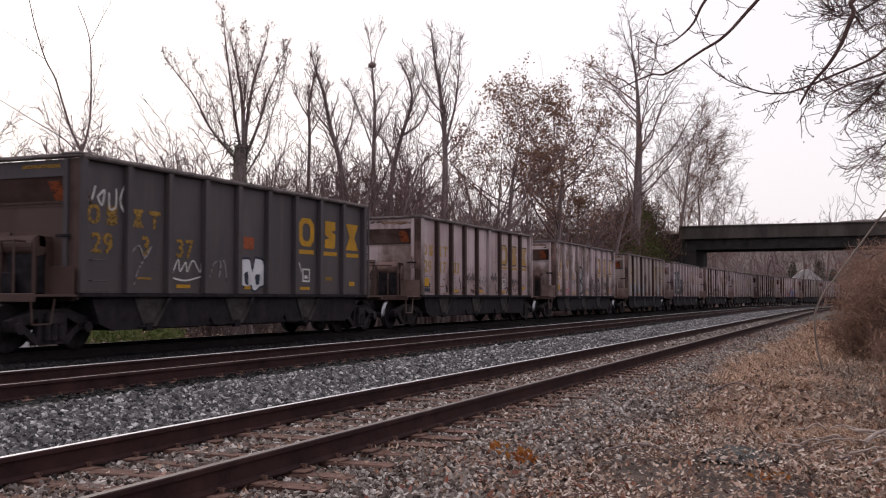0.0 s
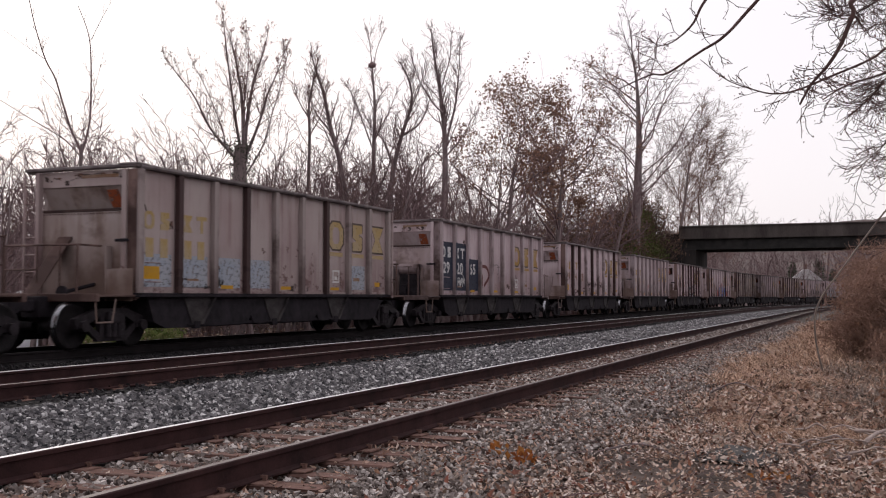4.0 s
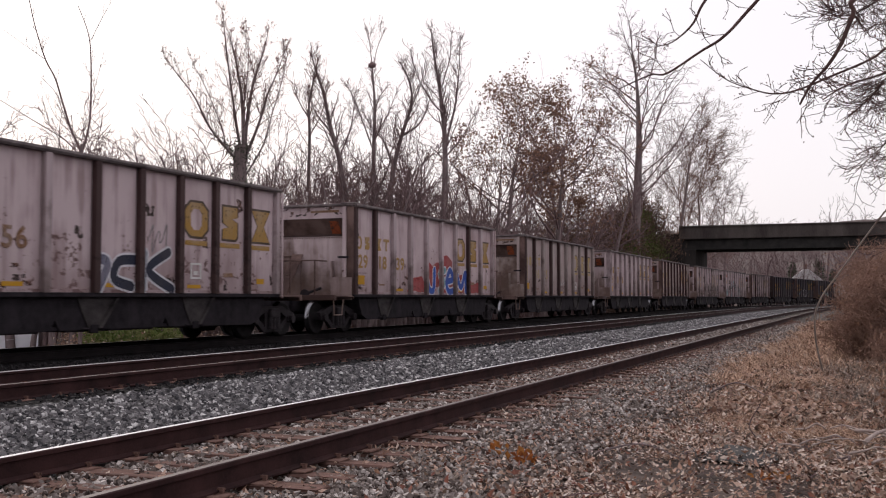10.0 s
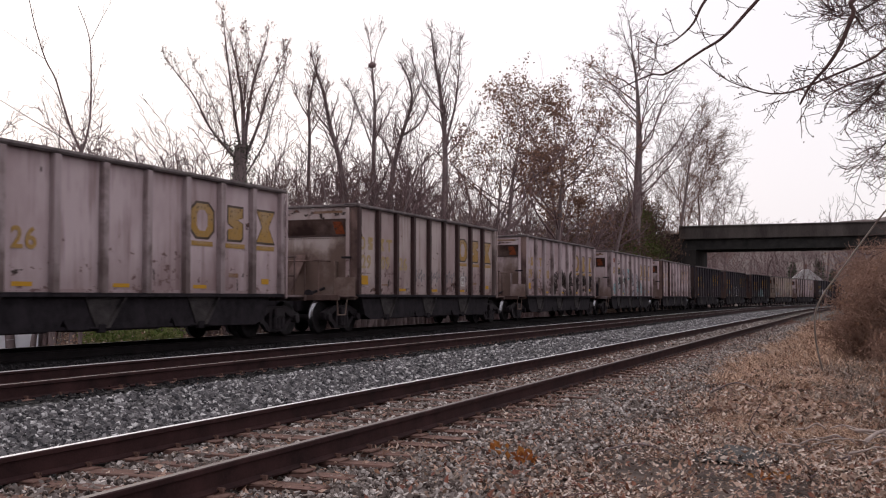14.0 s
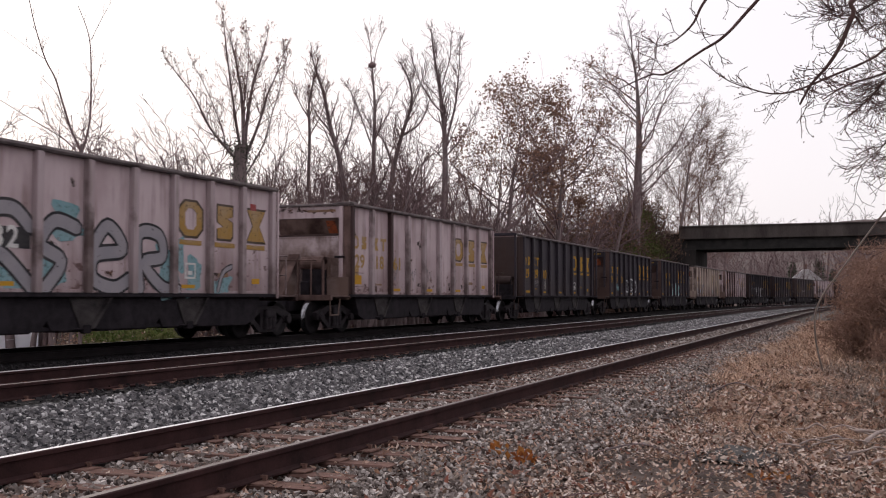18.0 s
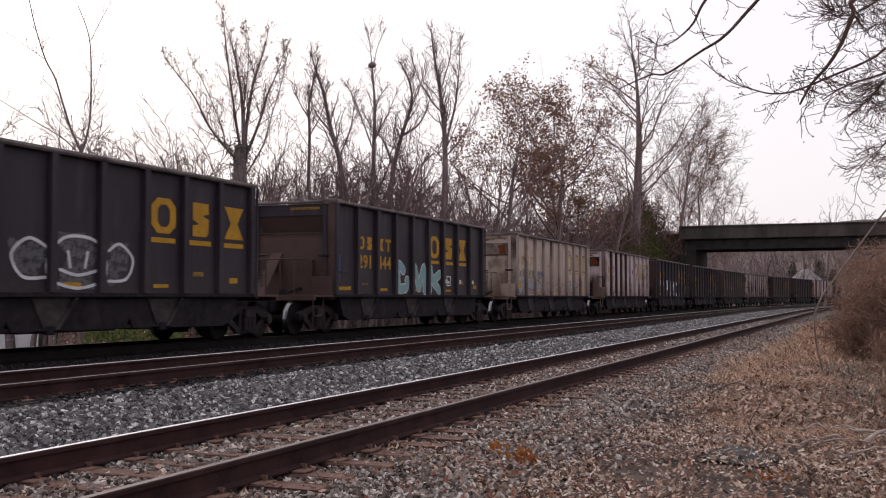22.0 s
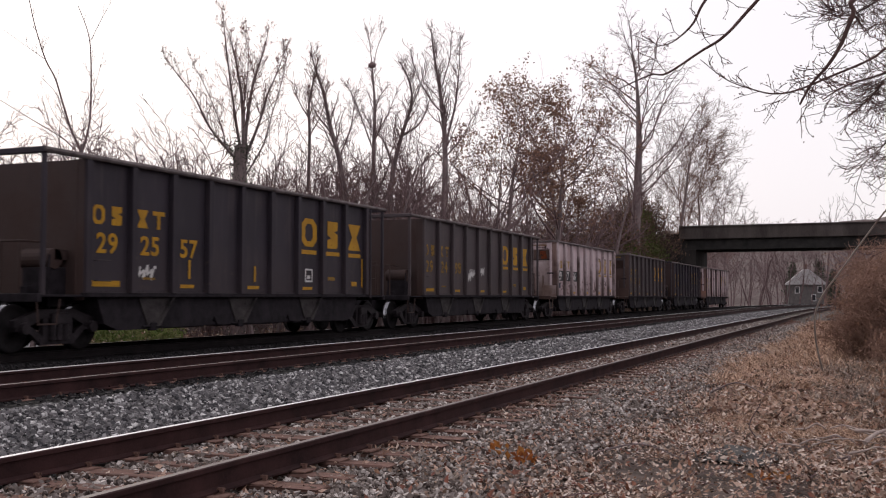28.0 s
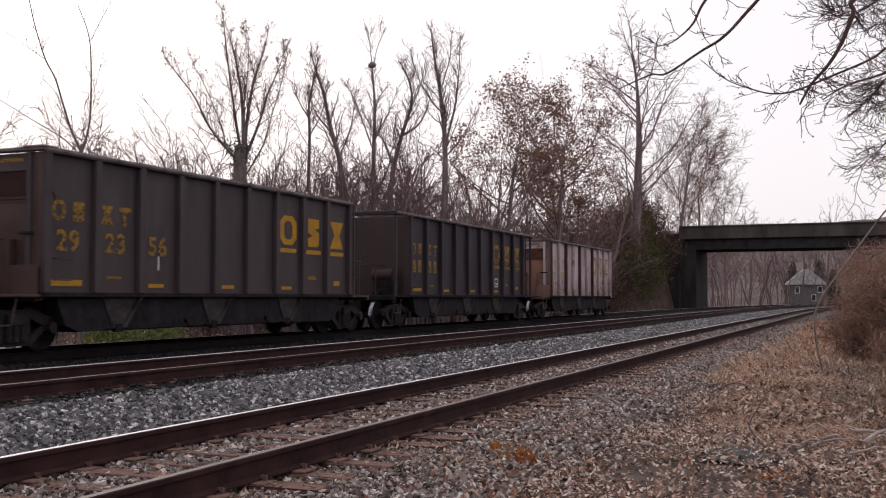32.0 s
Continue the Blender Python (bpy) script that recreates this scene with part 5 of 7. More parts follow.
scribble(C_[21], 210, 1, 0.4, 1.55, 0.5, 0.35, WHITE_CLEAN, 0.05, 4)
for k, (p, f) in enumerate(((3, 0.3), (3, 0.6), (4, 0.4))):
    scribble(C_[22], 220 + k, p, f, 1.8 + 0.12 * k, 0.55, 0.35, WHITE_CLEAN, 0.06, 5)
for p in (0, 1, 2):
    mark("patch", BAR, BLACK_PAINT, C_[23], panel_y(p, 0.5), 2.1, 1.22, 0.5, 0.001, "black number patch" if p == 0 else "")
mark("patch", BAR, NAVY, C_[23], panel_y(0, 0.3), 1.62, 0.7, 0.25, 0.001)
mark("patch", BAR, WHITE_CLEAN, C_[24], panel_y(2, 0.5), 1.75, 0.05, 0.3, 0.003)

# ---- bare trees: a trunk with limbs, and a crown of twigs ----


def tube_mesh(name, segs, sides, mat):
    """Tapered prisms from rows of (x0, y0, z0, x1, y1, z1, r0, r1)."""
    s = np.asarray(segs, float)
    a, b, r0, r1 = s[:, :3], s[:, 3:6], s[:, 6], s[:, 7]
    d = b - a
    d /= np.maximum(np.linalg.norm(d, axis=1, keepdims=True), 1e-6)
    h = np.where(np.abs(d[:, 2:3]) < 0.9, np.array([[0, 0, 1.0]]), np.array([[1.0, 0, 0]]))
    p = np.cross(d, h)
    p /= np.linalg.norm(p, axis=1, keepdims=True)
    q = np.cross(d, p)
    an = 2 * np.pi * np.arange(sides) / sides
    ring = p[:, None, :] * np.cos(an)[None, :, None] + q[:, None, :] * np.sin(an)[None, :, None]
    v = np.concatenate([a[:, None, :] + ring * r0[:, None, None], b[:, None, :] + ring * r1[:, None, None]], 1)
    n = len(s)
    base = (np.arange(n) * 2 * sides)[:, None]
    i = np.arange(sides)[None, :]
    j = (i + 1) % sides
    f = np.stack([base + i, base + j, base + sides + j, base + sides + i], -1).reshape(-1, 4)
    return arrays(name, v.reshape(-1, 3), f[:, ::-1], mat, True)


def grow(r, start, way, length, radius, level, out, top, wander=0.16, lift=0.05, forks=(5, 5, 4, 4), spread=0.75, taper=0.55, first=0.35, ratio=0.52, limb=0.22):
    """One limb as a bent chain of pieces, with its side limbs. out: lists of pieces by level."""
    n = (11, 7, 5, 4)[min(level, 3)]
    p, d, rad = Vector(start), Vector(way).normalized(), radius
    pts = [(p.copy(), d.copy(), rad)]
    for i in range(n):
        d = (d + Vector((r.gauss(0, wander), r.gauss(0, wander), r.gauss(0, wander) + lift))).normalized()
        q = p + d * (length / n)
        r2 = radius * (1 - (1 - taper) * (i + 1) / n) if level else radius * (1 - 0.9 * ((i + 1) / n) ** 0.9)
        out[min(level, 3)].append((*p, *q, rad, r2))
        p, rad = q, r2
        pts.append((p.copy(), d.copy(), rad))
    if level < top:
        k = forks[min(level, len(forks) - 1)]
        for i in range(k):
            f = first + (1 - first) * (i + r.random()) / k if level == 0 else 0.2 + 0.8 * (i + r.random()) / k
            x = min(f * n, n - 1e-3)
            a, b = pts[int(x)], pts[int(x) + 1]
            pos = a[0].lerp(b[0], x - int(x))
            side = Vector((r.gauss(0, 1), r.gauss(0, 1), r.gauss(0, 0.6)))
            side = (side - side.project(a[1])).normalized()
            w = (a[1] * (1.0 - 0.35 * r.random()) + side * spread * r.uniform(0.7, 1.3)).normalized()
            ln = length * ratio * (1.15 - 0.5 * f) * r.uniform(0.7, 1.25)
            grow(r, pos, w, ln, min(a[2] * 0.5, radius * (limb if level == 0 else 0.5)), level + 1, out, top, wander * 1.3 + 0.05, lift, forks, spread, taper, first, ratio, limb)


def leaf_mesh(name, pts, size, mat, seed, per=4, scatter=0.25):
    """Small bent leaves round given points."""
    g = np.random.default_rng(seed)
    c = np.repeat(np.asarray(pts, float), per, 0)
    c = c + g.normal(0, scatter, c.shape)
    n = len(c)
    a = g.normal(size=(n, 3))
    a /= np.linalg.norm(a, axis=1, keepdims=True)
    b = np.cross(a, g.normal(size=(n, 3)))
    b /= np.linalg.norm(b, axis=1, keepdims=True)
    nrm = np.cross(a, b)
    s = size * g.uniform(0.6, 1.3, (n, 1))
    v = np.stack([c - a * s, c - b * s * 0.55 + nrm * s * 0.2, c + a * s, c + b * s * 0.55 + nrm * s * 0.2], 1).reshape(-1, 3)
    i = np.arange(n)[:, None] * 4
    f = np.concatenate([np.concatenate([i, i + 1, i + 2], 1), np.concatenate([i, i + 2, i + 3], 1)])
    return arrays(name, v, f, mat)


def tree(label, place, height, radius, seed, lean=(0, 0), top=3, twig=0.012, forks=(9, 6, 5, 4), spread=0.7, first=0.3, ratio=0.5, leaves=None, leaf_size=0.1, per=3, bark=None, stems=1,
         ivy=0.0, wander=0.13, lift=0.05, name="bare_tree", crown_mat=None, keep=1.0, base=0.0, limb=0.22):
    r = random.Random(seed)
    x, y = place
    z = float(ground_z(x, y)) - 0.1 + base
    t = thing(name, label, "tree", Matrix.Translation((x, y, z)))
    out = [[], [], [], []]
    for s in range(stems):
        w = (lean[0] + (r.gauss(0, 0.16) if stems > 1 else 0), lean[1] + (r.gauss(0, 0.16) if stems > 1 else 0), 1)
        grow(r, (r.gauss(0, 0.25) * (stems > 1), r.gauss(0, 0.25) * (stems > 1), 0), w, 0.8 * height * (r.uniform(0.75, 1.0) if s else 1.0), radius, 0, out, top, wander * 0.5, lift, forks, spread, 0.4, first, ratio, limb)
    part("trunk", tube_mesh("trunk", out[0], 8, bark or BARK), None, t)
    limbs = out[1]
    out[2] += limbs
    fine = np.array(out[2] + out[3])
    fine[:, 6:] = np.maximum(fine[:, 6:], twig * 0.5)
    part("crown", tube_mesh("crown", fine, 4, crown_mat or TWIG), None, t, "fine bare twigs")
    if leaves:
        ends = [s[3:6] for s in (out[3] or out[2]) if r.random() < keep]
        part("foliage", leaf_mesh("foliage", ends, leaf_size, leaves, seed, per), None, t, "brown leaves still on the twigs" if leaves is OAK_LEAF else "small reddish buds")
    if ivy:
        pts = [(s[0] + r.gauss(0, s[6]), s[1] + r.gauss(0, s[6]), r.uniform(s[2], s[5])) for s in out[0] if s[2] < ivy * height for _ in range(200)]
        part("ivy", leaf_mesh("ivy", pts, 0.09, IVY, seed + 1, 2, 0.16), None, t, "dark ivy on the trunk")
    return t


# ---- trees behind the train: bearing, distance; height, trunk radius ----
tree("small bare tree with crooked limbs", spot(30.6, 46), 8.6, 0.14, 15, forks=(12, 7, 5, 3), spread=0.7, wander=0.24, ratio=0.4)
tree("bare tree with crossing limbs", spot(24.0, 60), 14.4, 0.24, 31, forks=(12, 7, 5, 3), spread=0.7, lean=(0.12, 0))
tree("bare tree with bent limbs", spot(20.4, 68), 12.6, 0.22, 20, forks=(12, 7, 5, 3), lean=(0.1, 0))
tree("slim bare tree near the oaks", spot(19.2, 74), 16.8, 0.22, 32, forks=(13, 7, 5, 3), spread=0.5, ratio=0.38)
OAK = dict(leaves=OAK_LEAF, leaf_size=0.105, per=13, keep=0.25, name="oak_tree")
tree("oak that keeps its brown leaves", spot(18.7, 76), 18.6, 0.32, 21, lean=(0.02, 0), forks=(13, 7, 5, 4), spread=0.85, first=0.5, ratio=0.58, **OAK)
tree("oak with brown leaves and a thick trunk", spot(16.8, 84), 18.6, 0.45, 22, forks=(14, 7, 5, 4), spread=0.85, first=0.45, ratio=0.56, **OAK)
tree("small oak with a few brown leaves", spot(15.3, 94), 16.5, 0.3, 33, forks=(13, 7, 5, 4), spread=0.7, first=0.4, **{**OAK, "keep": 0.28})
tree("large bare tree by the road embankment", spot(11.7, 114), 33.0, 0.8, 23, forks=(30, 8, 6, 3), spread=0.8, first=0.16, ratio=0.4, lift=0.04, base=2.5, limb=0.11, twig=0.028)
tree("bare tree with a fine brown crown", spot(9.7, 150), 27.0, 0.4, 24, forks=(22, 9, 6, 4), spread=0.7, first=0.15, ratio=0.45, crown_mat=TWIG_RED, leaves=OAK_LEAF, leaf_size=0.08, per=2, keep=0.6, base=6.5, twig=0.035, limb=0.16)
tree("bare tree with a dense twiggy crown", spot(8.3, 168), 25.5, 0.4, 26, forks=(22, 9, 6, 4), spread=0.7, first=0.15, ratio=0.48, crown_mat=TWIG_RED, leaves=OAK_LEAF, leaf_size=0.08, per=2, keep=0.6, base=3.0, twig=0.035, limb=0.16)
tree("bare tree behind the road bridge", spot(7.0, 185), 24.0, 0.3, 25, forks=(18, 8, 6, 4), first=0.2, spread=0.65, ratio=0.48, twig=0.035)
for k, (b, d, h) in enumerate(((46, 48, 11.5), (44.6, 52, 11.0), (39.4, 50, 12.5), (38.2, 56, 12.4), (36.6, 54, 11.6), (35.2, 60, 12.6), (43.4, 58, 11.8), (40.3, 60, 12.2), (37.4, 62, 13), (34.6, 66, 13), (28.4, 57, 11.5), (26.7, 60, 13), (25.4, 62, 12), (23.4, 66, 12.4), (22.8, 70, 12.0), (21.2, 72, 13.6), (19.6, 80, 15), (17.4, 86, 15.5), (15.6, 98, 17), (13.4, 108, 17), (45.4, 40, 6.0), (42.6, 44, 6.2), (30.0, 60, 12), (31.8, 58, 9), (27.0, 66, 13), (24.4, 70, 13), (22.4, 60, 10), (28.9, 66, 12), (12.7, 112, 16), (29.6, 52, 10.5), (28.0, 50, 11.5), (26.6, 52, 12), (25.7, 57, 12.5), (24.7, 54, 11), (23.8, 58, 12))):
    tree("bare tree in the wood behind the train", spot(b, d), h, 0.021 * h, 400 + k, forks=(14, 7, 4, 3), spread=0.62, first=0.2, ratio=0.4, lean=(0.06 * math.sin(5 * k), 0), wander=0.16, twig=0.021)

rs = random.Random(61)
for k in range(46):
    b, h = 47 - 27 * (k + 0.5) / 46 + rs.uniform(-0.3, 0.3), rs.uniform(8.5, 12.6)
    tree("slim bare tree in the wood behind the train", spot(b, rs.uniform(44, 62) + max(0, 30 - b) * 0.8), h, 0.011 * h, 700 + k, forks=(15, 7, 5), top=2, spread=0.55, first=0.2, ratio=0.34, lean=(rs.uniform(-0.1, 0.1), 0), wander=0.14, twig=0.02, crown_mat=TWIG_RED if k % 3 == 0 else None)

for k in range(18):
    b, h = 33.5 - 7.5 * (k + 0.5) / 18 + rs.uniform(-0.25, 0.25), rs.uniform(9.5, 12.8)
    tree("dark slim tree in the wood behind the train", spot(b, rs.uniform(47, 60)), h, 0.013 * h, 760 + k, forks=(14, 8, 5), top=2, spread=0.5, first=0.25, ratio=0.38, lean=(rs.uniform(-0.12, 0.12), 0), wander=0.16, twig=0.021)

# ---- low woods and brush behind, one mesh each ----


def woods(name, label, spots, h0, h1, seed, mat, forks, top, twig, radius=0.09, spread=0.6, stems=1, category="woods"):
    r = random.Random(seed)
    out = [[], [], [], []]
    for x, y in spots:
        z = float(ground_z(x, y)) - 0.2
        for _ in range(stems):
            h = r.uniform(h0, h1)
            grow(r, (x + r.gauss(0, 0.5), y + r.gauss(0, 0.5), z), (r.gauss(0, 0.12), r.gauss(0, 0.12), 1), h * 0.8, radius * h / h1, 0, out, top, 0.08, 0.05, forks, spread, 0.4, 0.15, 0.42)
    s = np.array(out[0] + out[1] + out[2] + out[3])
    s[:, 6:] = np.maximum(s[:, 6:], twig)
    ob = part(name, tube_mesh(name, s, 3, mat), None)
    return tagged(ob, label, category, kind="stuff")


r = random.Random(5)


def behind(n, b0, b1, d0, d1):
    """Places beyond the train, on the low ground."""
    out = []
    while len(out) < n:
        p = spot(r.uniform(b0, b1), r.uniform(d0, d1))
        if p[0] < -24 and not (p[0] < -0.9 * p[1] and p[1] < 45):
            out.append(p)
    return out


woods("far_woods", "bare grey-brown woods far behind the train", behind(330, 12, 47, 56, 112), 6, 13.2, 41, TWIG, (11, 6, 4), 2, 0.026, 0.2)
woods("brush", "low bare brush along the foot of the woods", behind(340, 11, 47, 44, 112), 3.6, 8.6, 42, TWIG, (8, 5), 2, 0.019, 0.05, 0.7, 2)
woods("bank_thicket", "dense bare thicket at the foot of the embankment", [p for p in behind(400, 11.2, 18.5, 80, 120) if p[1] < 118][:110], 4, 10, 45, TWIG, (9, 5), 2, 0.02, 0.07, 0.7, 1)
woods("woods_beyond_bridge", "hazy bare woods beyond the bridge", [spot(r.uniform(-1, 9), r.uniform(175, 300)) for _ in range(95)], 11, 21, 43, TWIG, (9, 5, 3), 2, 0.025, 0.22)

# ---- road bridge and its embankment ----
BR_Y = 124.0
bridge = thing("road_bridge", "dark concrete road bridge with steel girders over the tracks", "bridge", kind="structure")
part("deck", boxes((-22, 60, BR_Y, BR_Y + 9, 7.9, 8.6)), CONCRETE, bridge)
part("parapet", boxes((-20.4, 60, BR_Y - 0.35, BR_Y, 7.9, 9.3), (-20.4, 60, BR_Y - 0.5, BR_Y, 9.3, 9.46), bevel=0.03), PARAPET, bridge, "weathered concrete parapet")
part("parapet", boxes((-22, 60, BR_Y + 9, BR_Y + 9.35, 8.0, 9.4), bevel=0.03), PARAPET, bridge, "weathered concrete parapet")
for i in range(5):
    part("girder", boxes((-20.5, 60, BR_Y + 0.25 + i * 2.0, BR_Y + 0.33 + i * 2.0, 6.73, 7.9), (-20.5, 60, BR_Y + 0.1 + i * 2.0, BR_Y + 0.48 + i * 2.0, 6.68, 6.74)), GIRDER, bridge)
part("abutment", boxes((-26, -20.15, BR_Y - 0.4, BR_Y + 9.5, -1.6, 7.9), bevel=0.06), CONCRETE, bridge, "near-black concrete abutment")
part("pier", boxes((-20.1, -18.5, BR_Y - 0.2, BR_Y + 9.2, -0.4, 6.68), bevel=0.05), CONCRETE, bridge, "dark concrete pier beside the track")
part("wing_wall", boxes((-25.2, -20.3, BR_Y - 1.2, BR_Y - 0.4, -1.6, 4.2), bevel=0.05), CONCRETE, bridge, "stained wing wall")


BANK_SOIL = plain('dark_bank_soil', (0.035, 0.025, 0.02), (0.1, 0.068, 0.052), 0.8, 0.95, 0.0, 0.8, 0.05, 9)


def bank_z(U, Y):
    top = np.clip((Y - 100) / 20.0, 0, 1) * np.clip((158 - Y) / 20.0, 0, 1)
    side = np.clip((-20.4 - U) / 2.5, 0, 1)
    return -1.8 + 10.3 * top ** 1.2 * side + 0.35 * np.sin(U * 0.9 + Y * 0.5) * top


bank = part("embankment", sheet("embankment", np.concatenate([np.arange(-140, -30, 5), np.arange(-30, -18, 0.8)]), np.arange(98, 162, 1.5), bank_z, BANK_SOIL, False), None)
tagged(bank, "brown overgrown road embankment beside the bridge", "embankment", kind="structure")
BRUSH_DARK = plain('dark_brush', (0.06, 0.038, 0.032), (0.13, 0.085, 0.07), 3, 0.95, 0.0, 0.0)
rr = random.Random(9)
segs, greens = [], []
for k in range(1250):
    x, y = (rr.uniform(-46, -21.4), rr.uniform(100, 123)) if k < 1000 else (rr.uniform(-26, -21.6), rr.uniform(116, 123.2))
    z = float(bank_z(np.array(x), np.array(y)))
    o = [[], [], [], []]
    grow(rr, (x, y, z), (rr.gauss(0, 0.4), rr.gauss(0, 0.4), 1), rr.uniform(1.2, 3.4), 0.03, 1, o, 2, 0.2, 0.0, (4, 5, 3), 0.8)
    segs += o[1] + o[2]
    if -24.6 < x < -20.6 and 107 < y < 117:
        greens += [(x + rr.gauss(0, 0.6), y + rr.gauss(0, 0.6), z + rr.uniform(1.2, 4.6)) for _ in range(24)]
segs = np.array(segs)
segs[:, 6:] = np.maximum(segs[:, 6:], 0.02)
tagged(part("bank_brush", tube_mesh("bank_brush", segs, 3, BRUSH_DARK), None), "tangled brown brush on the embankment", "brush", kind="stuff")
tagged(part("evergreen_shrub", leaf_mesh("evergreen_shrub", greens, 0.11, GREEN, 3, 5, 0.3), None), "green leafy shrub on the road embankment", "shrub", kind="stuff")
rail = thing("guard_rail", "pale metal guard rail along the road", "guard rail")
part("beam", boxes((-60, -22.5, BR_Y + 0.2, BR_Y + 0.27, 9.15, 9.45)), PARAPET, rail)
for i in range(15):
    part("post", boxes((-60 + 2.6 * i, -59.88 + 2.6 * i, BR_Y + 0.3, BR_Y + 0.42, 8.2, 9.4)), PARAPET, rail)

# saplings and thick brush on the slope before the bridge's end
rr = random.Random(19)
segs, ends = [], []
for k in range(140):
    x, y = (rr.uniform(-36, -21.8), rr.uniform(103, 122.5)) if k < 70 else (rr.uniform(-27, -21.6), rr.uniform(108, 122.6))
    z = float(bank_z(np.array(x), np.array(y))) - 0.1
    o = [[], [], [], []]
    grow(rr, (x, y, z), (rr.gauss(0, 0.22), rr.gauss(0, 0.2), 1), rr.uniform(2.4, 5.0) * (1 if k < 70 else 1.25), 0.06, 0, o, 2, 0.1, 0.04, (9, 6, 4), 0.75, 0.4, 0.12, 0.5)
    segs += o[0] + o[1] + o[2]
    ends += [s[3:6] for s in o[2] if rr.random() < 0.25]
segs = np.array(segs)
segs[:, 6:] = np.maximum(segs[:, 6:], 0.017)
tagged(part("bank_saplings", tube_mesh("bank_saplings", segs, 3, BRUSH_DARK), None), "dense bare brown saplings on the road embankment", "saplings", kind="stuff")
tagged(part("bank_leaves", leaf_mesh("bank_leaves", ends, 0.1, OAK_LEAF, 29, 2, 0.2), None), "withered brown leaves on the embankment saplings", "leaves", kind="stuff")

# ---- house and hill beyond the bridge ----
ROOF_GREY = plain("grey_shingle", (0.36, 0.34, 0.34), (0.5, 0.48, 0.48), 3, 0.9)
WALL_GREY = plain("grey_house_paint", (0.1, 0.09, 0.09), (0.17, 0.155, 0.15), 2, 0.8)
WHITE_TRIM = plain("white_trim_paint", (0.6, 0.58, 0.58), (0.75, 0.73, 0.73), 3, 0.6)
GLASS = plain("dark_window_glass", (0.02, 0.02, 0.025), (0.04, 0.04, 0.045), 2, 0.08, 0.0, 0.0)
hx, hy = spot(2.95, 215)
house = thing("house", "grey house with a pale shingled gable roof and white window frames", "house", Matrix.Translation((hx, hy, -0.4)) @ Matrix.Rotation(radians(6), 4, "Z"))
part("wall", boxes((-3.2, 3.4, 0, 8, 0, 4.2)), WALL_GREY, house)
bm = bmesh.new()
prism(bm, ((-3.9, 4.0), (4.1, 4.0), (0.6, 7.0), (-0.4, 7.0)), 1, -0.5, 8.5)
part("roof", bm, ROOF_GREY, house)
part("chimney", boxes((-0.2, 0.4, 3, 3.7, 6.6, 8.1), bevel=0.03), PLATE, house)
for wx, wz in ((-1.6, 2.4), (2.6, 2.5), (1.4, 0.9)):
    win = part("window", boxes((wx - 0.45, wx + 0.45, -0.08, 0.02, wz - 0.1, wz), (wx - 0.45, wx + 0.45, -0.08, 0.02, wz + 1.1, wz + 1.2), (wx - 0.45, wx - 0.35, -0.08, 0.02, wz, wz + 1.1), (wx + 0.35, wx + 0.45, -0.08, 0.02, wz, wz + 1.1)), WHITE_TRIM, house)
    part("pane", boxes((wx - 0.35, wx + 0.35, -0.04, -0.01, wz, wz + 1.1)), GLASS, win)
HILL = plain("wooded_hillside", (0.085, 0.066, 0.063), (0.19, 0.157, 0.15), 0.06, 1.0, 0.0, 0.9, 1.5, 0.7, (1, 1, 1.6))
hill = part("backdrop", sheet("backdrop", np.arange(-900, 900, 12), np.arange(420, 760, 20), lambda U, Y: -3 + (34 + 9 * np.sin(U * 0.011 + 1) + 3 * np.sin(U * 0.05) + 2.2 * np.sin(U * 0.31 + Y)) * np.clip((Y - 420) / 110, 0, 1), HILL, False), None)
tagged(hill, "wooded brown hill in the far distance", "hill", kind="structure")

# ---- white shed and shrubs beyond the train ----
sx, sy = spot(43.35, 52)
shed = thing("shed", "white clapboard shed below the tracks", "shed", Matrix.Translation((sx, sy, -2.5)) @ Matrix.Rotation(radians(44), 4, "Z"))
body = part("wall", boxes((-5, 0, 0, 4, 0, 3.0)), WHITE_SIDING, shed)
for i in range(20):
    part("clapboard", boxes((-5.02, 0.02, -0.03, 0.0, 0.02 + i * 0.15, 0.15 + i * 0.15)), WHITE_SIDING, body)
bm = bmesh.new()
prism(bm, ((-0.3, 2.95), (4.3, 2.95), (2.0, 3.9)), 0, -5.3, 0.3)
part("roof", bm, ROOF_GREY, shed)
win = part("window", boxes((-2.5, -1.7, -0.1, -0.03, 1.15, 1.25), (-2.5, -1.7, -0.1, -0.03, 2.15, 2.25), (-2.5, -2.4, -0.1, -0.03, 1.25, 2.15), (-1.8, -1.7, -0.1, -0.03, 1.25, 2.15), bevel=0.008), WHITE_TRIM, shed)
part("pane", boxes((-2.4, -1.8, -0.06, -0.035, 1.25, 2.15)), GLASS, win)
pts = [(*spot(r.uniform(36.5, 41.0), r.uniform(40, 46)), r.uniform(-1.6, -0.1)) for _ in range(900)]
tagged(part("green_shrub", leaf_mesh("green_shrub", pts, 0.1, GREEN, 8, 6, 0.22), None), "green leafy undergrowth behind the tracks", "shrub", kind="stuff")
pts = [(x, y, -1.55 + abs(r.gauss(0, 0.35))) for x, y in behind(5000, 14, 45, 34, 60)]
tagged(part("leaf_drift", leaf_mesh("leaf_drift", pts, 0.055, LEAF_LITTER, 18, 8, 0.3), None), "pale fallen leaves under the trees", "leaves", kind="stuff")

# ---- loose stones, leaves, grass and sticks by the tracks ----


def scatter_y(g, n, y0, y1, power=0.75):
    """Places along the track, thicker near the viewer."""
    a, b = y0 ** (1 - power), y1 ** (1 - power)
    return (a + (b - a) * g.random(n)) ** (1 / (1 - power))


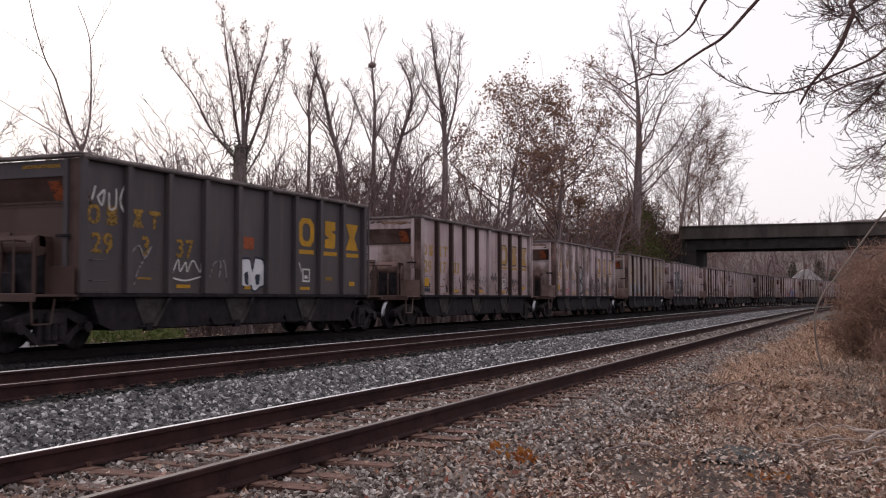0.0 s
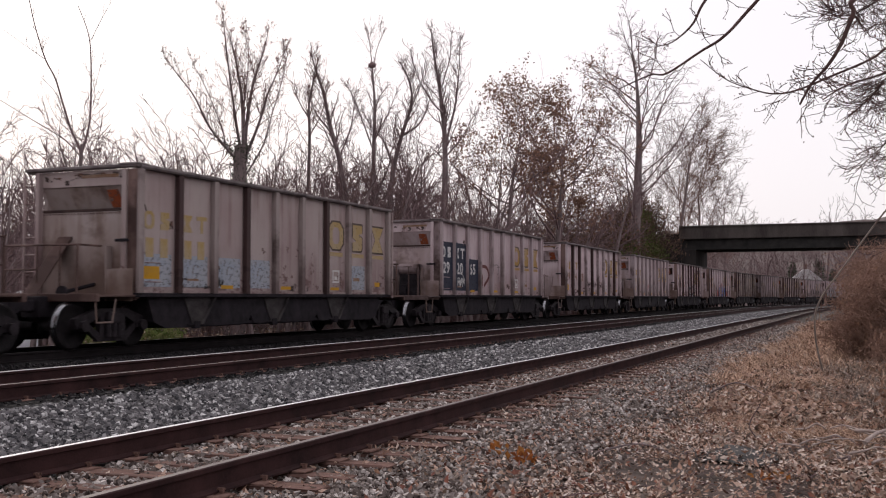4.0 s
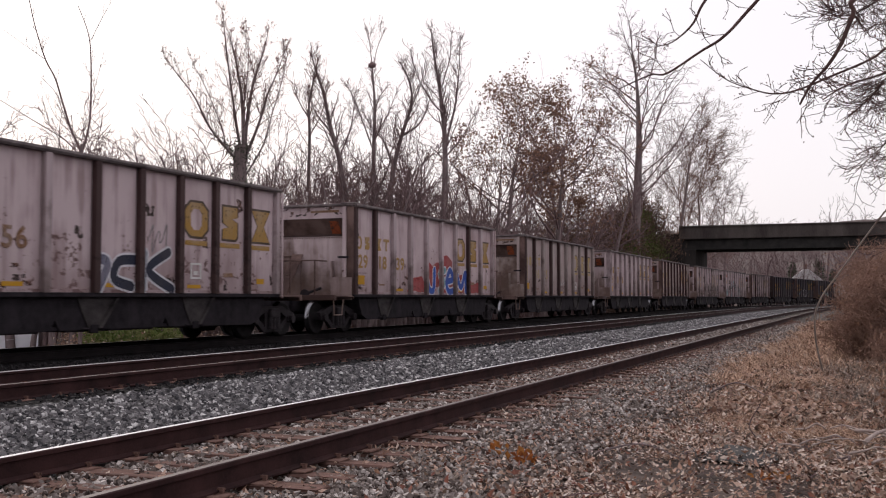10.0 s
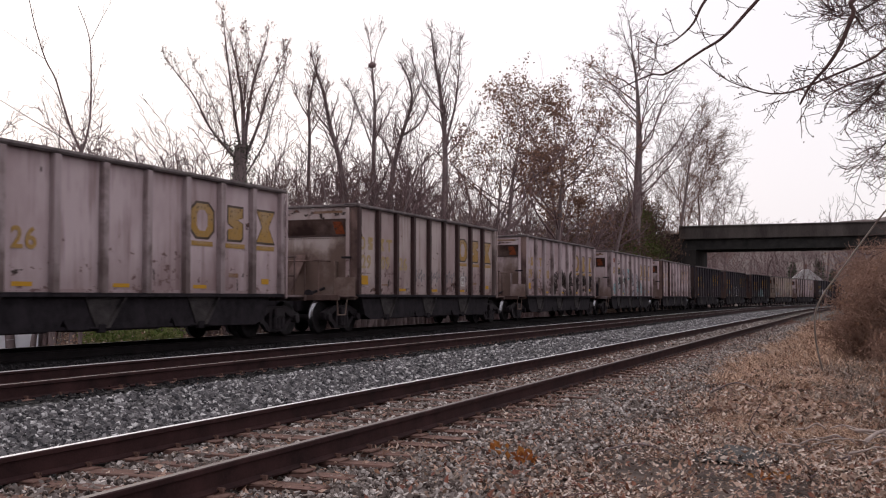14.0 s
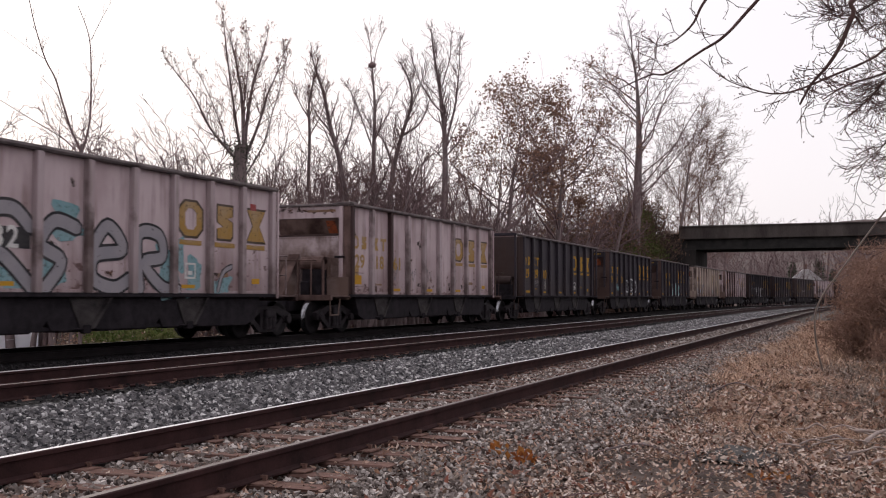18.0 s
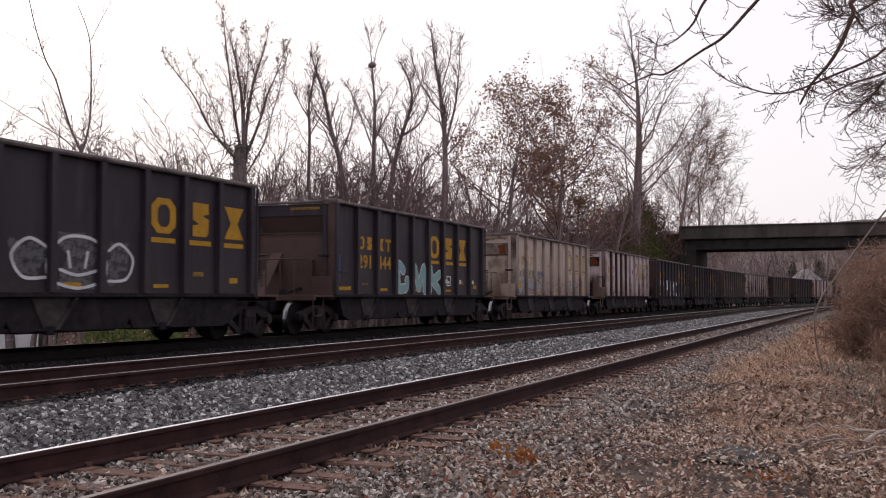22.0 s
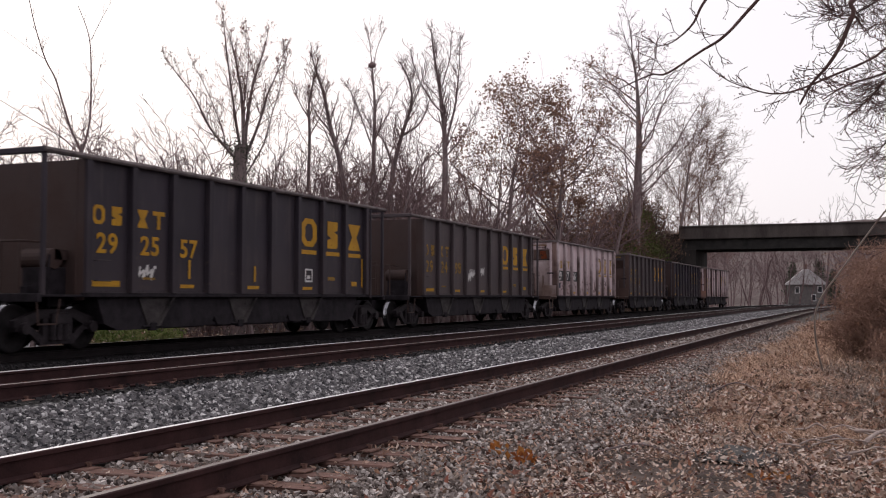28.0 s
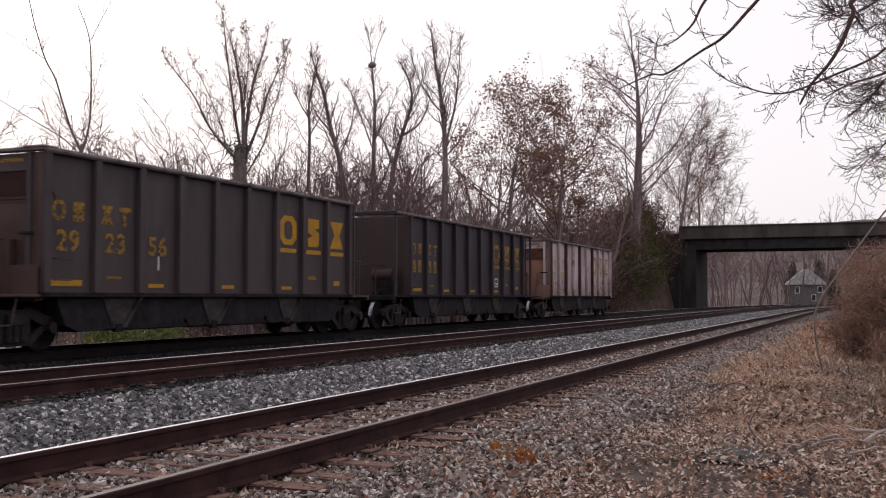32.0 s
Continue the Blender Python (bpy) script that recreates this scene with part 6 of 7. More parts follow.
def stones(name, label, n, u0, u1, y0, y1, z_add, s0, s1, mat, seed, power=0.75, edge=0.0):
    g = np.random.default_rng(seed)
    y = scatter_y(g, n, y0, y1, power)
    u = g.uniform(u0, u1, n) + g.normal(0, edge, n)
    x = u + 0.5 * BEND_K * np.maximum(0, y - BEND_Y) ** 2
    size = g.uniform(s0, s1, n) * (1 + np.minimum(y, 60) / 90)
    z = np.interp(u, _PU, _PZ) + z_add + size * g.uniform(-0.2, 0.55, n)
    c = np.array([(-1, -1, -1), (1, -1, -1), (1, 1, -1), (-1, 1, -1), (-1, -1, 1), (1, -1, 1), (1, 1, 1), (-1, 1, 1)], float) * 0.62
    v = c[None] * g.uniform(0.55, 1.35, (n, 8, 3)) * g.uniform(0.55, 1.2, (n, 1, 3)) * size[:, None, None]
    q = g.normal(size=(n, 4))
    q /= np.linalg.norm(q, axis=1, keepdims=True)
    w, a, b, d = q.T
    R = np.stack([1 - 2 * (b * b + d * d), 2 * (a * b - d * w), 2 * (a * d + b * w), 2 * (a * b + d * w), 1 - 2 * (a * a + d * d), 2 * (b * d - a * w),
                  2 * (a * d - b * w), 2 * (b * d + a * w), 1 - 2 * (a * a + b * b)], -1).reshape(n, 3, 3)
    v = np.einsum("nij,nkj->nki", R, v) + np.stack([x, y, z], -1)[:, None, :]
    quads = np.array([(0, 3, 2, 1), (4, 5, 6, 7), (0, 1, 5, 4), (1, 2, 6, 5), (2, 3, 7, 6), (3, 0, 4, 7)])
    f = (np.arange(n) * 8)[:, None, None] + quads[None]
    return tagged(part(name, arrays(name, v.reshape(-1, 3), f.reshape(-1, 4), mat), None), label, "gravel", kind="stuff")


stones("grey_gravel", "sharp grey crushed stone between the tracks", 68000, -7.75, -5.5, 4, 85, 0.0, 0.017, 0.036, STONE_GREY, 1, 0.6, 0.06)
stones("siding_gravel", "dusty grey-brown stones between the siding rails", 22000, -5.4, -4.0, 3.5, 60, 0.005, 0.016, 0.034, STONE_BROWN, 2, 0.7)
stones("shoulder_gravel", "mixed pale and brown stones on the siding shoulder", 30000, -3.45, -2.4, 3.5, 60, 0.0, 0.012, 0.03, STONE_BROWN, 3, 0.75, 0.16)
stones("tie_end_gravel", "stones between the ends of the siding ties", 5000, -3.95, -3.4, 3.5, 50, -0.01, 0.016, 0.034, STONE_BROWN, 8, 0.75)
stones("pale_gravel", "pale clean stones strewn on the shoulder", 9000, -3.8, -2.2, 4, 50, 0.012, 0.012, 0.026, STONE_BROWN, 4, 0.75, 0.25)
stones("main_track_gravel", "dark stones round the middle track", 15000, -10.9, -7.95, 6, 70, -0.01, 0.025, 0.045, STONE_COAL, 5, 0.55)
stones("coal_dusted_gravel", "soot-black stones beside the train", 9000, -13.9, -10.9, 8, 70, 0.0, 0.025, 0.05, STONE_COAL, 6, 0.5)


def litter(name, label, n, box_u, y0, y1, size, mat, seed, power=0.8, lift=0.02, thick=0.03, back=0.0):
    g = np.random.default_rng(seed)
    y = scatter_y(g, 2 * n, y0, y1, power)
    u = box_u[0] + (box_u[1] - box_u[0]) * g.beta(1.0, 1.35, 2 * n)
    # leaves gather in drifts and leave bare soil between
    drift = np.sin(2.3 * u + 1.4 * np.sin(0.9 * y)) + np.sin(1.9 * y + 0.8 * u + 2) + 0.7 * np.sin(5.3 * u - 2.9 * y) + 0.7 * np.sin(3.7 * u + 4.3 * y + seed)
    keep = np.argsort(g.random(2 * n) / np.clip(0.5 + 0.34 * drift, 0.17, 1.3))[:n]
    y, u = y[keep] - back, u[keep]
    z = np.interp(u, _PU, _PZ) - 0.04 + lift + g.random(n) * thick
    c = np.stack([u, y, z], -1)
    h = g.uniform(0, 2 * np.pi, n)
    a = np.stack([np.cos(h), np.sin(h), g.normal(0, 0.45, n)], -1)
    b = np.stack([-np.sin(h), np.cos(h), g.normal(0, 0.45, n)], -1)
    s = size * g.uniform(0.45, 1.25, (n, 1))
    up = np.array([[0, 0, 1.0]])
    curl = s * g.uniform(0.0, 0.8, (n, 1))
    v = np.stack([c - a * s + up * curl, c - b * s * 0.5, c + a * s + up * curl * 0.6, c + b * s * 0.5 + up * curl * 0.5], 1).reshape(-1, 3)
    i = np.arange(n)[:, None] * 4
    f = np.concatenate([np.concatenate([i, i + 1, i + 3], 1), np.concatenate([i + 1, i + 2, i + 3], 1)])
    return tagged(part(name, arrays(name, v, f, mat), None), label, "leaves", kind="stuff")


litter("leaf_litter", "brown and tan fallen leaves on the bank", 90000, (-2.6, 3.4), 3.6, 48, 0.0235, LEAF_LITTER, 11, 0.95)
litter("leaf_litter", "scattered dead leaves on the gravel shoulder", 7000, (-4.0, -1.8), 3.5, 40, 0.026, LEAF_LITTER, 12, 0.85, 0.06)
litter("leaf_litter", "dead leaves caught between the siding rails", 1100, (-5.3, -4.1), 4, 30, 0.032, LEAF_LITTER, 13, 0.7, 0.05)
litter("leaf_litter", "larger curled brown leaves on the bank", 14000, (-1.5, 2.5), 3.8, 32, 0.036, LEAF_LITTER, 16, 0.9, 0.045)
litter("leaf_litter", "orange and tan leaves caught in the dead grass", 9000, (-1.9, 0.7), 12.5, 34, 0.042, LEAF_LITTER, 31, 0.5, 0.09, 0.07)
litter("leaf_litter", "brown fallen leaves round the standpoint", 12000, (-2.6, 3.4), 0.1, 12, 0.03, LEAF_LITTER, 17, 0.0, back=8.2)
PALE_LEAF = pieces("pale_leaf", (0.62, 0.5, 0.43), (0.5, 0.35, 0.27), (0.76, 0.65, 0.59), rough=0.5)
RED_LEAF = pieces("red_leaf", (0.22, 0.085, 0.06), (0.3, 0.13, 0.08), (0.17, 0.07, 0.055))
litter("pale_leaf_litter", "pale curled leaves catching the light", 20000, (-2.3, 3.0), 3.8, 40, 0.0205, PALE_LEAF, 14, 0.9, 0.05)
litter("red_leaf_litter", "rusty red fallen leaves", 3500, (-3.2, 2.0), 4.2, 34, 0.03, RED_LEAF, 15, 0.85, 0.05)


def grass(name, label, n, spots_fn, h0, h1, mat, seed, bend_by=0.5, wide=0.004):
    g = np.random.default_rng(seed)
    x, y = spots_fn(g, n)
    z = ground_z(x, y) - 0.06
    h = g.uniform(h0, h1, n)
    d = g.normal(0, bend_by, (n, 2)) * h[:, None]
    w = wide * (1 + y / 14)
    t = g.uniform(0, 2 * np.pi, n)
    px, py = np.cos(t) * w, np.sin(t) * w
    v = np.stack([np.stack([x - px, y - py, z], -1), np.stack([x + px, y + py, z], -1),
                  np.stack([x + px * 0.8 + d[:, 0] * 0.35, y + py * 0.8 + d[:, 1] * 0.35, z + h * 0.62], -1), np.stack([x - px * 0.8 + d[:, 0] * 0.35, y - py * 0.8 + d[:, 1] * 0.35, z + h * 0.62], -1),
                  np.stack([x + d[:, 0], y + d[:, 1], z + h * 0.9], -1)], 1).reshape(-1, 3)
    i = np.arange(n)[:, None] * 5
    f = np.concatenate([np.concatenate([i, i + 1, i + 2], 1), np.concatenate([i, i + 2, i + 3], 1), np.concatenate([i + 3, i + 2, i + 4], 1)])
    return tagged(part(name, arrays(name, v, f, mat), None), label, "grass", kind="stuff")


def strip(u0, u1, y0, y1, clumps=0, sd=0.25):
    def fn(g, n):
        if clumps:
            cy = scatter_y(g, clumps, y0, y1, 0.5)
            cu = g.uniform(u0, u1, clumps)
            k = g.integers(0, clumps, n)
            return cu[k] + g.normal(0, sd, n), cy[k] + g.normal(0, sd * 1.6, n)
        return g.uniform(u0, u1, n), scatter_y(g, n, y0, y1, 0.5)
    return fn


grass("dry_grass", "matted tan dead grass on the bank", 44000, strip(-2.2, -0.7, 17, 60, 150, 0.26), 0.06, 0.26, DRY_GRASS, 21, 1.1)
grass("dry_grass", "sparse dead grass in the leaves", 15000, strip(-2.4, 0.6, 11, 20, 42, 0.17), 0.05, 0.17, DRY_GRASS, 22, 1.1, 0.0022)
grass("tall_dead_grass", "tall tan dead grass at the thicket's foot", 14000, strip(-1.7, 2.3, 17, 55, 80, 0.3), 0.14, 0.42, DRY_GRASS, 23, 0.9)
GREY_GRASS = pieces("grey_dead_stalk", (0.24, 0.2, 0.17), (0.33, 0.28, 0.25), (0.17, 0.13, 0.11))
grass("dead_stalks", "grey dead weed stalks", 9000, strip(-0.7, 2.5, 12.5, 24, 60, 0.3), 0.08, 0.36, GREY_GRASS, 24, 0.8, 0.002)

# sticks
g = random.Random(31)
sticks = []
for _ in range(900):
    y = 3.6 * (11 ** g.random())
    x = g.uniform(-2.9, 3.5) if g.random() < 0.8 else g.uniform(-1.2, 1.8)
    a, ln, rr_ = g.uniform(0, math.pi), g.uniform(0.08, 0.5), g.uniform(0.002, 0.006)
    z = float(ground_z(np.array(x), np.array(y))) + g.uniform(-0.03, 0.02)
    p = Vector((x, y, z))
    for _k in range(3):
        q = p + Vector((math.cos(a) * ln / 3, math.sin(a) * ln / 3, g.gauss(0, 0.02)))
        sticks.append((*p, *q, rr_, rr_ * 0.7))
        p, a = q, a + g.gauss(0, 0.3)
PALE_WOOD = plain("bleached_wood", (0.24, 0.19, 0.17), (0.48, 0.4, 0.37), 8, 0.85, 0.0, 0.3)
tagged(part("stick_litter", tube_mesh("stick_litter", sticks, 4, TWIG), None), "thin fallen twigs among the leaves", "twigs", kind="stuff")


def bent(points, r0, r1, n=6, sub=4):
    """A smooth tapered rod through points, as pieces."""
    P = [Vector(p) for p in points]
    out, last = [], None
    k = len(P)
    for i in range(k - 1):
        a, b, c, d = P[max(i - 1, 0)], P[i], P[i + 1], P[min(i + 2, k - 1)]
        for j in range(sub):
            t = j / sub
            q = 0.5 * ((2 * b) + (c - a) * t + (2 * a - 5 * b + 4 * c - d) * t * t + (3 * b - a - 3 * c + d) * t ** 3)
            if last is not None:
                out.append((*last, *q))
            last = q
    out.append((*last, *P[-1]))
    m = len(out)
    return [(*s, r0 + (r1 - r0) * i / m, r0 + (r1 - r0) * (i + 1) / m) for i, s in enumerate(out)]


def chain_mesh(name, chain, sides, mat):
    """One skin over a chain of pieces."""
    pts = [Vector(c[:3]) for c in chain] + [Vector(chain[-1][3:6])]
    rad = [c[6] for c in chain] + [chain[-1][7]]
    v, f = [], []
    p = None
    for i, c in enumerate(pts):
        d = (pts[min(i + 1, len(pts) - 1)] - pts[max(i - 1, 0)]).normalized()
        p = d.orthogonal().normalized() if p is None else (p - d * p.dot(d)).normalized()
        q = d.cross(p)
        v += [tuple(c + (p * math.cos(2 * math.pi * k / sides) + q * math.sin(2 * math.pi * k / sides)) * rad[i]) for k in range(sides)]
    for i in range(len(pts) - 1):
        f += [(i * sides + k, i * sides + (k + 1) % sides, (i + 1) * sides + (k + 1) % sides, (i + 1) * sides + k) for k in range(sides)]
    return arrays(name, v, f, mat, True)


# pale fallen branches in a heap on the bank
for pts, rad in (([(-0.12, 11.26, -0.26), (-0.1, 11.22, -0.24), (0.12, 11.1, -0.24), (0.3, 10.95, -0.27)], 0.045), ([(-0.05, 10.75, -0.3), (0.06, 10.87, -0.22), (0.2, 11.0, -0.18)], 0.05),
                 ([(-0.5, 10.4, -0.3), (-0.25, 10.5, -0.24), (0.1, 10.45, -0.27)], 0.016), ([(-0.85, 11.2, -0.3), (-0.78, 10.97, -0.26), (-0.7, 10.7, -0.29)], 0.014), ([(0.22, 10.2, -0.3), (0.3, 10.33, -0.2), (0.37, 10.42, -0.14)], 0.028)):
    tagged(part("fallen_branch", chain_mesh("fallen_branch", bent(pts, rad * 0.5, rad * 0.24), 7, PALE_WOOD), None), "bleached broken branch lying on the leaves", "branch")
g = random.Random(77)
for k in range(24):
    c = Vector((g.uniform(-0.7, 0.9), g.uniform(9.4, 11.8), 0))
    a, ln = g.uniform(0, math.pi), g.uniform(0.15, 0.5)
    pts = [(c.x + math.cos(a) * ln * (f - 0.5) + g.gauss(0, 0.014), c.y + math.sin(a) * ln * (f - 0.5) + g.gauss(0, 0.014), -0.3 + 0.07 * math.sin(3.1 * f) * g.random()) for f in (0, 0.3, 0.65, 1)]
    rad = g.uniform(0.005, 0.016)
    tagged(part("fallen_branch", chain_mesh("fallen_branch", bent(pts, rad, rad * 0.5), 5, PALE_WOOD if k % 3 else BARK), None), "broken dead branch in a heap on the leaves", "branch")
for pts, rad in (([(-2.1, 15.2, -0.28), (-1.7, 15.0, -0.1), (-1.3, 14.6, -0.22)], 0.014), ([(-1.05, 11.0, -0.35), (-1.12, 10.9, -0.2), (-1.0, 10.8, 0.02)], 0.008), ([(-2.3, 9.0, -0.3), (-1.9, 9.3, -0.22), (-1.5, 9.1, -0.3)], 0.01)):
    tagged(part("fallen_branch", chain_mesh("fallen_branch", bent(pts, rad, rad * 0.5), 6, BARK), None), "grey dead branch on the bank", "branch")

# worn tar patch and a rusty plank in the leaves
TAR = plain("old_tar", (0.03, 0.029, 0.03), (0.075, 0.07, 0.068), 4, 0.75, 0.0, 0.7, 0.02, 50)
bm = bmesh.new()
bmesh.ops.create_grid(bm, x_segments=18, y_segments=12, size=1)
for v in bm.verts:
    f = v.co.length
    v.co.x, v.co.y = v.co.x * 0.44 * (1 + 0.2 * noise.noise(v.co * 2)), v.co.y * 0.62 * (1 + 0.25 * noise.noise(v.co * 2.3 + Vector((5, 0, 0))))
    v.co.z = 0.05 * (1 - f) + 0.012 * noise.noise(v.co * 5) - 0.005
tar = part("tar_patch", bm, TAR, None, smooth=True)
tar.location = (-1.2, 10.05, float(ground_z(np.array(-1.2), np.array(10.0))) - 0.008)
tagged(tar, "worn black tar patch half covered by leaves", "tar patch")
plank = part("plank", boxes((-0.36, 0.36, -0.09, 0.09, 0, 0.06), bevel=0.01), RUST_RAIL, None)
plank.matrix_world = Matrix.Translation((-0.87, 6.72, -0.3)) @ Matrix.Rotation(radians(24), 4, "Z")
tagged(plank, "dark red-brown plank lying in the leaves", "plank")
g = random.Random(5)
ORANGE_LEAF = pieces("orange_leaf", (0.34, 0.11, 0.03), (0.42, 0.18, 0.05), (0.26, 0.08, 0.03), thin=0.3)
for wx, wy, nl in ((-2.62, 8.07, 26), (-2.9, 8.3, 9), (-0.75, 8.6, 10)):
    pts = [(wx + g.gauss(0, 0.07), wy + g.gauss(0, 0.07), float(ground_z(np.array(wx), np.array(wy))) + g.uniform(0.01, 0.1)) for _ in range(nl)]
    tagged(part("weed", leaf_mesh("weed", pts, 0.04, ORANGE_LEAF, int(wy * 10), 1, 0.01), None), "small weed with orange autumn leaves", "plant")

# ---- thicket of brambles and bushes on the bank ----


def bush(label, x, y, h, w, canes, seed, mat, leaves=None, n_leaf=0, name="bramble_bush", thin=0.004):
    r = random.Random(seed)
    z = float(ground_z(np.array(x), np.array(y)))
    t = thing(name, label, "bush", Matrix.Translation((x, y, z)))
    segs, ends = [], []
    for _ in range(int(1.1 * canes)):
        a, d0 = r.uniform(0, 2 * math.pi), w * 0.6 * math.sqrt(r.random())
        p = Vector((d0 * math.cos(a), 1.6 * d0 * math.sin(a), -0.1))
        up = r.uniform(0.55, 1.0) * h
        b = r.uniform(0, 2 * math.pi)
        out = Vector((math.cos(b), math.sin(b), 0)) * r.uniform(0.3, 1.2) * w * 0.8
        n = 7
        last = p
        for i in range(1, n + 1):
            f = i / n
            q = p + out * f ** 1.4 + Vector((r.gauss(0, 0.05), r.gauss(0, 0.05), up * (1.25 * f - 0.5 * f ** 3)))
            segs.append((*last, *q, thin * 2.2 * (1.2 - f), thin * 2.2 * (1.1 - f)))
            if i > 2:
                for _s in range(3):
                    e = q + Vector((r.gauss(0, 0.17), r.gauss(0, 0.17), r.gauss(0.06, 0.14)))
                    segs.append((*q, *e, thin, thin * 0.7))
                    ends.append(tuple(e))
            last = q
    tagged(part("cane_tangle", tube_mesh("cane_tangle", segs, 3, mat), None, t), kind="stuff")
    if leaves:
        r.shuffle(ends)
        part("foliage", leaf_mesh("foliage", ends[:n_leaf], 0.04, leaves, seed, 2, 0.06), None, t, "withered brown leaves")
    return t


CANE = plain("brown_cane", (0.175, 0.105, 0.082), (0.37, 0.235, 0.185), 3, 0.9, 0.0, 0.0)
CANE_PALE = plain("grey_cane", (0.2, 0.165, 0.145), (0.36, 0.31, 0.28), 3, 0.9, 0.0, 0.0)
for i, (x, y, h, w, n) in enumerate(((0.1, 25, 1.5, 1.1, 130), (1.2, 27, 2.5, 1.5, 190), (0.4, 31, 2.1, 1.3, 150), (2.0, 33, 3.4, 1.8, 200), (0.9, 38, 2.8, 1.6, 170), (2.6, 42, 4.5, 2.0, 210), (1.2, 47, 3.2, 1.8, 160),
                                     (3.0, 54, 5.6, 2.4, 220), (1.4, 60, 4.0, 2.2, 170), (2.4, 24, 3.2, 1.5, 190), (3.4, 30, 4.2, 1.8, 200), (1.0, 20.5, 1.2, 0.9, 130), (0.8, 12.6, 0.75, 0.5, 110), (2.0, 17, 1.9, 1.1, 160), (0.5, 72, 5.0, 2.5, 150), (3.4, 68, 7.0, 3, 200), (0.45, 30, 3.4, 1.0, 220), (0.5, 24, 2.6, 0.8, 190), (0.9, 40, 4.4, 1.4, 220))):
    bush("tangle of bare brown brambles with withered leaves", x, y, h, w, n, 60 + i, CANE, OAK_LEAF, 700, thin=0.004 + y / 8000)

# a bent pale sapling that leans over the bank
cane = tagged(part("bent_sapling", chain_mesh("bent_sapling", bent([(-0.75, 20.0, -0.3), (-0.86, 19.6, 0.35), (-0.8, 19.2, 0.95), (-0.35, 18.6, 1.6), (0.2, 18.2, 2.35), (0.65, 17.9, 2.9), (1.3, 17.6, 3.7)], 0.018, 0.011, sub=5), 6, CANE_PALE), None),
              "bare sapling bent in an arch over the bank", "sapling")

# ---- the tree on the bank whose boughs hang into view ----
def bough_tree(label, x, y, boughs, seed, mat, height, radius, twig_len=0.5):
    r = random.Random(seed)
    t = thing("roadside_tree", label, "tree", Matrix.Translation((x, y, float(ground_z(np.array(x), np.array(y))) - 0.1)))
    o = t.matrix_world.translation
    trunk = bent([(0, 0, 0), (0.05, -0.05, height * 0.3), (0.0, 0.1, height * 0.6), (0.1, 0.0, height)], radius, radius * 0.45)
    part("trunk", chain_mesh("trunk", trunk, 9, BARK), None, t)
    twigs, ends = [], []
    for pts, r0, r1, many, ln, rise in boughs:
        loc = [Vector(p) - o for p in pts]
        root = Vector((0.03, 0, max(1.0, min(height * 0.9, loc[0].z + rise))))
        chain = bent([root, root.lerp(loc[0], 0.5) + Vector((0, 0, 0.05))] + loc, r0, r1, sub=5)
        part("bough", chain_mesh("bough", chain, 7, mat), None, t)
        for _ in range(many):
            s = chain[int(len(chain) * (0.35 + 0.65 * r.random())) - 1]
            p = Vector(s[:3])
            d = (Vector(s[3:6]) - p).normalized()
            side = Vector((r.gauss(0, 1), r.gauss(0, 1), r.gauss(0.2, 0.8))).normalized()
            out = [[], [], [], []]
            grow(r, p, d * 0.7 + side, ln * r.uniform(0.4, 1.25), s[6] * 0.35, 2, out, 3, 0.15, 0.04, (3, 3, 3, 3), 0.6, 0.55, 0.3, 0.75)
            twigs += out[2] + out[3]
            ends += [q[3:6] for q in out[3]]
    tw = np.array(twigs)
    tw[:, 6:] = np.clip(tw[:, 6:], 0.00011 * (18 + y), 0.007)
    tagged(part("twig_crown", tube_mesh("twig_crown", tw, 3, TWIG_DARK), None, t, "fine bare reddish twigs"), kind="stuff")
    r.shuffle(ends)
    tagged(part("bud", leaf_mesh("bud", ends[:len(ends) // 2], 0.0095, BUD, seed, 1, 0.012), None, t, "small red buds and berries"), kind="stuff")
    return t


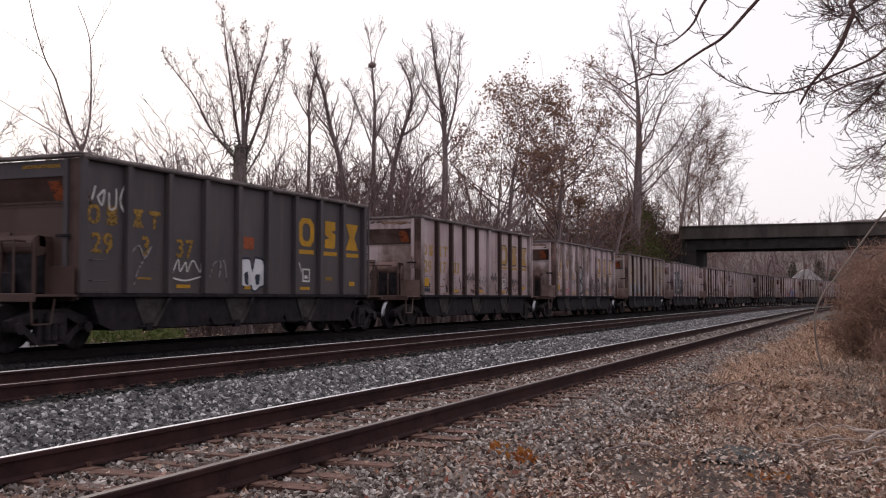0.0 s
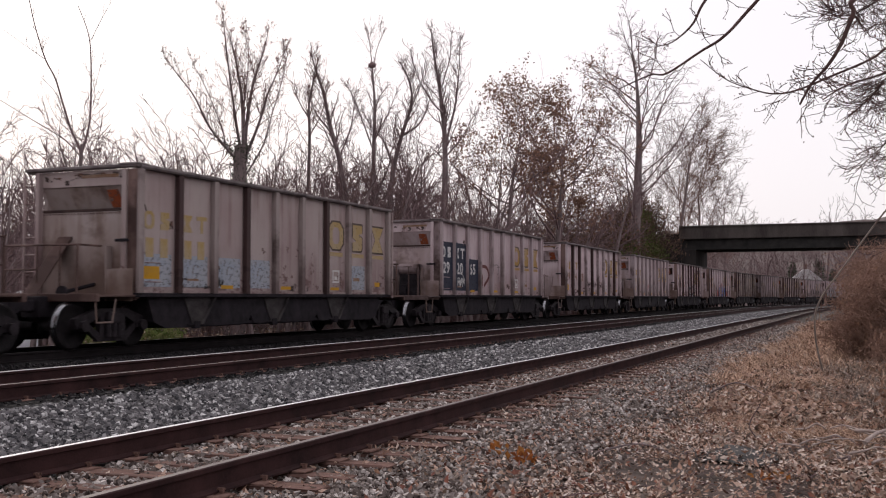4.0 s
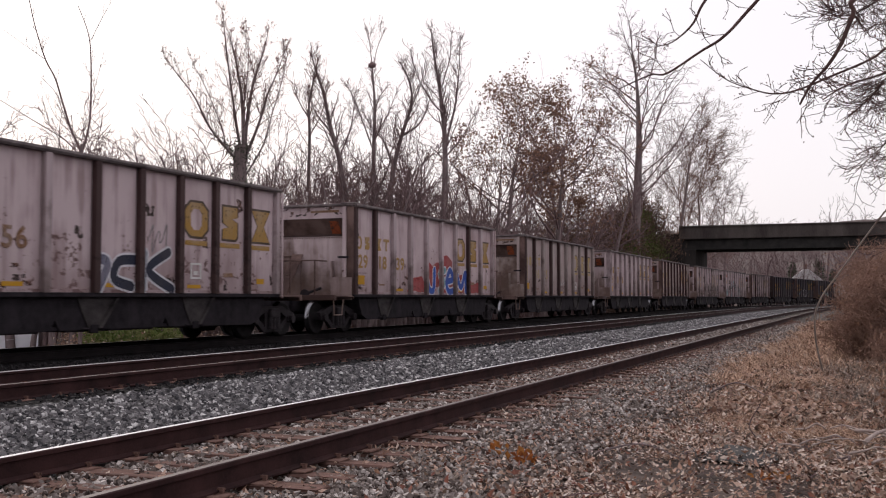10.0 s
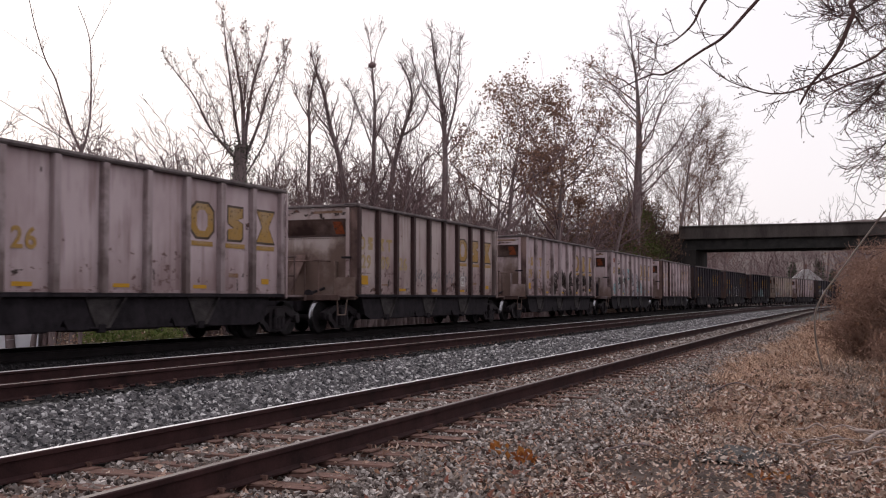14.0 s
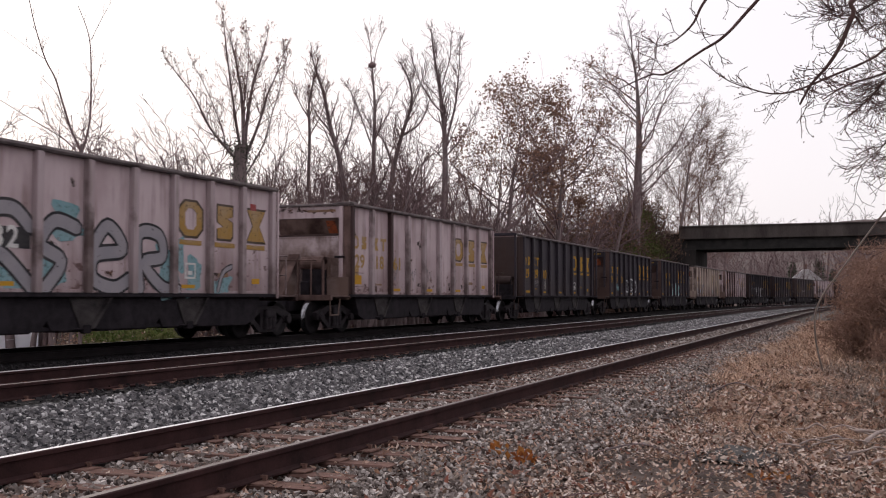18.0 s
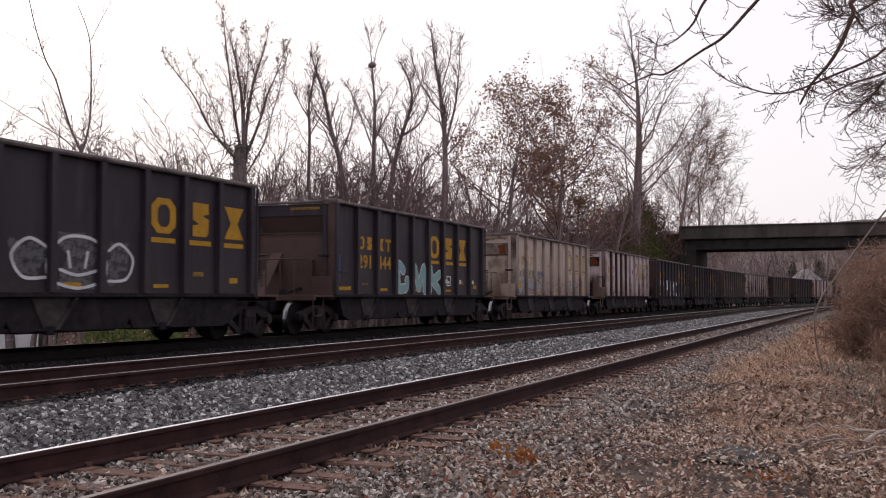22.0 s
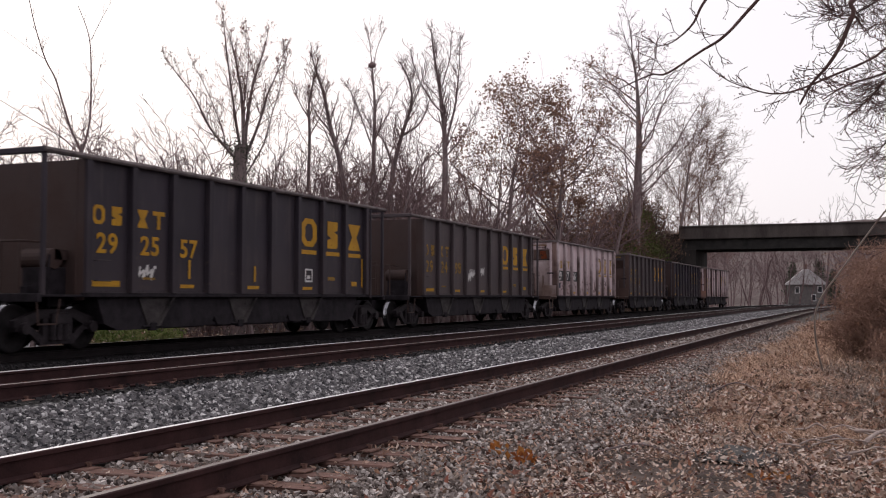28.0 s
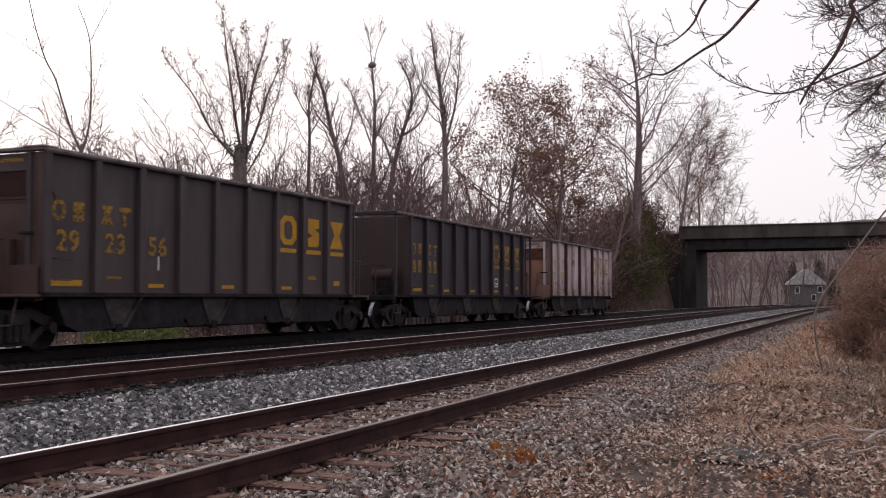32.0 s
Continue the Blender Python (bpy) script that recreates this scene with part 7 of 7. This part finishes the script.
bough_tree("bare tree on the bank with long boughs over the tracks", 1.9, 7.8, (
    ([(-0.65, 7.73, 3.27), (-0.91, 7.64, 2.97), (-1.08, 7.58, 2.85), (-1.31, 7.49, 2.69), (-1.42, 7.45, 2.68), (-1.63, 7.37, 2.58)], 0.016, 0.004, 6, 0.22, 2.6),
    ([(-0.8, 7.9, 3.6), (-1.08, 7.88, 3.31), (-1.18, 7.85, 3.12), (-1.32, 7.8, 2.99), (-1.42, 7.76, 2.96)], 0.02, 0.002, 5, 0.2, 1.6),
    ([(0.03, 6.94, 2.99), (-0.05, 6.92, 2.85), (-0.12, 6.9, 2.67), (-0.2, 6.87, 2.53), (-0.3, 6.84, 2.41), (-0.37, 6.81, 2.28)], 0.022, 0.006, 14, 0.3, 0.9),
    ([(0.27, 9.19, 3.16), (0.06, 9.11, 3.02), (-0.25, 9.0, 2.88), (-0.5, 8.9, 2.77), (-0.68, 8.83, 2.74), (-0.85, 8.76, 2.78), (-1.04, 8.68, 2.86), (-1.23, 8.59, 3.02)], 0.014, 0.003, 16, 0.22, 0.25),
    ([(0.27, 9.2, 2.95), (-0.12, 9.05, 2.81), (-0.31, 8.98, 2.69)], 0.016, 0.005, 34, 0.28, 0.3),
    ([(0.7, 9.6, 3.9), (0.25, 9.8, 3.75), (-0.1, 9.9, 3.6), (-0.35, 10.0, 3.7)], 0.016, 0.004, 115, 0.34, 0.1),
    ([(0.7, 10.2, 3.3), (0.3, 10.4, 3.2), (0.05, 10.5, 2.95), (-0.2, 10.6, 2.75)], 0.016, 0.004, 120, 0.34, -0.2),
    ([(0.7, 9.4, 2.7), (0.35, 9.6, 2.55), (0.1, 9.8, 2.35), (-0.08, 9.9, 2.2)], 0.012, 0.003, 60, 0.3, -0.2),
), 71, TWIG_DARK, 7.5, 0.12)
bough_tree("bare tree on the bank with arching reddish twigs", 2.2, 15.5, (
    ([(1.56, 15.2, 4.9), (0.96, 15.0, 5.0), (0.36, 14.9, 4.8), (-0.04, 14.8, 4.6)], 0.02, 0.003, 102, 0.37, -0.1),
    ([(1.56, 15.4, 4.2), (1.06, 15.2, 4.1), (0.56, 15.1, 3.8), (0.11, 15.0, 3.5)], 0.02, 0.003, 102, 0.37, -0.1),
    ([(1.66, 15.0, 3.5), (1.16, 14.8, 3.2), (0.76, 14.7, 2.9), (0.26, 14.6, 2.8)], 0.02, 0.003, 91, 0.50, -0.1),
    ([(1.66, 15.9, 2.9), (1.26, 16.2, 2.5), (0.76, 16.4, 2.1), (0.36, 16.6, 1.8)], 0.02, 0.003, 85, 0.50, -0.1),
    ([(1.76, 14.6, 5.6), (1.36, 14.4, 5.5), (0.86, 14.3, 5.2)], 0.02, 0.003, 91, 0.50, -0.1),
    ([(1.56, 17.5, 4.0), (1.06, 18.5, 3.2), (0.66, 19.5, 2.5)], 0.02, 0.003, 85, 0.56, -0.1),
), 72, TWIG_DARK, 6.0, 0.13)
for i, (x, y, h) in enumerate(((4.5, 22, 9), (5.5, 30, 10), (5.0, 40, 11), (6.5, 55, 12))):
    tree("bare tree in the thicket beside the tracks", (x, y), h, 0.13, 80 + i, forks=(12, 7, 5, 3), spread=0.75, first=0.2, lean=(-0.08, 0), crown_mat=TWIG_RED, leaves=OAK_LEAF, leaf_size=0.04, per=1, keep=0.25)
# unseen wood added behind the viewer to cut the light from there
woods("woods_behind", "unseen bare woods added behind the viewer to dim the light", [(r.uniform(6, 30), r.uniform(-30, 20)) for _ in range(30)] + [(r.uniform(-30, 6), r.uniform(-40, -14)) for _ in range(20)], 8, 14, 44, TWIG, (10, 6, 4), 2, 0.012, 0.16)


# ---- trees that show their own growth: stems as curves, then fine twigs ----
def fan_tree(label, bearing, dist, trunk, stems, seed, twig, twig_mat, ivy=0.0, buds=0, per_metre=5.0, twig_len=0.9):
    """trunk: (height, radius). stems: start and end radius, and points (across, height)."""
    r = random.Random(seed)
    x, y = spot(bearing, dist)
    t = thing("bare_tree", label, "tree", Matrix.Translation((x, y, float(ground_z(x, y)) - 0.1)))
    ax = Vector((math.cos(radians(bearing)), math.sin(radians(bearing)), 0))
    ay = Vector((-ax.y, ax.x, 0))
    h, rad = trunk
    body = bent([(0, 0, 0), ax * 0.06 + Vector((0, 0, h * 0.4)), ax * -0.04 + Vector((0, 0, h * 0.75)), (0, 0, h)], rad * 1.15, rad * 0.8)
    part("trunk", chain_mesh("trunk", body, 9, BARK), None, t)
    twigs, ends, pts = [], [], []
    for r0, r1, line in stems:
        sway = r.uniform(-0.35, 0.35)
        z0 = line[0][1]
        way = [ax * u + ay * (sway * (z - z0)) + Vector((0, 0, z)) for u, z in line]
        chain = bent(way, r0, r1, sub=5)
        part("limb", chain_mesh("limb", chain, 6, BARK if r0 > 0.04 else TWIG), None, t)
        m = len(chain)
        length = sum((Vector(s[3:6]) - Vector(s[:3])).length for s in chain)
        for _ in range(int(per_metre * length)):
            f = 0.12 + 0.88 * r.random() ** 0.7
            s = chain[min(m - 1, int(f * m))]
            p, d = Vector(s[:3]), (Vector(s[3:6]) - Vector(s[:3])).normalized()
            side = Vector((r.gauss(0, 1), r.gauss(0, 1), r.gauss(0, 0.5))).normalized()
            out = [[], [], [], []]
            grow(r, p, d * 0.9 + side * 0.7 + Vector((0, 0, 0.45)), twig_len * r.uniform(0.35, 1.25) * (1.25 - 0.9 * f), max(s[6] * 0.32, twig), 2, out, 3, 0.2, 0.1, (4, 5, 4, 4), 0.7, 0.5, 0.3, 0.5)
            twigs += out[2] + out[3]
            ends += [q[3:6] for q in out[3]]
        if ivy:
            pts += [tuple(Vector(s[:3]).lerp(Vector(s[3:6]), r.random()) + Vector((r.gauss(0, s[6]), r.gauss(0, s[6]), 0))) for s in chain if s[2] < ivy for _ in range(9)]
    tw = np.array(twigs)
    tw[:, 6:] = np.maximum(tw[:, 6:], twig)
    part("crown", tube_mesh("crown", tw, 3, twig_mat), None, t, "fine bare twigs")
    if buds:
        r.shuffle(ends)
        part("foliage", leaf_mesh("foliage", ends[:buds], 0.05, BUD, seed, 1, 0.03), None, t, "small reddish buds")
    if ivy:
        pts += [tuple(Vector(s[:3]).lerp(Vector(s[3:6]), r.random()) + Vector((r.gauss(0, 0.75 * s[6]), r.gauss(0, 0.75 * s[6]), 0))) for s in body for _ in range(150)]
        part("ivy", leaf_mesh("ivy", pts, 0.055, IVY, seed + 1, 2, 0.1), None, t, "dark ivy on the trunk")
    return t


fan_tree("broad bare tree with ivy on its trunk", 33.2, 46, (9.3, 0.33), (
    (0.072, 0.010, ((-0.02, 8.51), (-0.63, 9.19), (-1.36, 10.08), (-1.97, 11.30), (-2.62, 12.13), (-3.29, 12.97))),
    (0.072, 0.008, ((0.02, 9.01), (-0.21, 10.24), (-0.36, 11.23), (-0.54, 12.47), (-0.72, 13.95), (-0.80, 14.82))),
    (0.108, 0.010, ((0.14, 9.16), (0.08, 10.75), (-0.05, 11.99), (-0.31, 13.35), (-0.56, 14.34))),
    (0.086, 0.008, ((0.16, 9.11), (0.32, 11.01), (0.60, 12.51), (0.98, 13.78), (1.22, 14.93))),
    (0.072, 0.008, ((0.21, 8.82), (0.77, 10.27), (1.10, 11.41), (1.53, 12.43), (1.89, 13.45))),
    (0.043, 0.008, ((0.21, 8.0), (0.97, 9.41), (1.30, 10.67), (1.83, 12.57), (2.06, 13.84))),
    (0.032, 0.006, ((-0.63, 9.19), (-0.83, 10.10), (-1.49, 11.68), (-2.23, 13.02))),
    (0.036, 0.006, ((0.08, 10.75), (0.24, 12.25), (0.30, 13.50), (0.09, 14.74)))), 13, 0.0052, TWIG_RED, 9.6, 1300, 9.0, 1.6)
fan_tree("slender bare tree with two leaning stems", 41.38, 33, (7.3, 0.06), (
    (0.036, 0.010, ((0.0, 7.1), (-0.28, 7.63), (-0.55, 8.47), (-0.78, 9.22), (-1.07, 9.79), (-1.38, 10.79), (-1.58, 11.71))),
    (0.036, 0.010, ((0.03, 7.1), (0.20, 7.91), (0.24, 8.60), (0.23, 9.98), (0.14, 10.92), (-0.18, 11.85))),
    (0.016, 0.005, ((-0.06, 7.1), (-0.54, 8.21), (-0.74, 8.79), (-1.19, 9.27))),
    (0.022, 0.006, ((-0.02, 6.9), (-0.43, 7.36), (-0.96, 7.71), (-1.44, 7.99), (-2.30, 8.51), (-2.61, 8.67))),
    (0.011, 0.004, ((0.23, 10.50), (0.48, 11.07), (0.78, 11.68))),
    (0.010, 0.003, ((-1.07, 9.79), (-1.39, 9.99), (-2.34, 10.62))),
    (0.009, 0.003, ((0.24, 8.60), (0.41, 9.30), (0.62, 10.27))),
    (0.010, 0.003, ((-0.28, 7.6), (-0.76, 8.11), (-1.22, 9.19)))), 11, 0.004, TWIG, 0, 0, 2.2, 0.7)
nest_tree = fan_tree("tall bare tree that holds a dark nest", 25.97, 54, (8.1, 0.16), (
    (0.130, 0.030, ((-0.04, 8.02), (0.01, 10.82), (0.04, 12.60), (-0.03, 13.79), (-0.09, 14.77))),
    (0.030, 0.008, ((-0.09, 14.77), (-0.21, 15.72), (-0.36, 16.76))),
    (0.030, 0.008, ((-0.06, 14.68), (0.17, 15.73), (0.55, 16.63))),
    (0.050, 0.008, ((0.01, 10.23), (-0.64, 12.00), (-1.17, 13.33), (-1.47, 13.77))),
    (0.050, 0.008, ((0.01, 11.12), (0.68, 12.16), (1.27, 13.80))),
    (0.040, 0.008, ((0.04, 12.30), (0.30, 13.20), (0.83, 13.95)))), 17, 0.008, TWIG, 0, 0, 5.0, 1.5)
fan_tree("bare tree that leans among the others", 27.49, 52, (7.7, 0.19), (
    (0.150, 0.020, ((-0.01, 7.67), (-0.36, 9.65), (-0.79, 11.20), (-1.16, 12.90), (-1.50, 13.90), (-1.73, 14.60))),
    (0.060, 0.010, ((-0.36, 9.65), (0.25, 11.36), (0.42, 13.08))),
    (0.060, 0.010, ((-0.64, 10.78), (-1.49, 11.90), (-1.92, 12.89)))), 16, 0.009, TWIG, 0, 0, 6.5, 1.9)
fan_tree("bare forked tree behind the train", 25.01, 56, (7.7, 0.2), (
    (0.160, 0.020, ((-0.07, 7.61), (0.14, 9.60), (0.60, 11.44), (1.08, 12.99), (0.90, 14.22), (0.37, 15.14))),
    (0.080, 0.010, ((0.14, 9.60), (-0.38, 11.13), (-0.99, 11.89), (-1.60, 12.96))),
    (0.080, 0.010, ((0.60, 11.44), (1.60, 12.22), (2.22, 13.92))),
    (0.050, 0.010, ((1.08, 12.99), (1.60, 14.23), (1.82, 15.47)))), 18, 0.009, TWIG, 0, 0, 6.5, 1.9)
fan_tree("thin bare tree with a reddish trunk", 29.46, 50, (7.8, 0.105), (
    (0.085, 0.022, ((-0.10, 7.73), (-0.03, 10.18), (-0.07, 11.54), (0.09, 12.63), (0.33, 13.74))),
    (0.040, 0.008, ((-0.03, 10.45), (0.55, 11.55), (0.82, 12.93))),
    (0.040, 0.008, ((-0.06, 11.26), (-0.53, 12.07), (-0.80, 12.89)))), 14, 0.008, TWIG_RED, 0, 0, 7.0, 1.5)
fan_tree("tall bare tree with a dark trunk", 22.09, 66, (7.9, 0.3), (
    (0.240, 0.030, ((0.00, 7.78), (0.07, 10.84), (0.00, 13.74), (-0.29, 16.29), (-0.65, 18.48), (-0.87, 20.31))),
    (0.090, 0.012, ((0.04, 12.29), (0.69, 14.83), (0.94, 17.02), (1.05, 19.21))),
    (0.080, 0.012, ((-0.07, 14.47), (-0.76, 15.20), (-1.73, 17.02), (-2.21, 18.84))),
    (0.060, 0.010, ((0.04, 11.57), (1.23, 13.02), (1.95, 14.47))),
    (0.050, 0.010, ((-0.22, 15.92), (0.33, 17.75), (0.51, 19.57)))), 19, 0.011, TWIG, 0, 0, 5.5, 2.2)
# the nest, high in the fork of its tree
bm = bmesh.new()
bmesh.ops.create_icosphere(bm, subdivisions=3, radius=0.21)
for v in bm.verts:
    v.co *= 1 + 0.25 * noise.noise(v.co * 9)
    v.co.z *= 0.75
nest = part("nest", bm, TWIG, None)
nest.location = nest_tree.location + Vector((-0.08, -0.04, 14.8))
tagged(nest, "dark twig nest in the fork of a bare tree", "nest")
# dark evergreens about the house
rs = random.Random(88)
for b, d, h in ((3.6, 232, 9.5), (2.3, 236, 10.5), (1.6, 230, 8.0)):
    x, y = spot(b, d)
    t = thing("evergreen_tree", "dark evergreen tree beside the grey house", "tree", Matrix.Translation((x, y, float(ground_z(x, y)) - 0.1)))
    part("trunk", tube_mesh("trunk", [(0, 0, 0, 0, 0, h * 0.9, 0.18, 0.03)], 6, BARK), None, t)
    cl = []
    for _ in range(420):
        f = rs.random() ** 0.8
        a, q = rs.uniform(0, 6.28), (1 - f) ** 0.8 * h * 0.24 * math.sqrt(rs.random()) + 0.1
        cl.append((q * math.cos(a), q * math.sin(a), 0.8 + f * (h - 0.8)))
    part("crown", leaf_mesh("crown", cl, 0.22, IVY, 5, 4, 0.3), None, t)


# ---- motion: the train runs towards the viewer and past, gathering a little speed ----

def travelled(t):
    """Metres run at t seconds: a smooth curve with a slightly rising speed."""
    return -15.413 + 11.885 * t + 0.00798 * t ** 2 + 0.000785 * t ** 3 - 0.00001715 * t ** 4


def car_pose(n, t):
    y = n * PITCH + 6.48 - travelled(t)
    d = 6.42
    a, b = Vector((TRAIN + bend(y - d), y - d, Z_TRAIN)), Vector((TRAIN + bend(y + d), y + d, Z_TRAIN))
    c = (a + b) / 2
    h = math.atan2(b.x - a.x, b.y - a.y)
    return Matrix.Translation(c) @ Matrix.Rotation(-h, 4, "Z")


def motions():
    for n, car in enumerate(TRAIN_CARS):
        walk(car, [(t / 2, car_pose(n, t / 2)) for t in range(0, 65)])
    first = {}
    for ws in WHEELSETS:
        y = round(ws.location.y, 2)
        if y not in first:
            rows = [(k / 30, Matrix.Translation((0, y, 0.457)) @ Matrix.Rotation((travelled(k / 30) + 15.413) / 0.457, 4, "X")) for k in range(0, 961)]
            walk(ws, rows)
            first[y] = ws
        else:
            src = first[y].animation_data
            ws.rotation_mode = "QUATERNION"
            ws.animation_data_create()
            ws.animation_data.action = src.action
            ws.animation_data.action_slot = src.action_slot


motions()
